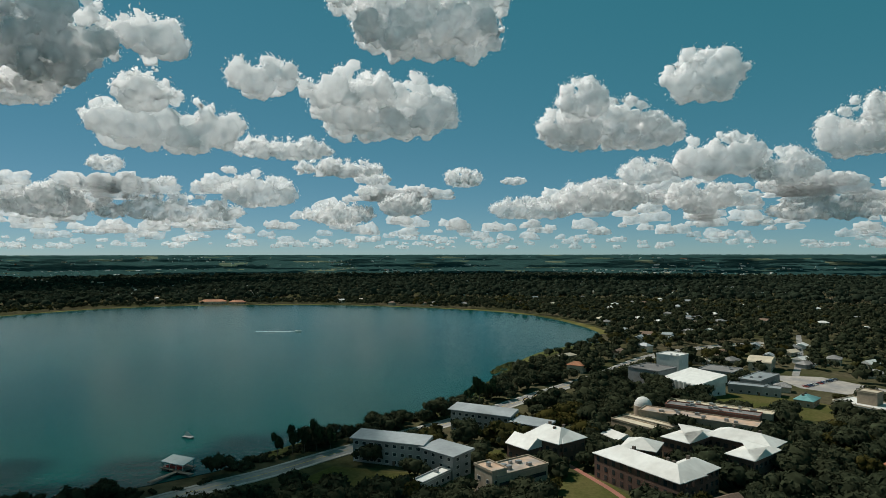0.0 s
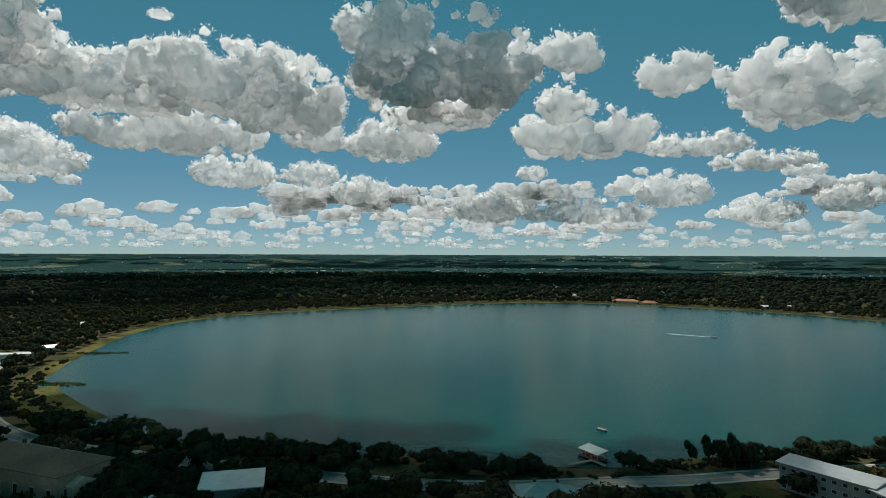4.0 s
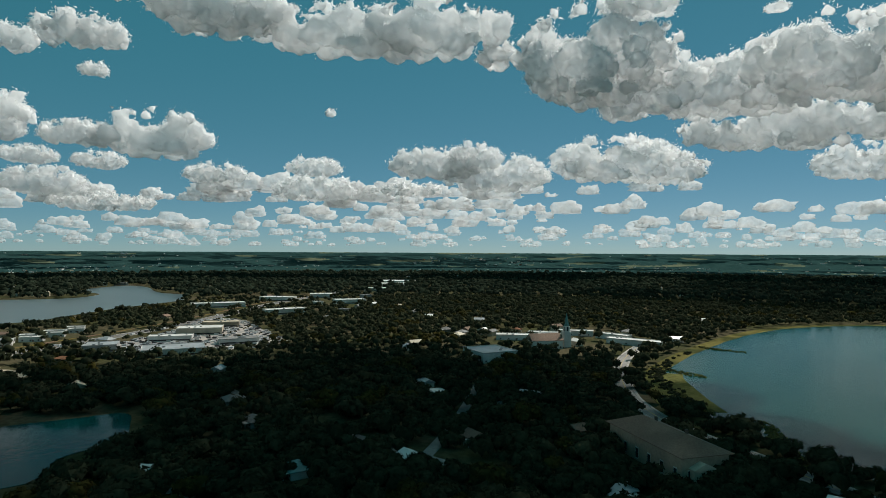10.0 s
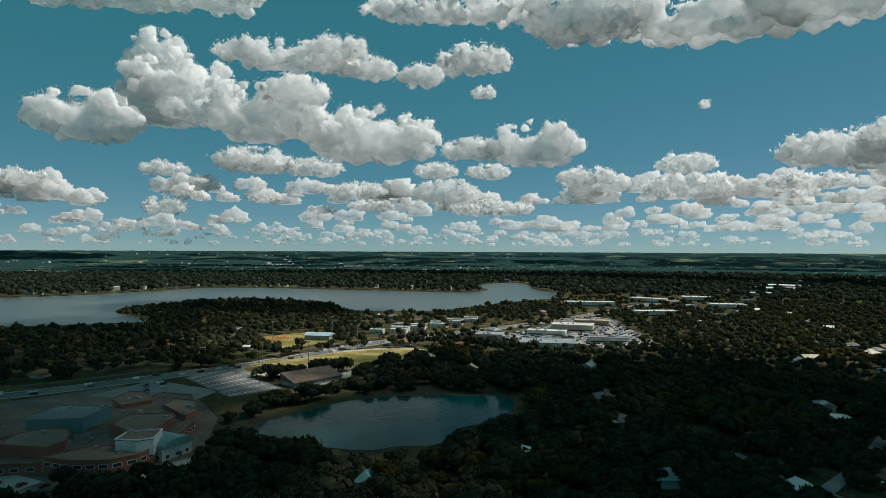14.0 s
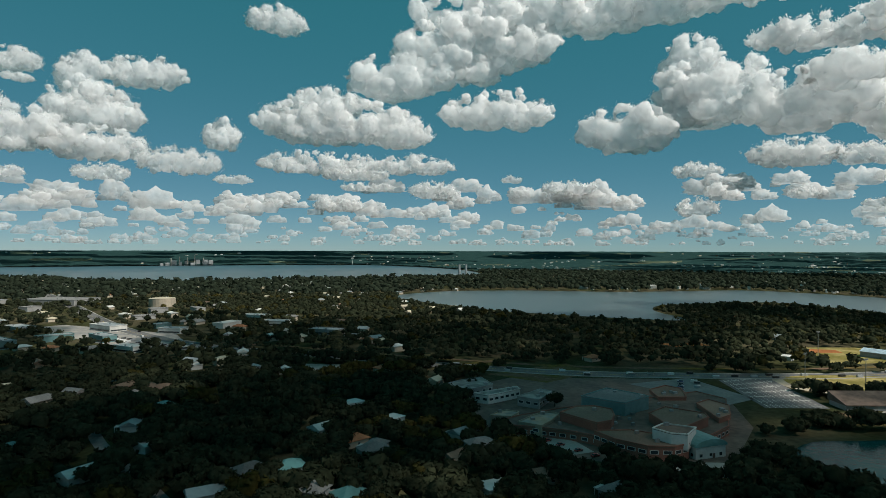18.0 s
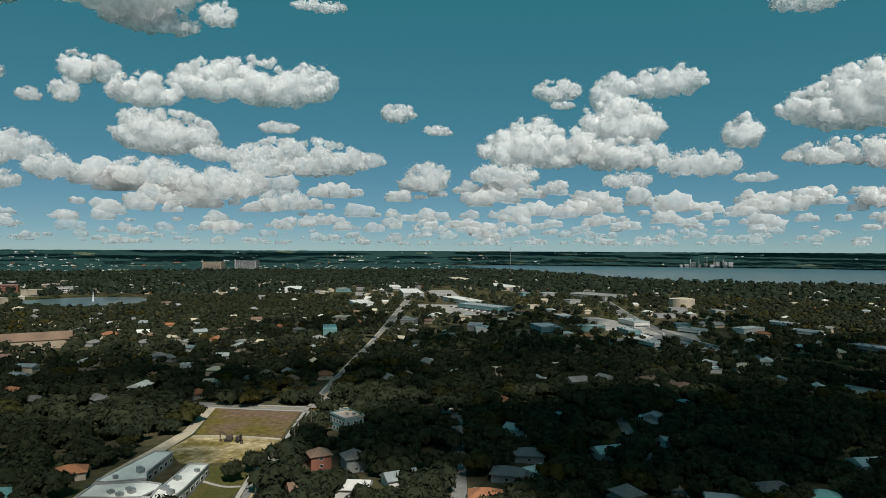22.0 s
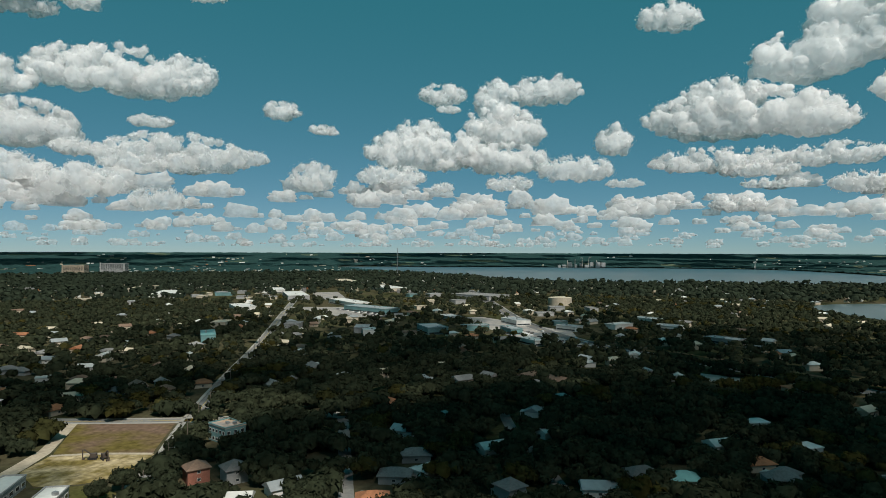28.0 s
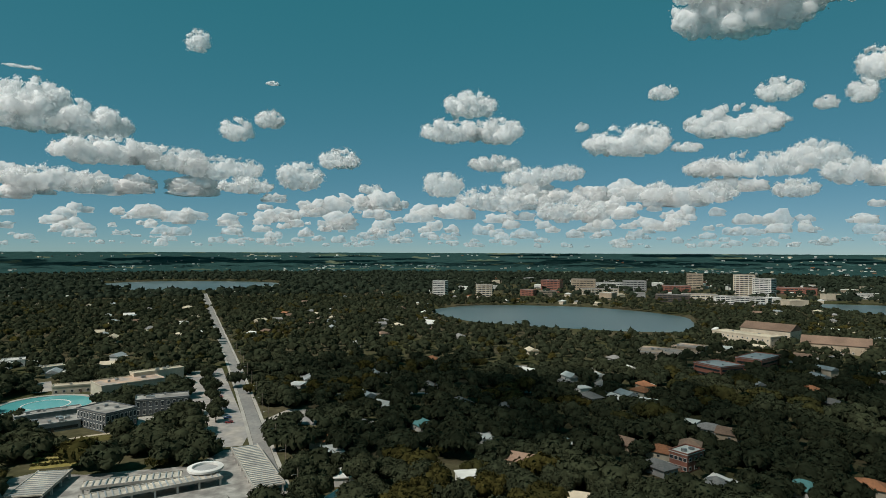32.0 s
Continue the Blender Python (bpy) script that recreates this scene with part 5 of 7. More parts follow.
NEAR_HOUSES = (
    "white 352 90 60", "steel 374 108 40", "tile 283 105 20", "flat 268 93 30", "flat 240 78 20", "white 212 70 30", "grey 368 48 40", "brown 270 8 70", "cream 231 -11 80", "teal 317 61 40", "flat 300 29 10", "grey 410 76 0",
    "grey 334 -84 60", "brown 326 -92 60", "brick 296 -66 75", "tall 246 -64 60", "teal 256 -98 50", "tile 262 -124 60", "tile 417 -63 40", "tile 441 -173 30", "grey 403 -170 30", "steel 486 -196 20", "brown 303 -37 50",
    "grey 272 -48 40", "steel 452 -142 20", "flat 345 -75 60", "white 392 -45 30", "grey 395 -30 30", "steel 405 -52 30", "flat 420 -25 30", "white 385 -62 60", "grey 430 -40 10", "teal -190 -155 20", "teal -257 -56 30", "grey -330 -95 40",
    "steel -427 -6 20", "grey -25 -280 20", "teal -12 -230 30", "tall 1 -230 60", "grey -74 -279 10", "brown -59 -262 40", "flat -66 -227 20", "white -3 -318 40", "white 76 -307 60", "teal 85 -378 30", "steel 40 -241 20", "tall 69 -222 60",
    "grey 117 -222 20", "flat 107 -232 70", "white 93 -271 50", "teal 134 -310 60", "white 286 -405 40", "steel 188 -398 30", "cream 200 -446 30", "grey 27 -264 40", "teal 11 -264 20", "brick 190 -190 60", "tall 176 -196 60", "steel 150 -194 60",
    "white 158 -176 30", "brown 172 -165 60", "tile 113 -197 30", "tile 317 -322 50", "white 522 -427 20", "grey -26 -285 60", "flat -39 -329 40", "brown -90 -235 10", "grey -110 -215 30", "tile 183 244 40", "tile 192 262 40",
    "white 425 412 20", "steel 404 352 30", "flat 440 400 50", "brown -150 -140 30", "grey -230 -95 60", "brown -300 20 30", "grey -360 40 10", "steel -390 60 60", "white -270 -10 30", "grey 350 -280 40", "brown 380 -300 30", "cream 360 -260 60",
    "grey 290 500 30", "white 300 522 30", "steel 282 540 60", "cream 312 560 30", "grey 330 590 20", "tile 268 520 40", "white 345 600 50", "grey 240 520 30", "brown 252 560 20", "steel 300 600 60", "cream 215 520 40", "white 440 -330 40", "grey 470 -300 10", "flat 430 -290 50", "steel 500 -340 30", "tile 410 -250 30", "brown 460 -230 20", "grey 540 -60 30", "cream 570 10 20", "white 470 10 50", "tile 510 90 30", "steel 440 120 20", "grey 360 20 60", "tile 454 207 40", "white 457 -20 30", "white 463 -39 20", "flat 246 29 20", "grey 433 -14 30", "white 254 -70 30", "tile 293 -53 60", "tile 436 -68 20", "white 495 -65 20")
for row in NEAR_HOUSES:
    key, x, y, turn = row.split()
    house(key, float(x), float(y), float(turn))
rng = random.Random(21)
HOUSE_MIX = ["white", "white", "flat", "grey", "grey", "brown", "tile", "cream", "steel", "steel"]
count = 0
while count < 165:
    az, r = rng.uniform(-180, 180), 240 + 700 * rng.random() ** 1.4
    x, y = r * -math.sin(radians(az)), r * math.cos(radians(az))
    if is_free(np.array([x - 9, x + 9, x, x]), np.array([y, y, y - 9, y + 9])).all():
        house(rng.choice(HOUSE_MIX), x, y, rng.choice((0, 30, 60, 90, 120)) + rng.uniform(-8, 8), 9 + r * 0.035)
    count += 1


def suburb():
    """Roofs of the wide suburbs past the nearer houses, too many to count."""
    r2 = random.Random(33)
    roofs = {k: Shape() for k in ("white_roof", "grey_roof", "steel_roof", "brown_roof", "tile_roof", "cream_roof")}
    walls = Shape()
    kinds = ["white_roof"] * 5 + ["grey_roof"] * 5 + ["steel_roof"] * 3 + ["brown_roof"] * 3 + ["cream_roof"] * 3 + ["tile_roof"]
    for _ in range(1500):
        az, r = r2.uniform(-180, 180), 430 * 3.3 ** r2.random()
        x, y = r * -math.sin(radians(az)), r * math.cos(radians(az))
        if (25 < az < 92 and r > 850) or (35 < az < 125 and r < 580) or math.hypot(x + 640, y + 830) < 280 or math.hypot(x + 300, y + 680) < 240 or (92 < az < 150 and r2.random() < 0.5):
            continue
        if noise.noise((x * 0.004, y * 0.004, 1.5)) < -0.18:
            continue
        if not is_free(np.array([x - 10, x + 10, x, x]), np.array([y, y, y - 10, y + 10])).all():
            continue
        w, d, h = r2.uniform(9, 15), r2.uniform(7.5, 10), r2.uniform(3.2, 5.6)
        turn = r2.choice((30, 60, 120, 150)) + r2.uniform(-6, 6)
        take_rect(x, y, w, d, turn, 0.5, 6 + r * 0.013)
        c, q = math.cos(radians(turn)), math.sin(radians(turn))
        walls.box(x, y, 0, w, d, h, turn)
        one = Shape().hip(w + 1.4, d + 1.4, h, r2.uniform(1.8, 2.8), r2.choice((0, None)))
        roofs[r2.choice(kinds)].faces([(x + c * p[0] - q * p[1], y + q * p[0] + c * p[1], p[2]) for p in one.v], one.f)
    tagged(part("suburb_walls", walls, M["cream_wall"]), "pale walls of suburban houses among trees", "buildings", "", "stuff")
    for k, shape in roofs.items():
        tagged(part("suburb_roofs", shape, M[k]), "pitched roofs of suburban houses among trees", "buildings", "", "stuff")


suburb()

# ---- trees ----
def ico(level):
    g = (1 + 5 ** 0.5) / 2
    v = [np.array(p, float) for p in ((-1, g, 0), (1, g, 0), (-1, -g, 0), (1, -g, 0), (0, -1, g), (0, 1, g), (0, -1, -g), (0, 1, -g), (g, 0, -1), (g, 0, 1), (-g, 0, -1), (-g, 0, 1))]
    f = [(0, 11, 5), (0, 5, 1), (0, 1, 7), (0, 7, 10), (0, 10, 11), (1, 5, 9), (5, 11, 4), (11, 10, 2), (10, 7, 6), (7, 1, 8),
         (3, 9, 4), (3, 4, 2), (3, 2, 6), (3, 6, 8), (3, 8, 9), (4, 9, 5), (2, 4, 11), (6, 2, 10), (8, 6, 7), (9, 8, 1)]
    for _ in range(level):
        mid, out = {}, []
        for tri in f:
            m = []
            for i in range(3):
                k = tuple(sorted((tri[i], tri[(i + 1) % 3])))
                if k not in mid:
                    mid[k] = len(v)
                    v.append((v[k[0]] + v[k[1]]) / 2)
                m.append(mid[k])
            out += [(tri[0], m[0], m[2]), (tri[1], m[1], m[0]), (tri[2], m[2], m[1]), tuple(m)]
        f = out
    v = np.array(v)
    return v / np.linalg.norm(v, axis=1)[:, None], np.array(f)


def raw_mesh(name, v, f, mat):
    """A triangle mesh from arrays."""
    me = bpy.data.meshes.new(name)
    nv, nf = len(v), len(f)
    me.vertices.add(nv)
    me.vertices.foreach_set("co", np.asarray(v, np.float32).ravel())
    me.loops.add(nf * 3)
    me.loops.foreach_set("vertex_index", np.asarray(f, np.int32).ravel())
    me.polygons.add(nf)
    me.polygons.foreach_set("loop_start", np.arange(nf, dtype=np.int32) * 3)
    me.polygons.foreach_set("loop_total", np.full(nf, 3, np.int32))
    me.update(calc_edges=True)
    me.materials.append(mat)
    return me


def crown(seed, lobes, level, clumps, size, tall=0.75, open_below=False):
    """A crown one unit in radius, its foot at z 0: uneven lobes with leaf clumps standing off them."""
    rs = np.random.RandomState(seed)
    sv, sf = ico(level)
    if open_below:
        sf = sf[sv[sf].mean(1)[:, 2] > -0.3]
    V, Fs, k = [], [], 0
    centres, radii = [], []
    for i in range(lobes):
        a, q = rs.uniform(0, 2 * math.pi), rs.uniform(0.25, 0.75) if i else 0
        rad = rs.uniform(0.24, 0.44) if i else 0.55
        centres.append((q * math.cos(a), q * math.sin(a), tall * rs.uniform(0.45, 1.0) - 0.1 * q))
        radii.append(rad)
        v = sv * rad * (1 + rs.uniform(-0.16, 0.16, (len(sv), 1))) * np.array((1, 1, 0.8)) + np.array(centres[-1])
        V.append(v), Fs.append(sf + k)
        k += len(v)
    centres, radii = np.array(centres), np.array(radii)
    if clumps:
        pick = rs.randint(0, lobes, clumps)
        d = rs.normal(size=(clumps, 3))
        d[:, 2] = np.abs(d[:, 2]) * 0.9 + d[:, 2] * 0.2
        d /= np.linalg.norm(d, axis=1)[:, None]
        p = centres[pick] + d * radii[pick][:, None] * np.array((1, 1, 0.8)) * rs.uniform(0.9, 1.17, (clumps, 1))
        a = rs.normal(size=(clumps, 3)) + d * 0.2
        a -= d * (a * d).sum(1)[:, None] * 0.5
        a /= np.linalg.norm(a, axis=1)[:, None]
        b = np.cross(d, a) + 0.4 * d * rs.normal(size=(clumps, 1))
        s = size * rs.uniform(0.6, 1.4, (clumps, 1))
        tri = np.stack([p + a * s, p - 0.5 * a * s + 0.8 * b * s, p - 0.5 * a * s - 0.8 * b * s], 1).reshape(-1, 3)
        V.append(tri), Fs.append(np.arange(clumps * 3).reshape(-1, 3) + k)
    return np.concatenate(V), np.concatenate(Fs)


def forest(name, protos, x, y, rad, z, tall, mat, label, seed, category="trees"):
    """Many crowns in one mesh, each turned and sized by itself."""
    rs = np.random.RandomState(seed)
    which = rs.randint(0, len(protos), len(x))
    turn = rs.uniform(0, 2 * math.pi, len(x))
    V, Fs, k = [], [], 0
    for i, (pv, pf) in enumerate(protos):
        s = np.where(which == i)[0]
        if not len(s):
            continue
        c, sn = np.cos(turn[s])[:, None], np.sin(turn[s])[:, None]
        vx = (pv[:, 0] * c - pv[:, 1] * sn) * rad[s][:, None] + x[s][:, None]
        vy = (pv[:, 0] * sn + pv[:, 1] * c) * rad[s][:, None] + y[s][:, None]
        vz = pv[:, 2] * tall[s][:, None] + z[s][:, None]
        V.append(np.stack([vx, vy, vz], 2).reshape(-1, 3))
        Fs.append((pf[None] + (np.arange(len(s)) * len(pv))[:, None, None]).reshape(-1, 3) + k)
        k += len(s) * len(pv)
    me = raw_mesh(name, np.concatenate(V), np.concatenate(Fs), mat)
    me.polygons.foreach_set("use_smooth", np.ones(len(me.polygons), bool))
    ob = new(name, me)
    return tagged(ob, label, category, "", "stuff")


def scatter(r0, r1, spacing, seed, keep=0.9):
    rs = np.random.RandomState(seed)
    g = np.arange(-r1, r1, spacing)
    X, Y = np.meshgrid(g, g)
    X, Y = (q.ravel() + rs.uniform(-0.48, 0.48, X.size) * spacing for q in (X, Y))
    r = np.hypot(X, Y)
    az = np.degrees(np.arctan2(-X, Y))
    built = np.zeros(X.size, bool)
    for cx, cy, q in ((1470, -230, 430), (330, -800, 250), (720, -1020, 260), (-1080, -270, 190), (-650, -410, 110), (-650, 130, 90), (240, 440, 70)):
        built |= np.hypot(X - cx, Y - cy) < q
    ok = (r > r0) & (r < r1) & (rs.rand(X.size) < np.where(built, keep * 0.42, keep)) & is_free(X, Y)
    return X[ok], Y[ok]


def tree_kind(name, seed, mat, lobes, clumps, size, tall, label):
    """One tree with trunk, limbs and crown, about 5 m in crown radius."""
    t = thing(name, 0, 0, 0, label, "tree", "trees by the houses")
    part("trunk", Shape().tube(0, 0, 0, 0.45, 0.25, 6, 7), M["bark"], t)
    rs = random.Random(seed)
    s = Shape()
    for i in range(4):
        a = 1.57 * i + rs.random()
        p, q = Vector((0, 0, 3.0 + 0.4 * i)), Vector((2.8 * math.cos(a), 2.8 * math.sin(a), 6.5))
        v = [(c.x + r * math.cos(k * 2.094), c.y + r * math.sin(k * 2.094), c.z) for r, c in ((0.16, p), (0.07, q)) for k in range(3)]
        s.faces(v, [(0, 1, 4, 3), (1, 2, 5, 4), (2, 0, 3, 5), (3, 4, 5), (2, 1, 0)])
    part("branching", s, M["bark"], t)
    cv, cf = crown(seed, lobes, 0, clumps, size, tall)
    cv = cv * np.array((6.4, 6.4, 7.2)) + np.array((0, 0, 3.4))
    part("crown", raw_mesh("crown", cv, cf, M[mat]), None, t)
    return t


OAK = "broad dark green oak among the houses"
KINDS = [tree_kind("oak_tree", 30 + i, "leaf_olive" if i == 5 else "leaf", 12, 900, 0.085, 0.62, "broad olive-yellow tree among the houses" if i == 5 else OAK) for i in range(6)]
CYPRESS = tree_kind("cypress_tree", 44, "leaf_dark", 6, 360, 0.12, 1.0, "tall narrow dark cypress by the shore")
started = set()


def plant(kind, x, y, scale, turn, narrow=1.0):
    m = pose(x, y, -0.1, 0, 0, turn)
    if kind not in started:
        started.add(kind)
        kind.matrix_basis = m
        ob = kind
    else:
        ob = copy_thing(kind, m)
    ob.scale = (scale * narrow, scale * narrow, scale)
    return ob


rng = random.Random(4)
for x, y, s in ((-75, 283, 0.9), (-69, 286, 1.1), (-64, 288, 1.0), (-59, 291, 1.2), (-53, 293, 0.85), (22, 378, 1.5), (30, 388, 1.2), (16, 374, 1.1)):
    plant(CYPRESS, x, y, s, rng.uniform(0, 360), 0.5)
    take_rect(x, y, 4, 4)
for x, y, s in ((-22, 330, 1.0), (-46, 305, 0.8), (-128, 236, 0.7), (207, -158, 0.7), (208, -171, 0.8), (406, 233, 0.9), (352, 199, 0.85), (370, 210, 0.9), (388, 222, 0.9), (311, 173, 0.8), (322, 180, 0.75), (428, 247, 0.9), (304, 199, 0.45), (310, 206, 0.45),
                (424, 240, 0.8), (379, 212, 0.8), (329, 182, 0.9), (364, 224, 1.1), (499, 288, 0.7), (291, 174, 1.2),
                (206, -159, 0.8), (207, -170, 0.9), (203, -188, 0.6), (228, -100, 0.7),
                (-137, -346, 0.9), (-101, -401, 0.7), (-99, -294, 0.4), (-125, -251, 0.8), (-145, -233, 0.8)):
    plant(KINDS[int(x) % 5], x, y, s, rng.uniform(0, 360))
nx, ny = scatter(195, 298, 10.2, 11, 0.93)
az = np.degrees(np.arctan2(-nx, ny))
order = np.argsort(np.hypot(nx, ny) + np.where((az > -120) & (az < -45), -25, 0))
near_i, rest_i = order[:300], order[300:]
for i in near_i:
    r = rng.random()
    k = KINDS[5] if r < 0.07 else KINDS[int(r * 997) % 5]
    plant(k, nx[i], ny[i], rng.uniform(0.8, 1.45), rng.uniform(0, 360), rng.uniform(0.85, 1.15))

P_NEAR = [crown(60 + i, 8, 0, 190, 0.12, 0.62, True) for i in range(8)]
P_MID = [crown(80 + i, 2, 0, 12, 0.28, 0.75, True) for i in range(8)]
P_FAR = [crown(100 + i, 1, 0, 2, 0.4, 0.8, True) for i in range(8)]


def grow(name, protos, x, y, seed, mat, label, lo=5.4, hi=10.5, high=1.1):
    rs = np.random.RandomState(seed)
    rad = rs.uniform(lo, hi, len(x)) * (0.8 + 0.35 * rs.rand(len(x)))
    return forest(name, protos, x, y, rad, ground_height(np.hypot(x, y)) + rs.uniform(0.3, 2.2, len(x)), rad * rs.uniform(0.95, high, len(x)), mat, label, seed + 1)


def split(x, y, seed, share=0.04):
    pick = np.array([noise.noise((a * 0.012, b * 0.012, 5.0)) for a, b in zip(x, y)]) * 0.5 + np.random.RandomState(seed).rand(len(x)) * 0.6 > 0.62 - share
    return pick


ax, ay = scatter(298, 520, 10.6, 12, 0.94)
ax, ay = np.concatenate([ax, nx[rest_i]]), np.concatenate([ay, ny[rest_i]])
olive = split(ax, ay, 1)
grow("tree_canopy", P_NEAR, ax[~olive], ay[~olive], 13, M["leaf"], "dense dark green oak canopy over the town")
grow("tree_canopy", P_NEAR, ax[olive], ay[olive], 14, M["leaf_olive"], "olive-yellow trees among the dark oaks")
bx, by = scatter(520, 1250, 11.2, 15, 0.92)
olive = split(bx, by, 2, 0.03)
grow("tree_canopy", P_MID, bx[~olive], by[~olive], 16, M["leaf"], "dense dark green tree canopy over the suburbs", 5, 8.5, 1.15)
grow("tree_canopy", P_MID, bx[olive], by[olive], 17, M["leaf_olive"], "olive-yellow trees in the suburbs", 5, 8, 1.1)
cx, cy = scatter(1250, 2600, 20.5, 18, 0.93)
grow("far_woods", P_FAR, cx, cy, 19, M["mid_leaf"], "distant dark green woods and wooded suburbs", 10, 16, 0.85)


def far_canopy():
    """Woods out to the skyline: a rough leafy sheet, broken by clearings."""
    rs = np.random.RandomState(3)
    rad = np.concatenate([np.geomspace(2580, RISE, 62), np.linspace(RISE + 26, EDGE - 12, 44)])
    ang = np.radians(np.arange(-180, 180.2, 0.3))
    R, A = np.meshgrid(rad, ang, indexing="ij")
    R = R + rs.uniform(-8, 8, R.shape)
    X, Y = -R * np.sin(A), R * np.cos(A)
    Z = ground_height(R) + 5.5 + rs.uniform(-3.0, 4.0, R.shape) * np.where(R > RISE + 500, 0.3, 1.0)
    n, m = R.shape
    idx = np.arange(n * m).reshape(n, m)
    a, b, c, d = idx[:-1, :-1], idx[1:, :-1], idx[1:, 1:], idx[:-1, 1:]
    cx, cy = (X[:-1, :-1] + X[1:, 1:]) / 2, (Y[:-1, :-1] + Y[1:, 1:]) / 2
    keep = ~inside(lakes[3], cx, cy)
    clear = np.array([noise.noise((u * 0.0042, w * 0.0042, 2.0)) for u, w in zip(cx.ravel(), cy.ravel())]).reshape(cx.shape) > 0.40
    clear &= keep
    Z = np.where(np.pad(clear, ((0, 1), (0, 1))), ground_height(R) + 3.0, Z)
    flat = np.stack([X, Y, Z], 2).reshape(-1, 3)
    for name, pick, mat, label, category in (("far_woods", keep & ~clear, "hazy_far_leaf", "woods tinted teal for haze, reaching to the skyline", "woods"),
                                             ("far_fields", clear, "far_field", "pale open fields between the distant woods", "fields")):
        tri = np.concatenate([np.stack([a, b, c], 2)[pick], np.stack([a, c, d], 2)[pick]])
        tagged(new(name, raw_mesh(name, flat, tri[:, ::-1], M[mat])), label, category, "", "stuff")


far_canopy()


def shore_bushes():
    """Low bushes in an unbroken row between the near shore and the road."""
    rs = np.random.RandomState(31)
    near = shore[(np.hypot(shore[:, 0], shore[:, 1]) < 620) & (shore[:, 1] < 560)]
    mid = shore.mean(0)
    base = near[rs.randint(0, len(near), 620)] + rs.uniform(-4, 4, (620, 2))
    out = (base - mid) / np.linalg.norm(base - mid, axis=1)[:, None]
    p = base + out * rs.uniform(0.5, 9, (620, 1))
    boat = np.hypot(p[:, 0] + 113, p[:, 1] - 262) > 20
    p = p[boat]
    rad = rs.uniform(1.4, 3.4, len(p))
    forest("shore_bushes", [crown(140 + i, 4, 0, 40, 0.2, 0.6, True) for i in range(4)], p[:, 0], p[:, 1], rad, np.zeros(len(p)), rad * 0.9, M["leaf"], "unbroken row of dark bushes along the shore", 32, "bushes")


shore_bushes()


def reed_beds():
    """Reeds standing in the shallows in ragged beds."""
    rs = np.random.RandomState(51)
    P, S = [], []
    for cx, cy, a, b, turn, n in ((-300, 168, 42, 4.5, -16, 210), (-385, 158, 36, 4, 0, 150), (-478, 186, 26, 6, 32, 120), (-590, 268, 30, 5, 42, 110), (-240, 189, 26, 3.5, -36, 110), (52, 500, 30, 9, 65, 260), (28, 425, 30, 7, 62, 200)):
        t, r = rs.uniform(0, 2 * math.pi, n), np.sqrt(rs.rand(n))
        u, v = a * r * np.cos(t), b * r * np.sin(t)
        c, s = math.cos(radians(turn)), math.sin(radians(turn))
        P.append(np.stack([cx + c * u - s * v, cy + s * u + c * v], 1))
    p = np.concatenate(P)
    rad = rs.uniform(0.7, 1.9, len(p))
    protos = [crown(120 + i, 1, 0, 14, 0.4, 0.5, True) for i in range(4)]
    forest("reeds", protos, p[:, 0], p[:, 1], rad, np.zeros(len(p)), rad * 0.7, M["reed"], "ragged beds of reeds in the shallows", 52, "reeds")


reed_beds()


def hedge_rows():
    """Rows of clipped hedges in the campus garden."""
    rs = np.random.RandomState(61)
    a, b, c = np.array((262.0, 234.0)), np.array((273.0, 213.0)), np.array((230.0, 212.0))
    P = []
    for row in range(6):
        for k in range(16):
            P.append(a + (b - a) * (k + 0.5) / 16 + (c - a) * (row + 0.6) / 6.4 + rs.uniform(-0.5, 0.5, 2))
    p = np.array(P)
    rad = rs.uniform(0.9, 1.6, len(p))
    forest("hedges", [crown(160 + i, 3, 0, 30, 0.25, 0.6, True) for i in range(3)], p[:, 0], p[:, 1], rad, np.zeros(len(p)), rad, M["leaf_olive"], "rows of low hedges in the campus garden", 62, "hedges")


hedge_rows()


def plaza_islands():
    """Small trees in the planting islands of the shopping plaza."""
    rs = np.random.RandomState(23)
    p = np.column_stack((rs.uniform(-850, -548, 420), rs.uniform(-318, -150, 420)))
    p[:, 1] = np.round(p[:, 1] / 16) * 16 + rs.uniform(-1.5, 1.5, len(p))
    ok = inside([(-552, -312), (-556, -240), (-600, -168), (-640, -158), (-832, -264), (-840, -296), (-700, -296)], p[:, 0], p[:, 1])
    p = p[ok][:110]
    rad = rs.uniform(1.2, 2.6, len(p))
    forest("island_shrubs", [crown(180 + i, 3, 0, 30, 0.25, 0.6, True) for i in range(3)], p[:, 0], p[:, 1], rad, np.zeros(len(p)), rad * 1.3, M["leaf_olive"], "small dark trees in the islands of the car park", 63, "shrubs")


plaza_islands()


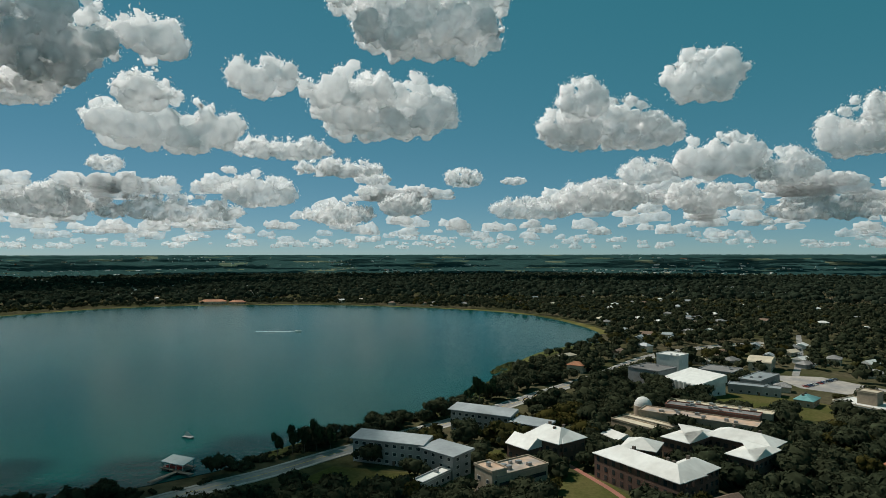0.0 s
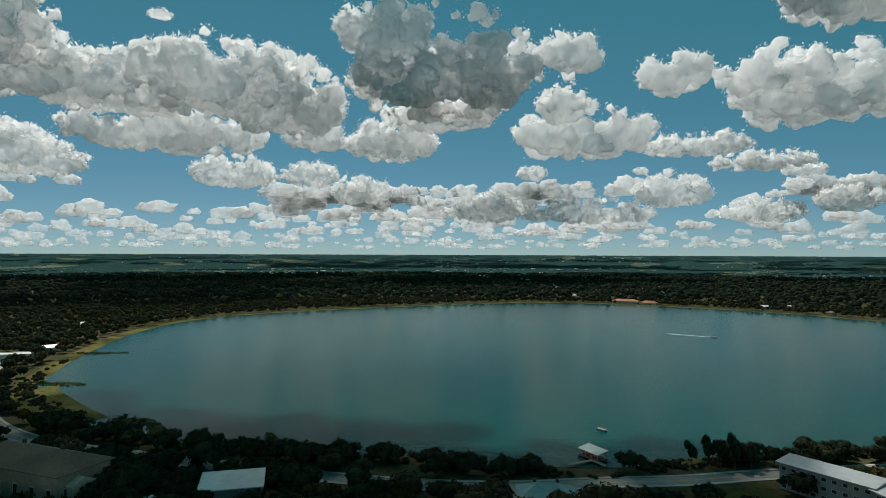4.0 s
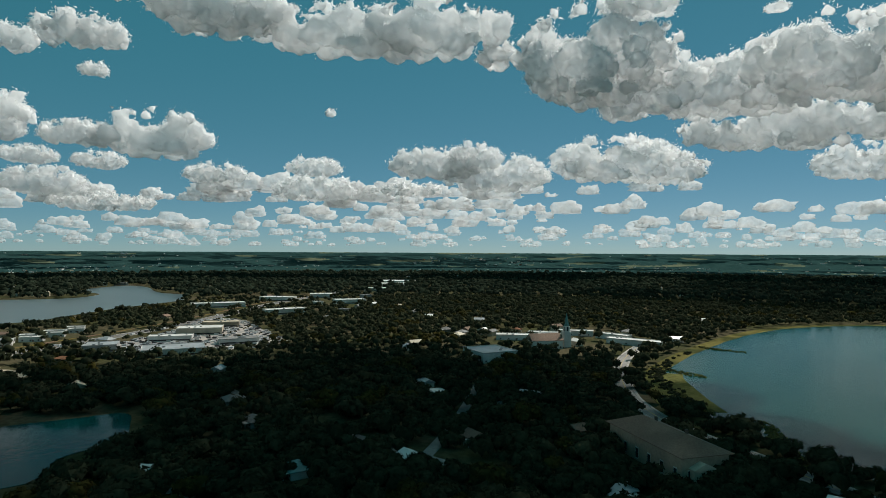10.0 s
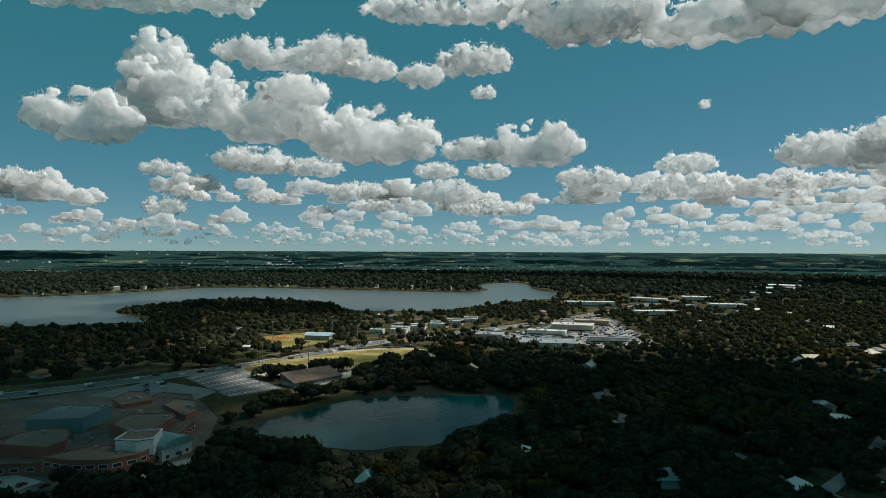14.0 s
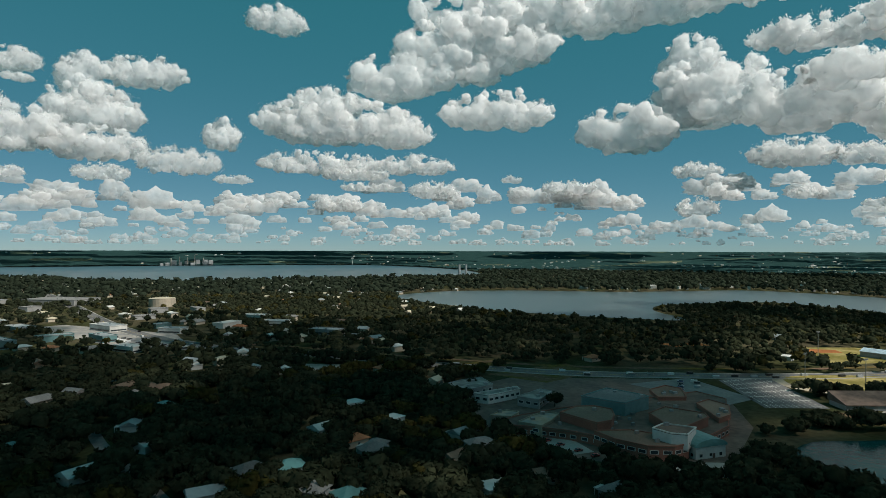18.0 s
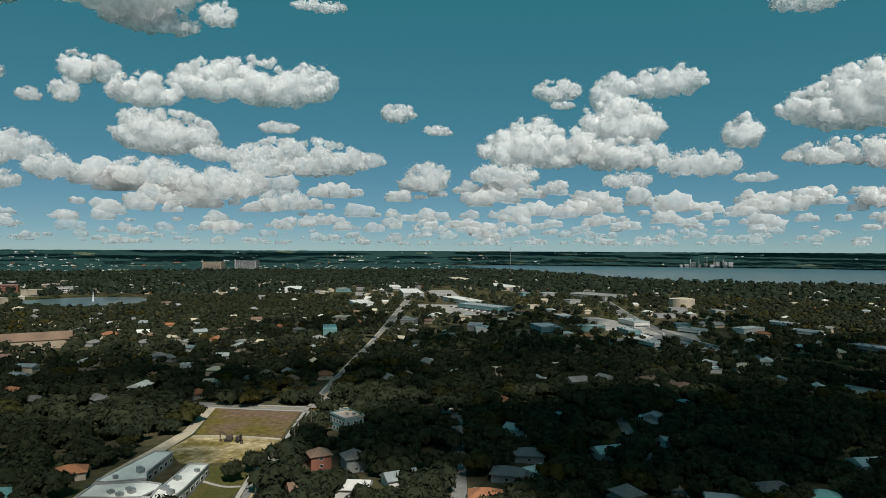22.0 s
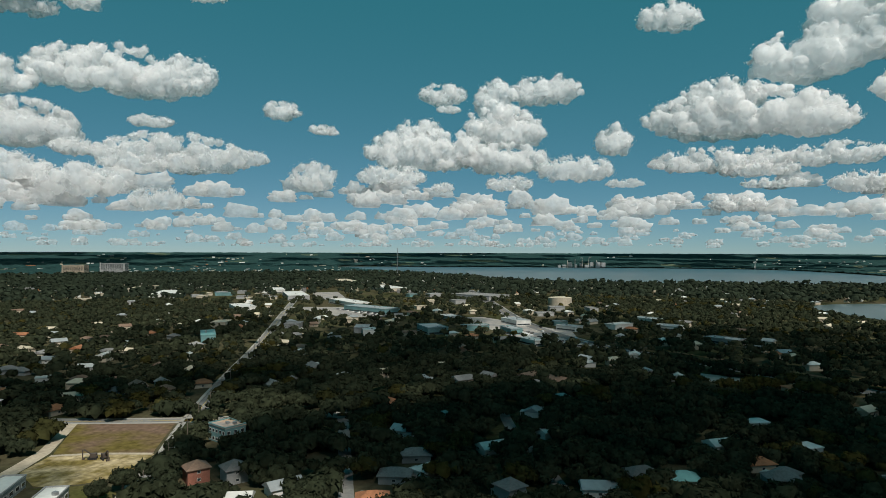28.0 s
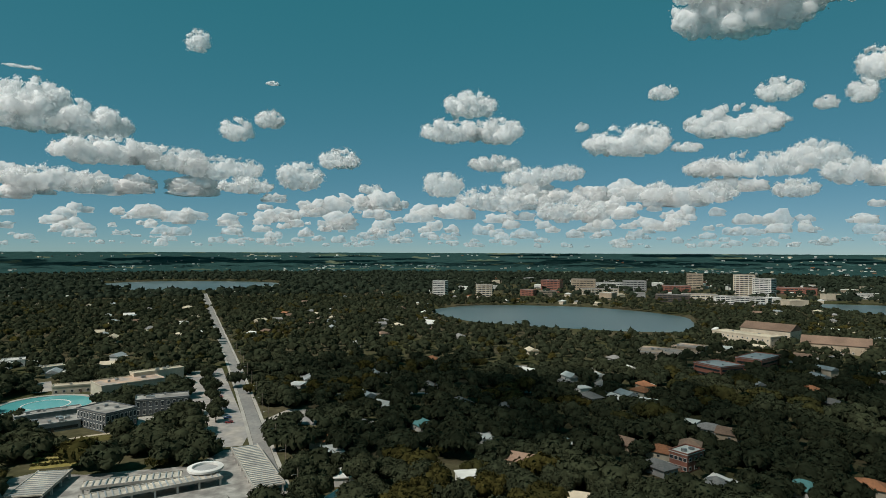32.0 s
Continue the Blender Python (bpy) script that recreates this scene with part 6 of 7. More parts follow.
def far_roofs():
    """Scattered small buildings in the distance, too many to count."""
    rs = np.random.RandomState(8)
    for mat, n, seed in (("white_roof", 5200, 1), ("cream_roof", 2000, 2), ("grey_roof", 900, 3), ("tile_roof", 300, 4)):
        rs = np.random.RandomState(seed)
        az, r = np.radians(rs.uniform(-180, 180, n)), 1350 * (3.5 ** rs.rand(n))
        x, y = -r * np.sin(az), r * np.cos(az)
        dens = np.array([noise.noise((u * 0.0016, w * 0.0016, 9.0)) for u, w in zip(x, y)])
        wood = (np.hypot(x + 640, y + 830) < 260) | (np.hypot(x + 300, y + 680) < 200)
        turn = np.degrees(az)
        wood |= (turn > 30) & (turn < 90) & (r > 900) & (r < 2000) & (rs.rand(n) < 0.85)
        ok = (dens + rs.uniform(-0.2, 0.25, n) > 0.08) & ~wood & is_free(x, y)
        for water_line in lakes:
            for du, dw in ((0, 0), (45, 0), (-45, 0), (0, 45), (0, -45)):
                ok &= ~inside(water_line, x + du, y + dw)
        s = Shape()
        for u, w, q in zip(x[ok], y[ok], r[ok]):
            big = rs.uniform(5, 11) * (0.8 + q / 5000) * (2.4 if rs.rand() < 0.1 else 1)
            s.box(u, w, float(ground_height(q)), big, big * 0.55, rs.uniform(5, 7.5) + 3 * q / 3000, rs.uniform(0, 180))
        tagged(part("distant_buildings", s, M[mat]), "scattered pale roofs among distant trees", "buildings", "", "stuff")


far_roofs()

# ---- clouds: broken fair-weather cumulus; turn, height, width and height of each mass in degrees from the drone ----
CLOUDS_A = [
    [(25.2, 17.3, 5.5, 3.8), (25.9, 13.3, 4.2, 3.7)], [(16.1, 15.2, 5.5, 3.5)],
    [(5.4, 12.9, 11.8, 6.2), (8.5, 14.6, 7.6, 3.6), (1.2, 12.7, 4.7, 4.2)], [(1.2, 19.9, 11.9, 6.2), (2.3, 22, 15.6, 3.1)],
    [(28.5, 7.2, 2.4, 1.3)], [(14.4, 9.2, 8.3, 2.1)], [(9.5, 7.6, 7.6, 1.7)], [(6.4, 6.7, 3.1, 1)], [(358.1, 6.8, 3.1, 1.7)],
    [(337.3, 14.5, 6.2, 4.3)], [(345.9, 11.1, 9.8, 4.5), (347.4, 13.4, 4, 3.5), (341.6, 10.4, 5.1, 3)], [(336.2, 7.9, 6.5, 3.8)],
    [(331.2, 6.9, 4.8, 2.7)], [(326.2, 9.1, 5, 4.3), (324.8, 10.8, 2.1, 2.5)], [(341.9, 7, 4.7, 2.2)], [(353.5, 6.5, 2.1, 0.7)],
    [(6.9, 5.6, 2, 0.9)],
]
CLOUDS_B = [
    [(19, 7.2, 1.3, 0.6)], [(23.9, 6, 1.3, 0.9)], [(331.2, 5.7, 2.8, 0.7)], [(32.6, 3.9, 5.5, 2.5)], [(16.4, 5.4, 5.7, 3)],
    [(23.7, 3.7, 11.3, 2.4)], [(9.5, 3.5, 6.1, 2)], [(3.6, 4.3, 4.1, 2.1)], [(351.9, 4, 7.1, 2.1)], [(345.9, 4.9, 7.3, 2.8)],
    [(337.5, 4.7, 5.3, 2.9)], [(328.1, 3.4, 8.2, 1.9)],
    [(75.5, 16.6, 12.4, 9.1), (71.4, 13.9, 9.4, 5.9), (64.6, 13.4, 11, 5.1), (56.4, 14.6, 13.5, 6.7), (50.7, 13.2, 9.3, 7.3), (60.5, 10.1, 15.3, 4.1), (41.5, 10, 8, 3.6), (48.1, 10.2, 5.2, 2.6)],
    [(36.6, 16.5, 16.2, 10.5), (42, 19.6, 7.5, 5.1), (37.1, 12.3, 9.6, 3)], [(71.5, 20.8, 5.2, 2.5)],
]
CLOUDS_C = [
    [(84.4, 17.4, 3, 2.7)], [(61.1, 19.2, 1.8, 0.8)], [(24.1, 10.6, 11.5, 5)], [(84.5, 7, 9.1, 3.5), (86.4, 8.4, 4.4, 2.6)],
    [(73.7, 8, 10.9, 3.9), (70.4, 7.2, 7.6, 3)], [(55.1, 6.9, 6.7, 2.9)], [(48.6, 6.9, 4.6, 2.3)], [(44, 5.6, 5.1, 2.6)],
    [(32.4, 4.6, 2.7, 1.9)], [(100.9, 5.5, 6.8, 2.4), (100.9, 7.4, 4.6, 1.7)],
    [(89.8, 7.9, 8.1, 3.1)], [(92.3, 5.6, 5.5, 1.4)], [(98.2, 19, 13.2, 4.5)], [(89.9, 19.5, 11.6, 5.1)],
    [(109.2, 19.4, 6.8, 1.8)], [(99.6, 12.3, 0.8, 0.8)],
]
CLOUDS_D = [
    [(145.1, 12.9, 8.9, 6.1), (146.9, 15.5, 4.2, 4.3), (138.4, 11.6, 10.5, 5.1), (135.8, 13.7, 5.3, 3.3), (128.9, 10, 11.5, 5)],
    [(139.2, 7.7, 6.2, 2.3)], [(134, 7.3, 4.9, 1.7)], [(136.3, 16.7, 11.3, 2.7), (131.8, 17.7, 4.6, 2)], [(129.4, 16.1, 5.2, 2)],
    [(124.3, 15.5, 3.7, 2)], [(119.5, 16.8, 6.1, 2.6)], [(118.6, 14.1, 1.8, 1.3)], [(114.1, 9.4, 8.3, 3.9)],
    [(119.7, 9.1, 4.9, 2.1)], [(118.2, 7.1, 3.6, 1.4)], [(109.4, 6.5, 4.7, 1.8)], [(123, 7.2, 3.5, 1.5)], [(122, 5.2, 5.6, 2.3)],
    [(130.3, 5.3, 5.2, 1.5)], [(128.9, 4, 3.8, 1.1)], [(133.3, 3.6, 2.7, 0.7)], [(146.4, 6.7, 3.6, 1.3)],
    [(143.8, 5.9, 1.5, 0.5)],
]
CLOUDS_E = [
    [(138.6, 4.5, 2.1, 0.9)], [(146.5, 3.5, 2.9, 1.6)], [(117.9, 3.8, 7.2, 1.6)],
    [(121.1, 21.2, 15.2, 2.9), (109.2, 20.1, 10.4, 4.7)], [(203.5, 14, 4, 1.8)], [(203, 12.8, 2, 0.7)],
    [(198.4, 11.1, 5.7, 4), (198.9, 13.5, 2.8, 3.5), (194.3, 14.2, 5.9, 2.5), (197, 10.7, 5.3, 3)],
    [(205.2, 9, 10, 3.8), (205.7, 10.6, 3.9, 2.4)], [(197.9, 8.3, 7.2, 2.7)], [(197.4, 6.1, 3.8, 1.4)], [(191.5, 7.3, 6, 2.3)],
    [(188.2, 9.6, 2.6, 2.6)], [(183.6, 19.4, 4.7, 2.3)], [(214.5, 10.8, 2.2, 0.9)], [(208.2, 6.8, 5.8, 1.9)],
    [(215.2, 6.5, 3.6, 2.6)], [(203.5, 5.8, 1.8, 0.9)],
]
CLOUDS_F = [
    [(178.1, 11.2, 14, 4.1), (179.2, 12.9, 6.2, 2.6), (172.5, 10.3, 5.1, 2.6)],
    [(172.5, 15.2, 8.6, 4.1), (165.6, 18, 13.9, 5), (163.7, 12.3, 9.4, 3.5), (168, 16.4, 9.8, 4)], [(158.2, 20.7, 24.5, 5.2), (145.5, 21.5, 13, 4.2)],
    [(152.3, 10.3, 7.9, 4.1), (147.5, 12.5, 3.9, 5.2)], [(179.7, 7.6, 10.4, 2.1)], [(176.6, 6.8, 5.7, 1.4)],
    [(171.2, 7.6, 6.5, 1.8)], [(187.2, 6, 3.1, 0.8)], [(162.3, 6.3, 1.7, 0.7)], [(157.1, 5.5, 4.7, 1.2)], [(169.5, 5.3, 4, 1.5)],
    [(178.1, 3.9, 4.1, 1.2)], [(175.5, 5.6, 4.6, 0.9)],
    [(230.8, 14.1, 12.3, 3.8), (234.2, 14.6, 5, 2.3), (225.8, 14.6, 4.2, 2.5)], [(239.4, 12.8, 5.3, 2.6)],
    [(242.4, 14, 2.1, 2.1)],
]
CLOUDS_G = [
    [(239, 18.2, 6.8, 1.8), (233.8, 19.3, 2.5, 1.9)], [(225.1, 20.9, 4.3, 1)], [(237.8, 9.4, 7.7, 3.6), (239.7, 10.7, 3.3, 1.3)],
    [(234.2, 8.1, 2.9, 1.4)], [(228.6, 10.6, 3.2, 1)], [(218, 12.2, 2.8, 1.6)], [(214, 10.6, 1.8, 0.6)],
    [(226.7, 7.9, 11.6, 3.4), (229.9, 7.2, 4.9, 1.9), (221, 8, 3.4, 1.3)], [(239, 6.2, 6.4, 2.4)], [(233.8, 5.4, 5.8, 2.6)],
    [(228.1, 4.2, 4.1, 1.9)], [(246.8, 21.4, 21.7, 5.7), (240.5, 19.4, 6.2, 3.1)],
    [(311.4, 10.3, 8.9, 2.9), (312.5, 11.7, 4.7, 2.2), (307.5, 9.9, 3.6, 1.8)], [(307.5, 7.9, 7.7, 2.3)],
    [(302.9, 7.5, 5.7, 1.9)], [(298.8, 7, 6.5, 2)], [(296.7, 5.6, 4.3, 1.4)],
]
CLOUDS_H = [
    [(300.7, 17.3, 1.6, 1.7)], [(297.5, 10.3, 2.3, 1.9)], [(294.7, 11.4, 2.2, 1.5)], [(292.1, 6.5, 3.7, 2.3)],
    [(288.6, 8.1, 3.3, 1.8)], [(285.8, 5.6, 1.9, 0.9)], [(294.5, 14.5, 1, 0.4)], [(313.2, 13.7, 2.5, 0.3)],
    [(276.7, 13.1, 4.4, 2.2)], [(278.3, 10.8, 5.2, 2)], [(274.2, 10.8, 4.4, 2.3)], [(274.4, 7.9, 4.4, 1.4)],
    [(279.1, 6, 3.1, 2.3)], [(271.4, 6.7, 4.1, 1.8)], [(268.1, 7, 3, 1.4)], [(274.2, 4.7, 6.7, 2.3)], [(267.6, 3.6, 5.5, 1.8)],
    [(262.7, 9.5, 6.7, 2.5), (260.8, 10.1, 2.8, 2)], [(259.7, 13.5, 2.1, 1.2)], [(254.1, 10.6, 7.2, 2.6), (257.8, 8.9, 2.3, 0.9)],
    [(250.8, 12.9, 3, 1.7)], [(253, 19.2, 10.5, 4)],
]
CLOUDS_I = [
    [(252.4, 7.1, 9.9, 2.1), (248.4, 7.5, 4.2, 2.2)], [(255.6, 7, 4.4, 1.4)], [(246, 6.2, 3.3, 2)], [(247.5, 11.6, 1.5, 1)],
    [(245.2, 12.1, 1.8, 1.7)], [(244.4, 14, 2.1, 2.6)], [(266.6, 11, 1, 0.8)], [(260.1, 5, 2.8, 1.7)], [(255.8, 4.9, 3.5, 1.7)],
    [(249.6, 5.1, 3.1, 1.4)], [(311.2, 5.4, 6.7, 2)],
]


def cloud_distance(az, el):
    """Higher clouds stand nearer towards the sun and farther away from it, so that they do not shade the lower ones."""
    lift = float(np.clip((el - 6) / 7, -1, 2.2))
    c = math.cos(radians(az - SUN_AZ))
    if 143 < az < 162 and el < 6:
        return 2700
    return 3900 - float(np.clip(900 * lift * math.copysign(max(abs(c), 0.6), c), -1150, 1150))


def heap(rs, az, el, w, h, dist):
    """Round puffs filling one cloud mass, flat below."""
    u, side, up = bearing(az, el), bearing(az - 90), Vector((0, 0, 1))
    c = Vector((0, 0, EYE)) + u * dist
    W, Hh = dist * radians(w), dist * radians(h)
    out = []
    cap = min(0.25 * Hh, 0.0245 * dist)
    n = int(np.clip(1.5 * W * Hh / (0.7 * cap) ** 2, 26, 130))
    deep = min(W, 1.3 * Hh)
    f0, f1 = rs.uniform(0, 6.28, 2)
    for i in range(n):
        x = rs.uniform(-1, 1)
        lim = math.sqrt(max(0.05, 1 - x * x))
        crest = 0.15 + 0.85 * abs(0.6 * math.sin(3.7 * x + f0) + 0.4 * math.sin(8.9 * x + f1))
        zz = rs.uniform(-0.85, crest) * lim
        r = cap * rs.uniform(0.4, 1.0) * (0.55 + 0.45 * lim)
        p = c + side * (x * (W / 2 - r * 0.5)) + up * (zz * (Hh / 2 - r * 0.4)) + bearing(az) * rs.uniform(-0.3, 0.3) * deep
        out.append((p, r, c.z - Hh * 0.36))
    for i in range(10 + n // 4):          # ragged shreds round the rim
        a = rs.uniform(-0.35, math.pi + 0.35)
        r = cap * rs.uniform(0.2, 0.42)
        p = c + side * (math.cos(a) * W / 2 * rs.uniform(0.9, 1.08)) + up * (math.sin(a) * Hh / 2 * rs.uniform(0.85, 1.1)) + bearing(az) * rs.uniform(-0.2, 0.2) * deep
        out.append((p, r, c.z - Hh * 0.6))
    return out


SPH_V, SPH_F = ico(1)


def puff_texture(kind, size):
    """Rounded billows (cells) or ragged fleece (noise), size metres across."""
    t = bpy.data.textures.new("billows", kind)
    t.noise_scale = size
    if kind == "VORONOI":
        t.distance_metric = "DISTANCE_SQUARED"
    else:
        t.noise_depth = 3
    return t


BILLOWS = [[puff_texture("VORONOI", k), puff_texture("VORONOI", k * 0.42), puff_texture("CLOUDS", k * 0.3)] for k in (38, 62, 100)]


def build_cloud(masses, seed, name="cloud", label="", dist=None, voxel=15.0, mat="cloud"):
    """One cloud: puffs fused into a single billowing skin with cauliflower heads of two sizes."""
    rs = np.random.RandomState(seed)
    puffs = []
    for az, el, w, h in masses:
        d = dist or cloud_distance(az, el)
        puffs += heap(rs, az, el, w, h, d)
    V, Fs = [], []
    for i, (p, r, floor) in enumerate(puffs):
        v = SPH_V * r * np.array((1, 1, 0.9)) + np.array(p)
        v[:, 2] = np.where(v[:, 2] < floor, floor + (v[:, 2] - floor) * 0.25, v[:, 2])
        V.append(v), Fs.append(SPH_F + i * len(SPH_V))
    V = np.concatenate(V)
    mid = V.mean(0)
    small = min(h for _, _, _, h in masses)
    amp = (dist or 4000) * radians(small)
    vox = float(np.clip(amp / 17, 6.5, voxel))
    raw = new("raw", raw_mesh("raw", V - mid, np.concatenate(Fs), M["cloud"]))
    m = raw.modifiers.new("fuse", "REMESH")
    m.mode, m.voxel_size = "VOXEL", vox
    big, fine, fleece = BILLOWS[0 if small < 1.6 else 1 if small < 3.2 else 2]
    for tex, k, middle in ((big, -min(0.24 * amp, 55), 0.3), (fine, -min(0.13 * amp, 28), 0.3), (fleece, min(0.08 * amp, 20), 0.5)):
        m = raw.modifiers.new("billow", "DISPLACE")
        m.texture, m.strength, m.mid_level, m.texture_coords = tex, k, middle, "GLOBAL"
    raw.location = mid
    pending.append((raw, mid, name, label, mat, 0 if dist else min(0.09 * amp, 15)))


def finish_clouds():
    """Turns the fused skins into plain meshes whose rims fray into small shreds of vapour."""
    dg = bpy.context.evaluated_depsgraph_get()
    for i, (raw, mid, name, label, mat, off) in enumerate(pending):
        skin = raw.evaluated_get(dg).to_mesh()
        skin.calc_loop_triangles()
        v, nrm, tri = np.empty(3 * len(skin.vertices), np.float32), np.empty(3 * len(skin.vertices), np.float32), np.empty(3 * len(skin.loop_triangles), np.int32)
        skin.vertices.foreach_get("co", v), skin.vertex_normals.foreach_get("vector", nrm), skin.loop_triangles.foreach_get("vertices", tri)
        v, nrm, tri = v.reshape(-1, 3), nrm.reshape(-1, 3), tri.reshape(-1, 3)
        body = len(tri)
        rs = np.random.RandomState(900 + i)
        if off:
            way = v + mid - np.array((0, 0, EYE))
            way /= np.linalg.norm(way, axis=1)[:, None]
            rim = np.where((np.abs((nrm * way).sum(1)) < 0.36) & (nrm[:, 2] > -0.5))[0]
            rim = np.repeat(rim, 2)
            far = rs.rand(len(rim), 1) ** 2.2
            p = v[rim] + nrm[rim] * (far * off * (1 + 1.2 * (rs.rand(len(rim), 1) < 0.12))) + rs.normal(size=(len(rim), 3)) * off * 0.35
            q = rs.normal(size=(2, len(rim), 3)) * (rs.uniform(2.0, 4.4, (len(rim), 1)) * (1.1 - 0.6 * far))
            v = np.concatenate([v, np.stack([p + q[0], p + q[1], p - q[0] - q[1]], 1).reshape(-1, 3)])
            tri = np.concatenate([tri, len(nrm) + np.arange(3 * len(rim)).reshape(-1, 3)])
        me = raw_mesh("cloud", v, tri, M[mat])
        me.materials.append(M["cloud_shred"])
        slot = np.zeros(len(tri), np.int32)
        slot[body:] = 1
        me.polygons.foreach_set("material_index", slot)
        me.polygons.foreach_set("use_smooth", np.ones(len(tri), bool))
        ob = new(name, me)
        ob.location = mid
        tagged(ob, label, "cloud", "clouds in the sky")
    for raw, *_ in pending:
        bpy.data.objects.remove(raw)


pending = []
seed = 200
for group in (CLOUDS_A, CLOUDS_B, CLOUDS_C, CLOUDS_D, CLOUDS_E, CLOUDS_F, CLOUDS_G, CLOUDS_H, CLOUDS_I):
    for masses in group:
        wide = max(w for _, _, w, _ in masses)
        kind = "large billowing white cumulus cloud" if len(masses) > 2 or wide > 9 else "small white cumulus puff" if wide < 4 else "white fair-weather cumulus cloud"
        low = min(el for _, el, _, _ in masses)
        build_cloud(masses, seed, "cloud", kind, mat="bank_near" if low < 5 else "cloud_soft" if low < 7.5 else "cloud")
        seed += 1


def cloud_bank():
    """Rows of small flat-footed clouds low over the horizon, too many to count; the lower, the more see-through, in
    place of haze.
    """
    rs = np.random.RandomState(77)
    balls = [ico(2), ico(3)]
    rows = {"bank_near": ([], [], 0), "bank_mid": ([], [], 0), "bank_far": ([], [], 0)}
    for i in range(2400):
        el = 0.45 + 5.1 * rs.rand() ** 1.5
        az = rs.uniform(-180, 180)
        if el > 2.6 and noise.noise((math.cos(radians(az)) * 4, math.sin(radians(az)) * 4, el * 0.7)) < -0.12:
            continue
        d = (2500 + 60 * el if 143 < az < 162 else 4850 - 130 * el if math.cos(radians(az - SUN_AZ)) > -0.05 else 3300 + 130 * el) + rs.uniform(-30, 30)      # no row shades the next
        w = d * radians(rs.uniform(0.45, 1.5) * (0.55 + el * 0.34))
        h = w * rs.uniform(0.30, 0.52)
        sv, sf = balls[1 if el > 3.7 else 0]
        k = rs.randint(5, 10)
        x = rs.uniform(-0.36, 0.36, k)
        c = np.stack([x * w, rs.uniform(-0.15, 0.15, k) * w, rs.uniform(0.0, 0.55, k) * h * (1 - 1.6 * np.abs(x))], 1)
        q = h * rs.uniform(0.3, 0.62, k) + 0.42 * np.linalg.norm(c, axis=1) * 0.5
        u = sv * np.array((1, 0.8, 0.55))
        u /= np.linalg.norm(u, axis=1)[:, None]
        along = u @ c.T
        gap = q[None] ** 2 - (c ** 2).sum(1)[None] + along ** 2
        reach = np.where(gap > 0, along + np.sqrt(np.maximum(gap, 0)), 0).max(1)
        v = u * np.maximum(reach, 0.12 * h)[:, None]
        v *= 1 + 0.11 * rs.normal(size=(len(v), 1))
        v[:, 2] = np.where(v[:, 2] < -0.12 * h, -0.12 * h + 0.2 * (v[:, 2] + 0.12 * h), v[:, 2])
        ca, sa = math.cos(radians(az)), math.sin(radians(az))
        v = np.stack([v[:, 0] * ca - v[:, 1] * sa, v[:, 0] * sa + v[:, 1] * ca, v[:, 2]], 1) + np.array(Vector((0, 0, EYE)) + bearing(az, el) * d)
        key = "bank_near" if el > 3.3 else "bank_mid" if el > 1.7 else "bank_far"
        V, Fs, n = rows[key]
        V.append(v), Fs.append(sf + n)
        rows[key] = (V, Fs, n + len(v))
    for key, (V, Fs, n) in rows.items():
        me = raw_mesh("cloud_bank", np.concatenate(V), np.concatenate(Fs), M[key])
        me.polygons.foreach_set("use_smooth", np.ones(len(me.polygons), bool))
        tagged(new("cloud_bank", me), "rows of small flat clouds low over the horizon", "clouds", "", "stuff")


cloud_bank()

# unseen clouds added overhead to shade the town: x, y and radius of each shadow
SHADE_CLOUDS = [(-220, 30, 275), (-330, -60, 300), (-150, -260, 250), (30, -370, 190), (-450, 30, 170), (-60, -520, 260), (400, 70, 130), (-260, -640, 240), (-640, -800, 230), (-420, -740, 150), (210, -470, 150), (-85, 262, 75), (-150, -330, 160), (150, -275, 90), (70, -290, 90), (172, -258, 65), (115, -335, 70),
            (-257, -120, 75), (-245, -143, 60), (-258, -362, 62), (340, -70, 130), (470, -190, 140), (-520, -10, 140), (330, -290, 70), (400, -330, 140), (330, -650, 190), (100, -720, 170), (520, -560, 130), (-1150, 560, 290), (-1380, 900, 320), (-900, 1500, 300)]
for i, (x, y, r) in enumerate(SHADE_CLOUDS):
    # the last three hang higher, to stay out of view
    c = Vector((x, y, 0)) + SUN_WAY * ((2500 if i > 27 else 1150) / SUN_WAY.z)
    h = math.hypot(c.x, c.y)
    az, dist = math.degrees(math.atan2(-c.x, c.y)), (c - Vector((0, 0, EYE))).length
    el = math.degrees(math.atan2(c.z - EYE, h))
    wide = math.degrees(2 * r / dist)
    build_cloud([(az, el, wide, wide * 0.45)], 500 + i, "cloud", "unseen cloud placed overhead to shade the ground", dist, 22.0, "cloud_thin" if 100 < r < 150 else "cloud_veil")
finish_clouds()

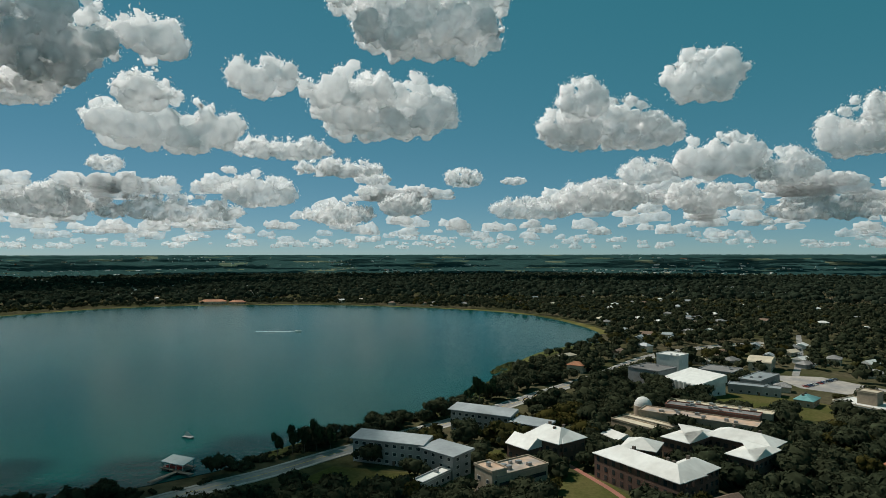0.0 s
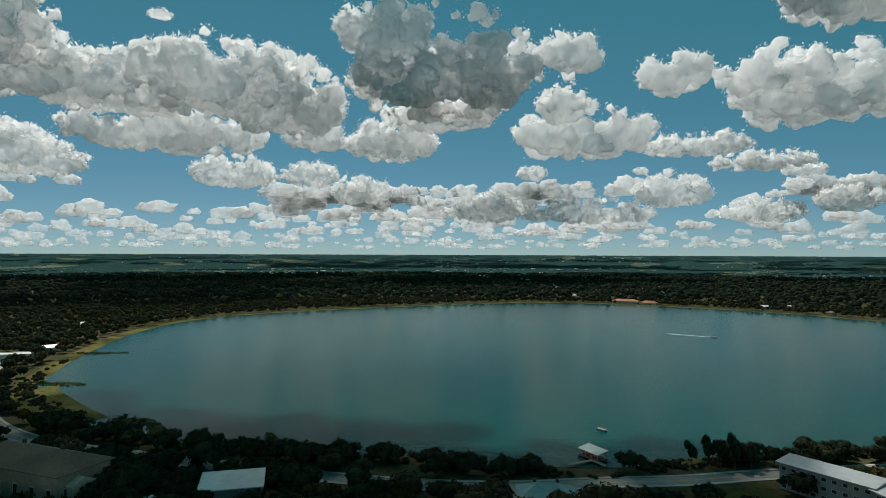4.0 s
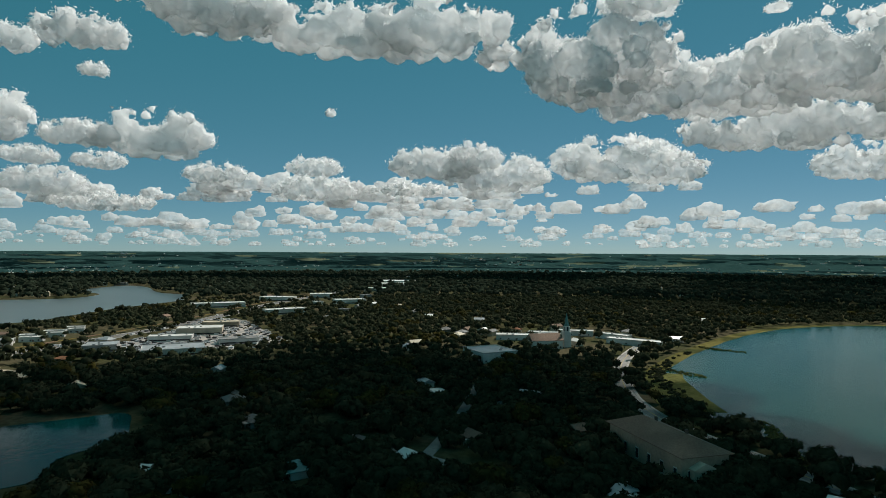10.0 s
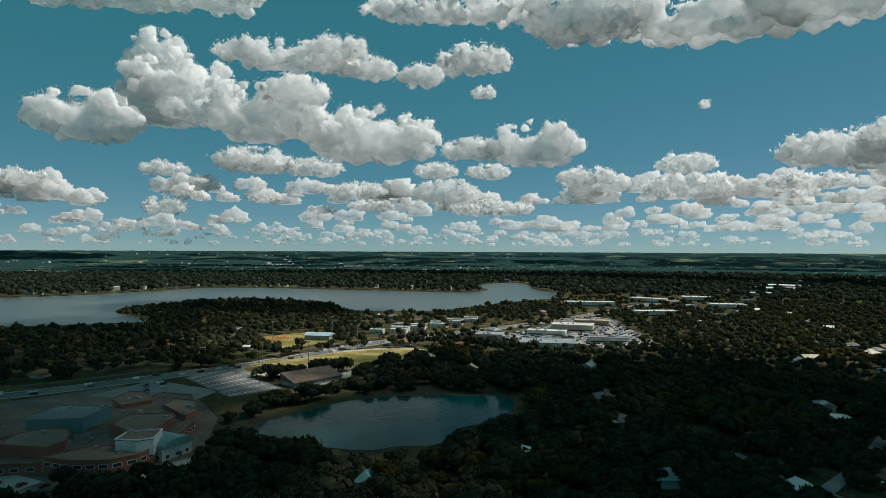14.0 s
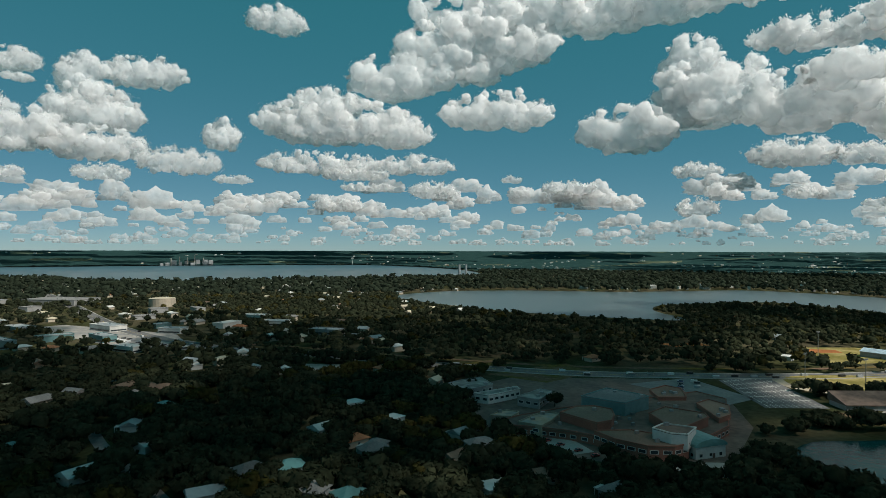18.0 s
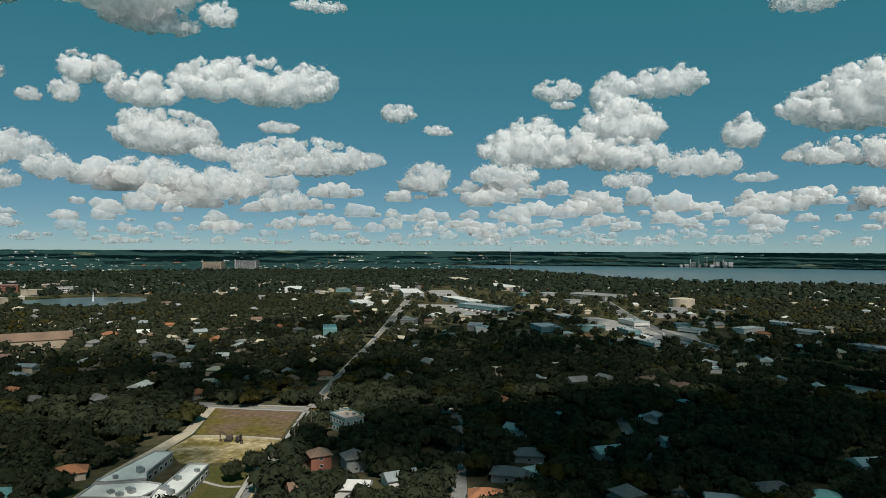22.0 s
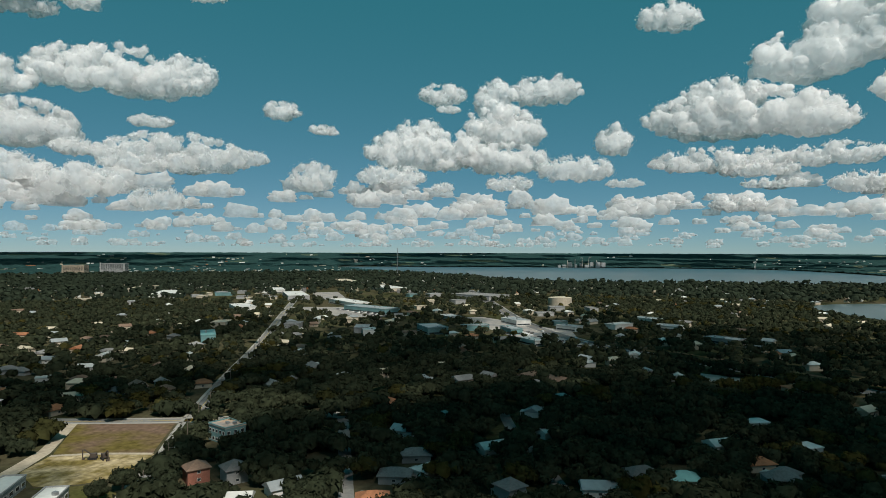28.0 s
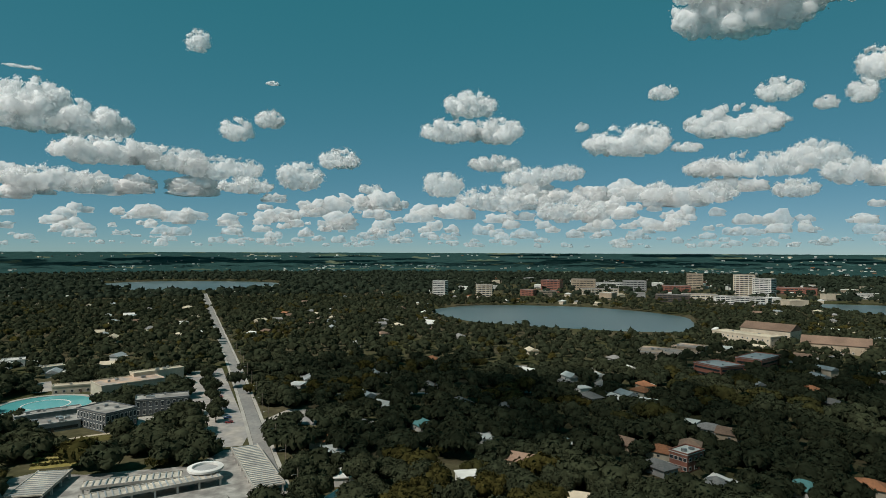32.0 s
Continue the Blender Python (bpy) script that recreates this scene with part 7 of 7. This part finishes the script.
# ---- cars ----
def car_kind(paint):
    c = thing("car", 0, 0, 0, "parked car on the asphalt", "car", "parked cars")
    part("body", Shape().faces([(-2.1, -0.85, 0.3), (2.1, -0.85, 0.3), (2.1, 0.85, 0.3), (-2.1, 0.85, 0.3), (-2.15, -0.88, 0.85), (2.1, -0.88, 0.75), (2.1, 0.88, 0.75), (-2.15, 0.88, 0.85)],
         [(3, 2, 1, 0), (4, 5, 6, 7), (0, 1, 5, 4), (1, 2, 6, 5), (2, 3, 7, 6), (3, 0, 4, 7)]), paint, c)
    part("cabin", Shape().faces([(-1.7, -0.8, 0.84), (1.0, -0.8, 0.78), (1.0, 0.8, 0.78), (-1.7, 0.8, 0.84), (-1.2, -0.65, 1.4), (0.3, -0.65, 1.42), (0.3, 0.65, 1.42), (-1.2, 0.65, 1.4)],
         [(4, 5, 6, 7), (0, 1, 5, 4), (1, 2, 6, 5), (2, 3, 7, 6), (3, 0, 4, 7)]), M["glass"], c)
    part("roof", Shape().box(-0.45, 0, 1.4, 1.5, 1.3, 0.05), paint, c)
    for x in (-1.3, 1.3):
        for y in (-0.8, 0.8):
            part("wheel", Shape().box(x, y, 0, 0.62, 0.2, 0.62), M["rubber"], c)
    return c


CARS = [car_kind(p) for p in CAR_PAINT]
parked = set()


def park(x, y, turn, i):
    k = CARS[i % len(CARS)]
    m = pose(x, y, 0.14, 0, 0, turn)
    if i % len(CARS) not in parked:
        parked.add(i % len(CARS))
        k.matrix_basis = m
    else:
        copy_thing(k, m)


rng = random.Random(6)
i = 0
for (x0, y0), (x1, y1), n in (((-24, 243), (-13, 251), 5), ((300, 158), (430, 244), 9), ((246, 426), (285, 452), 12), ((-222, -350), (-250, -396), 8), ((-100, -300), (-124, -254), 5), ((196, -168), (226, -214), 4), ((232, -110), (246, -126), 3)):
    turn = math.degrees(math.atan2(y1 - y0, x1 - x0)) + 80
    for k in range(n):
        t = (k + rng.uniform(0.2, 0.8)) / n
        park(x0 + (x1 - x0) * t, y0 + (y1 - y0) * t, turn + rng.uniform(-4, 4), i)
        i += rng.choice((1, 1, 2, 5))


def many_cars():
    """Cars on the distant plazas and the highway, too many to count."""
    r2 = random.Random(15)
    kinds = {k: Shape() for k in range(3)}
    lots = [((-552, -300), (-70, 26), (-6, 60), 13, 7, 5.5, 14), ((-690, -292), (-60, 12), (-6, 30), 8, 3, 7, 12), ((120, -612), (90, -95), (18, 14), 16, 3, 7, 9), ((420, -790), (120, -70), (20, 25), 16, 3, 8, 12), ((-262, -398), (34, 66), (0, 0), 12, 1, 3, 3)]
    for (x, y), (ux, uy), (vx, vy), n, m, _, _ in lots:
        for a in range(n):
            for b in range(m):
                if r2.random() < 0.75:
                    px, py = x + ux * a / n + vx * b / max(m, 1) * 1.0, y + uy * a / n + vy * b / max(m, 1)
                    kinds[r2.randrange(3)].box(px + r2.uniform(-1, 1), py + r2.uniform(-1, 1), 0.15, 4.2, 1.8, 1.35, math.degrees(math.atan2(uy, ux)) + 90)
    lot = [(-548, -318), (-552, -235), (-598, -160), (-640, -150), (-840, -262), (-850, -300), (-700, -300)]
    for _ in range(1100):
        px, py = r2.uniform(-850, -548), -320 + 7.5 * r2.randrange(23)
        if inside(lot, np.array([px]), np.array([py]))[0] and r2.random() < 0.7:
            kinds[r2.randrange(3)].box(px, py + r2.uniform(-0.6, 0.6), 0.1, 1.9, 4.4, 1.4, r2.uniform(-4, 4))
    line = smooth_line(HIGHWAY)
    for _ in range(90):
        k = r2.randrange(10, len(line) - 10)
        d = line[k + 1] - line[k]
        t = math.atan2(d[1], d[0])
        o = r2.choice((-6, -3, 3, 6))
        kinds[r2.randrange(3)].box(line[k][0] - math.sin(t) * o, line[k][1] + math.cos(t) * o, 0.2, 4.6, 1.9, 1.5, math.degrees(t))
    for k, s in kinds.items():
        tagged(part("distant_cars", s, CAR_PAINT[k]), "rows of small cars on distant car parks", "cars", "", "stuff")


many_cars()


# ---- poles along the avenues ----
def pole_kind():
    t = thing("utility_pole", 0, 0, 0, "grey wooden utility pole beside the avenue", "utility pole", "poles along the avenues")
    part("shaft", Shape().tube(0, 0, 0, 0.2, 0.13, 12, 7), M["wood"], t)
    part("crossarm", Shape().box(0, 0, 11.0, 0.14, 2.4, 0.16), M["wood"], t)
    arm = part("lamp_arm", Shape().box(1.1, 0, 9.6, 2.2, 0.09, 0.09), M["metal"], t)
    part("lamp_head", Shape().box(2.2, 0, 9.45, 0.6, 0.25, 0.12), M["frame"], arm)
    return t


POLE = pole_kind()
first = True
for line, side, step in ((SOUTH_AVENUE, 5.6, 32), (EAST_STREET, -5.8, 34)):
    pts = smooth_line(line, steps=40)
    run = 0.0
    for a, b in zip(pts[:-1], pts[1:]):
        seg = float(np.linalg.norm(b - a))
        run += seg
        if run >= step and 215 < np.linalg.norm(a) < 720:
            run = 0.0
            d = (b - a) / seg
            m = pose(a[0] - d[1] * side, a[1] + d[0] * side, 0.2, 0, 0, math.degrees(math.atan2(d[1], d[0])) - 90)
            if first:
                POLE.matrix_basis, first = m, False
            else:
                copy_thing(POLE, m)
# floodlights of the sports ground
for x, y in ((-352, -345), (-408, -318), (-330, -372), (-452, -380), (-430, -470), (-500, -455)):
    t = thing("floodlight_mast", x, y, 0, "tall thin floodlight mast beside the field", "floodlight", "floodlights of the sports ground")
    part("shaft", Shape().tube(0, 0, 0, 0.3, 0.2, 21, 7), M["metal"], t)
    part("lamp_bar", Shape().box(0, 0, 20.4, 3.2, 0.3, 1.1), M["metal"], t)
